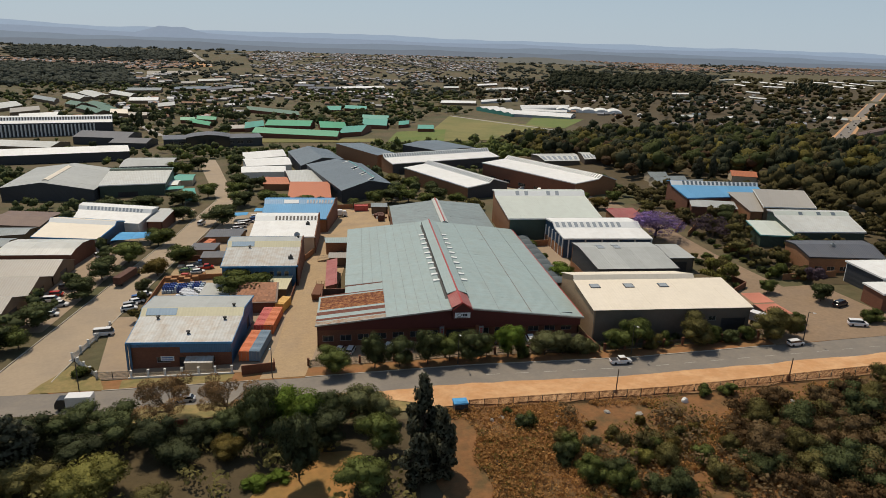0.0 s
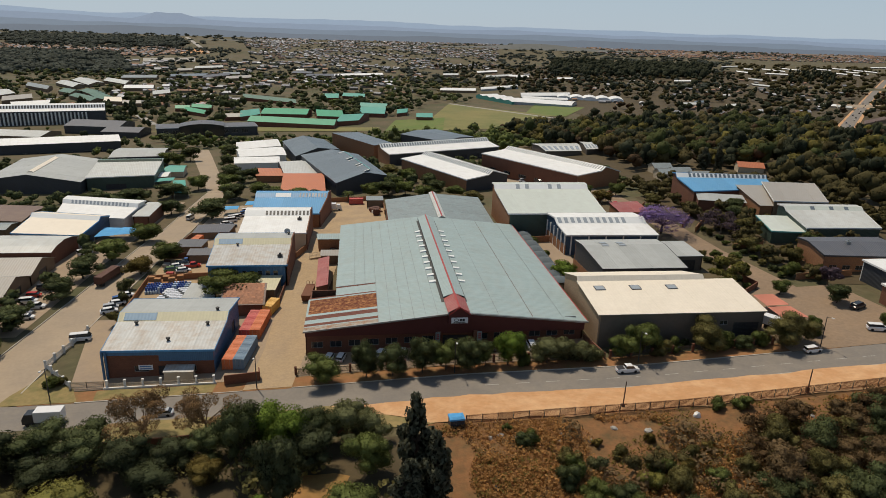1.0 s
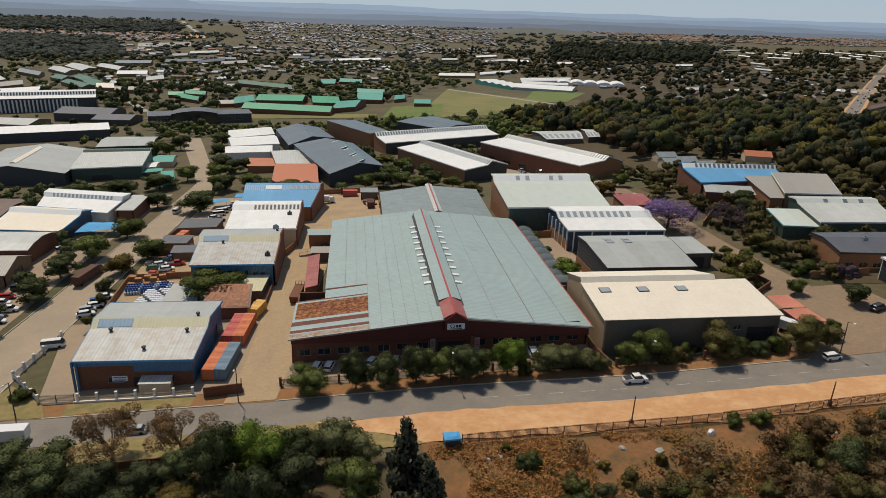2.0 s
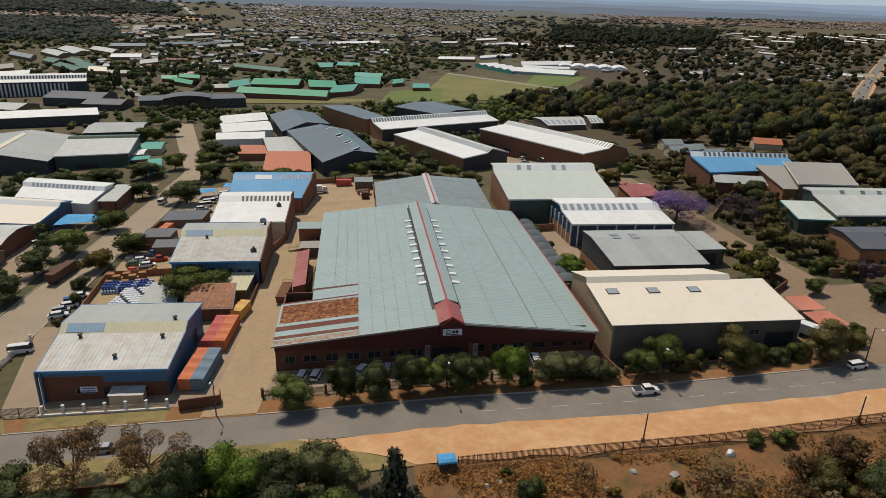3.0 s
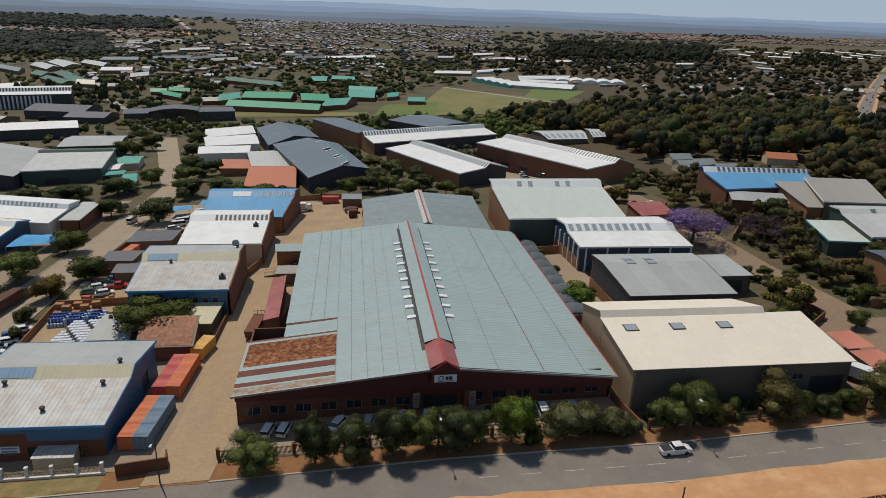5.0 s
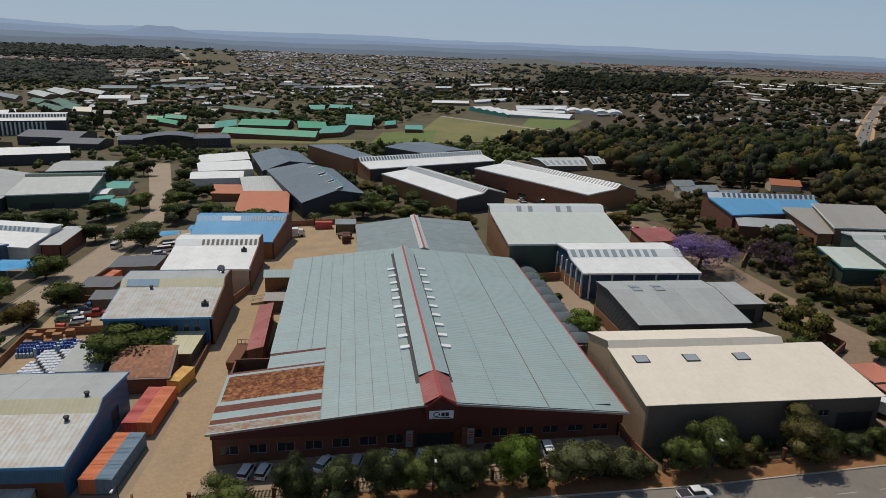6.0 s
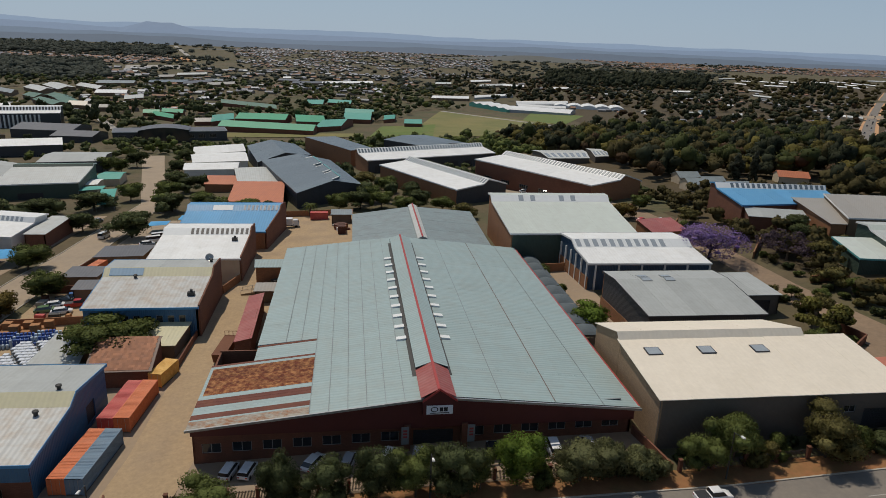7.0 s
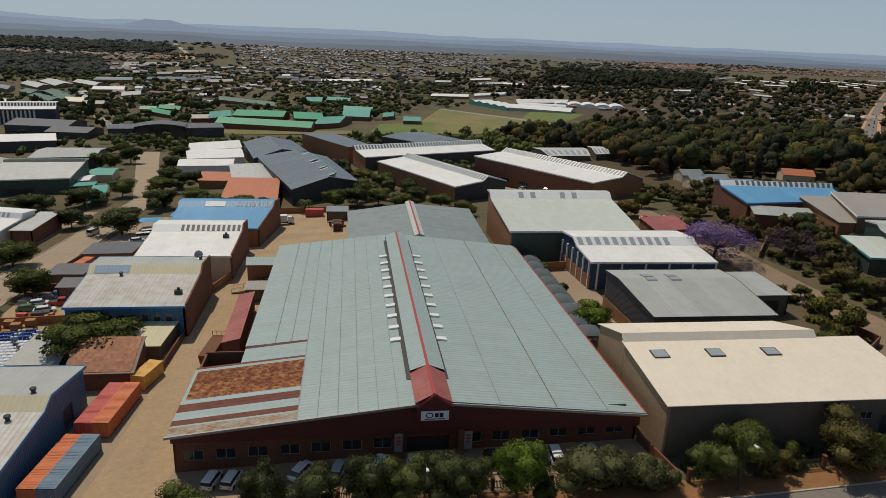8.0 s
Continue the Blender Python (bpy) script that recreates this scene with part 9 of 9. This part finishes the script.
for x, y in ((-43.2, -12.2), (-1.5, -12.0), (40.2, -11.6), (-84.0, -12.0), (84, -11.8)):
    street_lamp(x, y, 7.6, "street lamp with pale head on a dark pole")
for x, y, h in ((28.5, -31.6, 5.6), (66.3, -32.2, 5.4)):
    ob = thing("utility_pole", x, y, g(x, y), 0, "dark timber utility pole in the sand verge", "pole")
    bm = bmesh.new()
    tube(bm, (0, 0, -0.3), (0.1, 0, h), 0.13, 0.10, 8)
    part("pole", bm, M["bark"], ob)
    bm = bmesh.new()
    box(bm, -0.3, -0.25, 0.05, 0.3, 0.25, 1.3 if x > 50 else 0.7)
    part("meter_box", bm, M["dark_steel"], ob)

# ---- canopies ----
def sail(label, quad, z, sag, posts, material, name="shade_canopy", group=""):
    """A stretched cloth on posts."""
    cx, cy = sum(p[0] for p in quad) / 4, sum(p[1] for p in quad) / 4
    zb = g(cx, cy)
    ob = thing(name, cx, cy, zb, 0, label, "canopy", group)
    bm = bmesh.new()
    n = 8
    grid = []
    for j in range(n + 1):
        row = []
        for i in range(n + 1):
            x, y = mixp(mixp(quad[0], quad[1], i / n), mixp(quad[3], quad[2], i / n), j / n)
            f = (1 - (2 * i / n - 1) ** 2) * (1 - (2 * j / n - 1) ** 2)
            row.append(bm.verts.new((x - cx, y - cy, z + sag * f)))
        grid.append(row)
    for j in range(n):
        for i in range(n):
            bm.faces.new((grid[j][i], grid[j][i + 1], grid[j + 1][i + 1], grid[j + 1][i]))
    low = bmesh.ops.extrude_face_region(bm, geom=bm.faces[:])
    for v in low["geom"]:
        if isinstance(v, bmesh.types.BMVert):
            v.co.z -= 0.03
    bmesh.ops.recalc_face_normals(bm, faces=bm.faces)
    part("cloth", bm, material, ob, smooth_=False)
    for p in quad:
        bm = bmesh.new()
        tube(bm, (p[0] - cx, p[1] - cy, g(*p) - zb - 0.2), (p[0] - cx, p[1] - cy, z), 0.06, 0.06, 6)
        part("post", bm, M["steel"], ob)


sail("salmon shade cloth over parking", [(80.4, -2.6), (87.4, -2.0), (87.0, 5.0), (80.6, 4.6)], 3.0, -0.5, 4, M["canvas_salmon"], group="salmon canopies")
sail("salmon shade cloth over parking", [(80.6, 5.0), (87.0, 5.4), (87.0, 12.6), (81.2, 12.2)], 3.2, -0.5, 4, M["canvas_salmon"], group="salmon canopies")
sail("bright blue canvas canopy beside the workshop", [(-113, 95), (-107, 96.5), (-107, 106), (-113.5, 106.5)], 3.0, 0.6, 4, M["canvas_blue"], group="blue canopies")
sail("bright blue canvas canopy beside the workshop", [(-106.8, 96.5), (-100.6, 98), (-100.2, 105.6), (-106.8, 106)], 3.0, 0.6, 4, M["canvas_blue"], group="blue canopies")
sail("teal shade cloth over parking bays", [(-104.5, 168), (-99, 170), (-103, 184), (-108.5, 182)], 2.8, 0.5, 4, M["canvas_teal"], group="teal canopies")
sail("teal shade cloth over parking bays", [(-108.8, 183), (-103.4, 185), (-107, 199), (-112.5, 197)], 2.8, 0.5, 4, M["canvas_teal"], group="teal canopies")
sail("teal shade cloth beside the green shed", [(-121, 196), (-113, 200), (-114, 207), (-122, 204)], 2.8, 0.5, 4, M["canvas_teal"], group="teal canopies")
sail("blue tarpaulin roof behind workshops", [(-69, 140), (-62, 141), (-62, 147), (-69, 146)], 2.6, 0.4, 4, M["canvas_blue"])
sail("blue tarpaulin roof behind workshops", [(-77, 132), (-71, 134), (-71, 139), (-77, 138)], 2.6, 0.4, 4, M["canvas_blue"])
for k in range(9):
    y = 31 + 5.6 * k
    sail("dark grey shade cloth carport beside the warehouse", [(32.8, y), (37.8, y), (37.8, y + 5.3), (32.8, y + 5.3)], 2.8, 0.9, 4, M["canvas_dark"], "carport", "dark carports")


# ---- west yard ----
def tiled_house():
    q = [(-57.2, 26.0), (-46.6, 26.0), (-47.0, 35.2), (-58.0, 35.2)]
    ob, low, at, P = hall("small brick house with clay tile roof", q, [(0, 3.4), (0.96, 5.8), (1, 5.6)], "v", M["roof_brown"], M["brick_red"], name="house", category="house")
    bm = bmesh.new()
    slab(bm, [(-0.24, -0.19, 0.05), (0.24, -0.19, 0.05), (0.24, 0.19, 0.10), (-0.24, 0.19, 0.10)], 0.05)
    me = mesh_of("roof_tile", bm, M["tile_clay"])
    nu, nv = 20, 14
    for j in range(nv):
        for i in range(nu):
            u, v = (i + 0.5 + 0.25 * (j % 2)) / (nu + 0.5), (j + 0.5) / nv * 0.96
            x, y = at(u, v)
            o = new("roof_tile", me)
            o.parent = ob
            s = (P[1][1] - P[0][1]) / (9.2 * 0.96)
            o.matrix_basis = pose(x, y, roof_height(P, v) + 0.02, math.degrees(math.atan(s)), 0, 0) @ Matrix.Diagonal((1.12, 0.9 * 9.2 * 0.96 / nv / 0.36, 1, 1))


tiled_house()
hall("low pale yellow carport roof beside the driveway", [(-51.3, 36.2), (-45.0, 36.2), (-44.2, 45.6), (-51.5, 45.6)], [(0, 3.2), (1, 3.7)], "v", M["roof_yellow"], M["wall_brown"], sheet=2.5, name="carport", category="carport")
hall("low grey lean-to roof in the yard", [(-68.6, 31.2), (-60.4, 31.0), (-61.6, 41.0), (-68.0, 41.6)], [(0, 3.2), (1, 3.9)], "v", M["roof_lightgrey"], M["wall_brown"], sheet=2.5, name="shed", category="shed")
hall("small plastered store with rust-streaked pale roof", [(-63.2, -6.6), (-57.2, -6.8), (-57.4, -3.9), (-63.2, -3.8)], [(0, 2.3), (1, 2.6)], "v", M["roof_streaked"], M["wall_cream"], over=0.15, sheet=1.5, name="store", category="shed")
hall("long red lean-to roof on the warehouse flank", [(-33.4, 34), (-30.4, 34), (-30.9, 57.5), (-33.9, 57.5)], [(0, 3.9), (1, 4.6)], "u", M["roof_red"], M["brick_red"], over=0.2, name="lean_to", category="shed")
hall("small flat-roofed loading shed at the warehouse corner", [(-33.5, 62.5), (-27.6, 62.5), (-27.6, 67), (-33.5, 67)], [(0, 3.2), (1, 3.4)], "v", M["roof_tan"], M["wall_brown"], name="shed", category="shed")
hall("low grey flat roof linking the warehouses", [(-35, 76), (-27.6, 76), (-27.6, 81), (-35.5, 81)], [(0, 4.4), (1, 4.6)], "v", M["roof_grey"], M["brick"], name="shed", category="shed")
hall("grey flat-roofed store behind the warehouse", [(-18, 136), (-11.4, 136), (-11.4, 142), (-18, 142)], [(0, 3.4), (1, 3.6)], "v", M["roof_aged"], M["wall_brown"], name="shed", category="shed")
for q in ([(-82, 80), (-74, 80), (-73, 86), (-81.5, 86)], [(-80, 96), (-68, 97), (-67, 105), (-79.5, 104)], [(-76, 70.5), (-67, 70.5), (-67, 75), (-76, 75)]):
    hall("low charcoal-roofed yard shed", q, [(0, 2.8), (1, 3.3)], "v", M["roof_dark"], M["wall_brown"], name="shed", category="shed", sheet=3.0)
ob = thing("waste_skip", -35.8, 36.8, g(-35.8, 36.8) + 0.15, 84, "brown open steel waste skip by the warehouse", "skip")
bm = bmesh.new()
loft(bm, [[(-4.0, -1.1, 0.2), (4.0, -1.1, 0.2), (4.0, 1.1, 0.2), (-4.0, 1.1, 0.2)], [(-4.4, -1.25, 2.0), (4.4, -1.25, 2.0), (4.4, 1.25, 2.0), (-4.4, 1.25, 2.0)]])
bmesh.ops.recalc_face_normals(bm, faces=bm.faces)
part("tub", bm, M["rust_steel"], ob)
bm = bmesh.new()
for z in (2.0, 2.9):
    tube(bm, (4.4, -1.2, z), (4.4, 1.2, z), 0.05, 0.05, 6)
for k in range(4):
    tube(bm, (4.4, -1.2 + 0.8 * k, 2.0), (4.4, -1.2 + 0.8 * k, 2.9), 0.05, 0.05, 6)
part("end_frame", bm, M["rust_steel"], ob)

# stacked tanks and drums
tank = bmesh.new()
box(tank, -0.5, -0.5, 0.15, 0.5, 0.5, 1.05)
bmesh.ops.bevel(tank, geom=tank.edges[:], offset=0.09, segments=2, affect="EDGES")
tank_me = mesh_of("tank", tank, M["plastic_white"])
cage = bmesh.new()
rings = []
for z0, z1 in ((0.10, 0.16), (0.48, 0.54), (0.88, 0.94)):
    for f, z in ((0.505, z0), (0.55, z0 + 0.005), (0.55, z1 - 0.005), (0.505, z1)):
        rings.append([(-f, -f, z), (f, -f, z), (f, f, z), (-f, f, z)])
vs = [[cage.verts.new(p) for p in r] for r in rings]
for a, b in zip(vs, vs[1:]):
    for k in range(4):
        cage.faces.new((a[k], a[(k + 1) % 4], b[(k + 1) % 4], b[k]))
cage_me = mesh_of("cage", cage, M["steel"])
pal = bmesh.new()
box(pal, -0.55, -0.55, 0, 0.55, 0.55, 0.13)
pal_me = mesh_of("pallet", pal, M["timber"])
for i in range(8):
    for j in range(9):
        x, y = -76.4 + 1.05 * i + 0.18 * j, 33.0 + 1.25 * j
        for lev in range(2 if (i + j) % 5 else 1):
            t_ = thing("liquid_tank", x, y, g(x, y) + 0.15 + 1.09 * lev, 4, "white plastic liquid tank in a steel cage", "tank", "stacked tanks")
            for nm, me in (("tank", tank_me), ("cage", cage_me), ("pallet", pal_me)):
                shared(nm, me, t_)
drum = bmesh.new()
tube(drum, (0, 0, 0), (0, 0, 0.9), 0.29, 0.29, 10)
for z in (0.28, 0.6):
    tube(drum, (0, 0, z), (0, 0, z + 0.04), 0.31, 0.31, 10)
drum_pale = mesh_of("drum", drum.copy(), M["plastic_pale"])
drum_me = mesh_of("drum", drum, M["plastic_blue"])
for i in range(17):
    for j in range(6):
        x, y = -81.8 + 0.72 * i, 45.0 + 0.78 * j + 0.03 * i
        pale = (j + i // 6) % 2 == 0
        for lev in range(1 + (j + i // 5) % 2):
            o = new("drum", drum_pale if pale else drum_me)
            o.matrix_world = pose(x, y, g(x, y) + 0.15 + 0.92 * lev)
            tagged(o, ("pale blue" if pale else "blue") + " plastic drum in a stacked block", "drum", "stacked drums")
crate = bmesh.new()
rings = []
for k in range(5):
    for f, z in ((0.93, 0.24 * k), (0.93, 0.24 * k + 0.05), (1.0, 0.24 * k + 0.06), (1.0, 0.24 * k + 0.23)):
        rings.append([(-0.9 * f, -0.7 * f, z), (0.9 * f, -0.7 * f, z), (0.9 * f, 0.7 * f, z), (-0.9 * f, 0.7 * f, z)])
loft(crate, rings)
crate_me = mesh_of("timber_crate", crate, M["timber"])
for i in range(5):
    for j in range(2):
        for lev in range(1 + (i + j) % 2):
            x, y = -82 + 2.0 * i, 51.0 + 1.7 * j
            o = new("timber_crate", crate_me)
            o.matrix_world = pose(x, y, g(x, y) + 0.15 + 1.32 * lev, 0, 0, 3 * i)
            tagged(o, "stack of orange-brown timber crates", "crate", "timber crates")
R = random.Random(77)
for k in range(44):
    a = R.choice(((-83, -68, 58, 75), (-79, -66, 80, 104), (-33.4, -29, 68.5, 75), (-17, -13, 126, 134), (-82, -70, 107, 114)))
    x, y = R.uniform(a[0], a[1]), R.uniform(a[2], a[3])
    bm = bmesh.new()
    w, d, h = R.uniform(0.4, 1.5), R.uniform(0.4, 1.1), R.uniform(0.4, 1.5)
    loft(bm, [[(-w, -d, 0), (w, -d, 0), (w, d, 0), (-w, d, 0)], [(-w * 0.95, -d, h), (w, -d * 0.9, h), (w * 0.95, d, h * 0.92), (-w, d * 0.95, h)]])
    bmesh.ops.recalc_face_normals(bm, faces=bm.faces)
    o = part("storage_box", bm, R.choice((M["timber"], M["box_red"], M["concrete"], M["rust_steel"], M["dark_steel"], M["trim_white"], M["box_brown"])))
    o.matrix_world = pose(x, y, g(x, y) + 0.13, 0, 0, R.uniform(0, 90))
    tagged(o, "weathered storage box standing in the yard", "box", "yard clutter")

# ---- roadside things ----
ob = thing("kiosk", -4.4, -34.4, g(-4.4, -34.4) + 0.1, 4, "dark steel kiosk with bright blue tarpaulin top", "kiosk")
bm = bmesh.new()
box(bm, -1.3, -1.0, 0, 1.3, 1.0, 1.9)
uv_faces(bm, (1, 0, 0))
part("body", bm, M["wall_dark"], ob)
bm = bmesh.new()
loft(bm, [[(-1.45, -1.15, 1.7), (1.45, -1.15, 1.75), (1.45, 1.15, 1.7), (-1.45, 1.15, 1.72)], [(-1.4, -1.1, 1.98), (1.4, -1.1, 2.0), (1.4, 1.1, 1.97), (-1.4, 1.1, 2.0)], [(-0.9, -0.5, 2.25), (0.8, -0.6, 2.3), (0.9, 0.6, 2.2), (-0.8, 0.5, 2.28)]])
bmesh.ops.recalc_face_normals(bm, faces=bm.faces)
part("tarpaulin", bm, M["canvas_blue"], ob, "bright blue tarpaulin")


def lump(name, x, y, r, h, material, label, category, seed):
    bm = bmesh.new()
    bmesh.ops.create_icosphere(bm, subdivisions=2, radius=1)
    for v in bm.verts:
        f = 1 + 0.35 * noise.noise((v.co.x * 1.7 + seed, v.co.y * 1.7, v.co.z * 1.7))
        v.co = Vector((v.co.x * r * f, v.co.y * r * f * 0.8, max(-0.1, v.co.z * h * f)))
    o = part(name, bm, material)
    o.matrix_world = pose(x, y, g(x, y) + 0.1, 0, 0, seed * 40)
    return tagged(o, label, category)


lump("sack", 41.2, -36.4, 0.8, 0.9, M["trim_white"], "white stuffed sack on the vacant ground", "sack", 1)
for k, (x, y) in enumerate(((1, -39.2), (3.0, -38.6), (6, -39.6), (13, -41.5), (18.5, -42), (14, -38.5), (52, -53), (56, -57), (30, -40), (62, -40), (24, -38.6))):
    lump("rubble", x, y, 0.5 + 0.2 * (k % 3), 0.4, M["concrete"], "pale lump of dumped rubble", "rubble", k + 2)
lump("tyre_heap", -0.6, -53.0, 0.7, 0.5, M["tyre"], "dark heap on the red soil", "heap", 30)
# sign board on the main gable: a white board with plain dark marks
ob = thing("sign_board", 0.9, -1.55, 7.55, 0, "white sign board with dark emblem and bars", "sign")
bm = bmesh.new()
box(bm, -1.9, -0.06, -0.7, 1.9, 0.0, 0.7)
part("board", bm, M["sign_white"], ob)
bm = bmesh.new()
for k in range(16):
    a0, a1 = 2 * math.pi * k / 16, 2 * math.pi * (k + 1) / 16
    p = [(math.cos(a) * r * 1.3 - 0.75, math.sin(a) * r + 0.08) for a, r in ((a0, 0.30), (a1, 0.30), (a1, 0.42), (a0, 0.42))]
    bm.faces.new([bm.verts.new((x, -0.075, z)) for x, z in p])
bmesh.ops.remove_doubles(bm, verts=bm.verts, dist=0.001)
part("emblem", bm, M["sign_dark"], ob)
for x0, x1, z0, z1 in ((0.0, 0.5, -0.25, 0.38), (0.62, 1.15, -0.25, 0.38), (-1.4, 1.4, -0.56, -0.44)):
    bm = bmesh.new()
    box(bm, x0, -0.085, z0, x1, -0.062, z1)
    part("lettering_bar", bm, M["sign_dark"], ob)
ob = thing("sign_board", -67.6, -3.75, g(-67.6, -3.6) + 2.3, -2, "white and blue workshop sign board", "sign")
bm = bmesh.new()
box(bm, -1.5, -0.08, -0.6, 1.5, -0.02, 0.6)
part("board", bm, M["sign_white"], ob)
for z in (-0.3, 0.25):
    bm = bmesh.new()
    box(bm, -1.2, -0.11, z - 0.12, 1.2, -0.082, z + 0.12)
    part("lettering_bar", bm, M["sign_blue"], ob)

# loading ramp with hand rails beside the main warehouse
ob = thing("loading_ramp", -33.2, 69.5, g(-33.2, 69.5) + 0.15, 0, "concrete loading ramp with pale handrails", "ramp")
bm = bmesh.new()
loft(bm, [[(-4.5, -1.2, 0), (-4.5, 1.2, 0), (-4.5, 1.2, 0.1), (-4.5, -1.2, 0.1)], [(2.0, -1.2, 0), (2.0, 1.2, 0), (2.0, 1.2, 1.2), (2.0, -1.2, 1.2)], [(5.4, -1.2, 0), (5.4, 1.2, 0), (5.4, 1.2, 1.2), (5.4, -1.2, 1.2)]])
bmesh.ops.recalc_face_normals(bm, faces=bm.faces)
part("ramp_slab", bm, M["yard"], ob)
for sgn in (-1, 1):
    bm = bmesh.new()
    tube(bm, (-4.5, sgn * 1.1, 1.0), (2.0, sgn * 1.1, 2.2), 0.06, 0.06, 6)
    tube(bm, (2.0, sgn * 1.1, 2.2), (5.4, sgn * 1.1, 2.2), 0.06, 0.06, 6)
    for k in range(5):
        x = -4.4 + 2.4 * k
        z = 0.1 + max(0, min(1.1, (x + 4.5) * 0.17))
        tube(bm, (x, sgn * 1.1, z - 0.1), (x, sgn * 1.1, z + 0.95), 0.05, 0.05, 6)
    part("handrail", bm, M["wall_cream"], ob)

R = random.Random(9)
for k in range(13):
    f = k / 12
    x, y = 84.5 - 38 * f, 164 + 54 * f
    color = "car_white" if k % 3 else "car_silver"
    vehicle(R.choice(("sedan", "hatch", "suv", "pickup")), color, x, y, 30 + R.uniform(-4, 4), COLOR_WORD[color] + " car parked before the brick workshop row", "cars in the car park", 0.18)
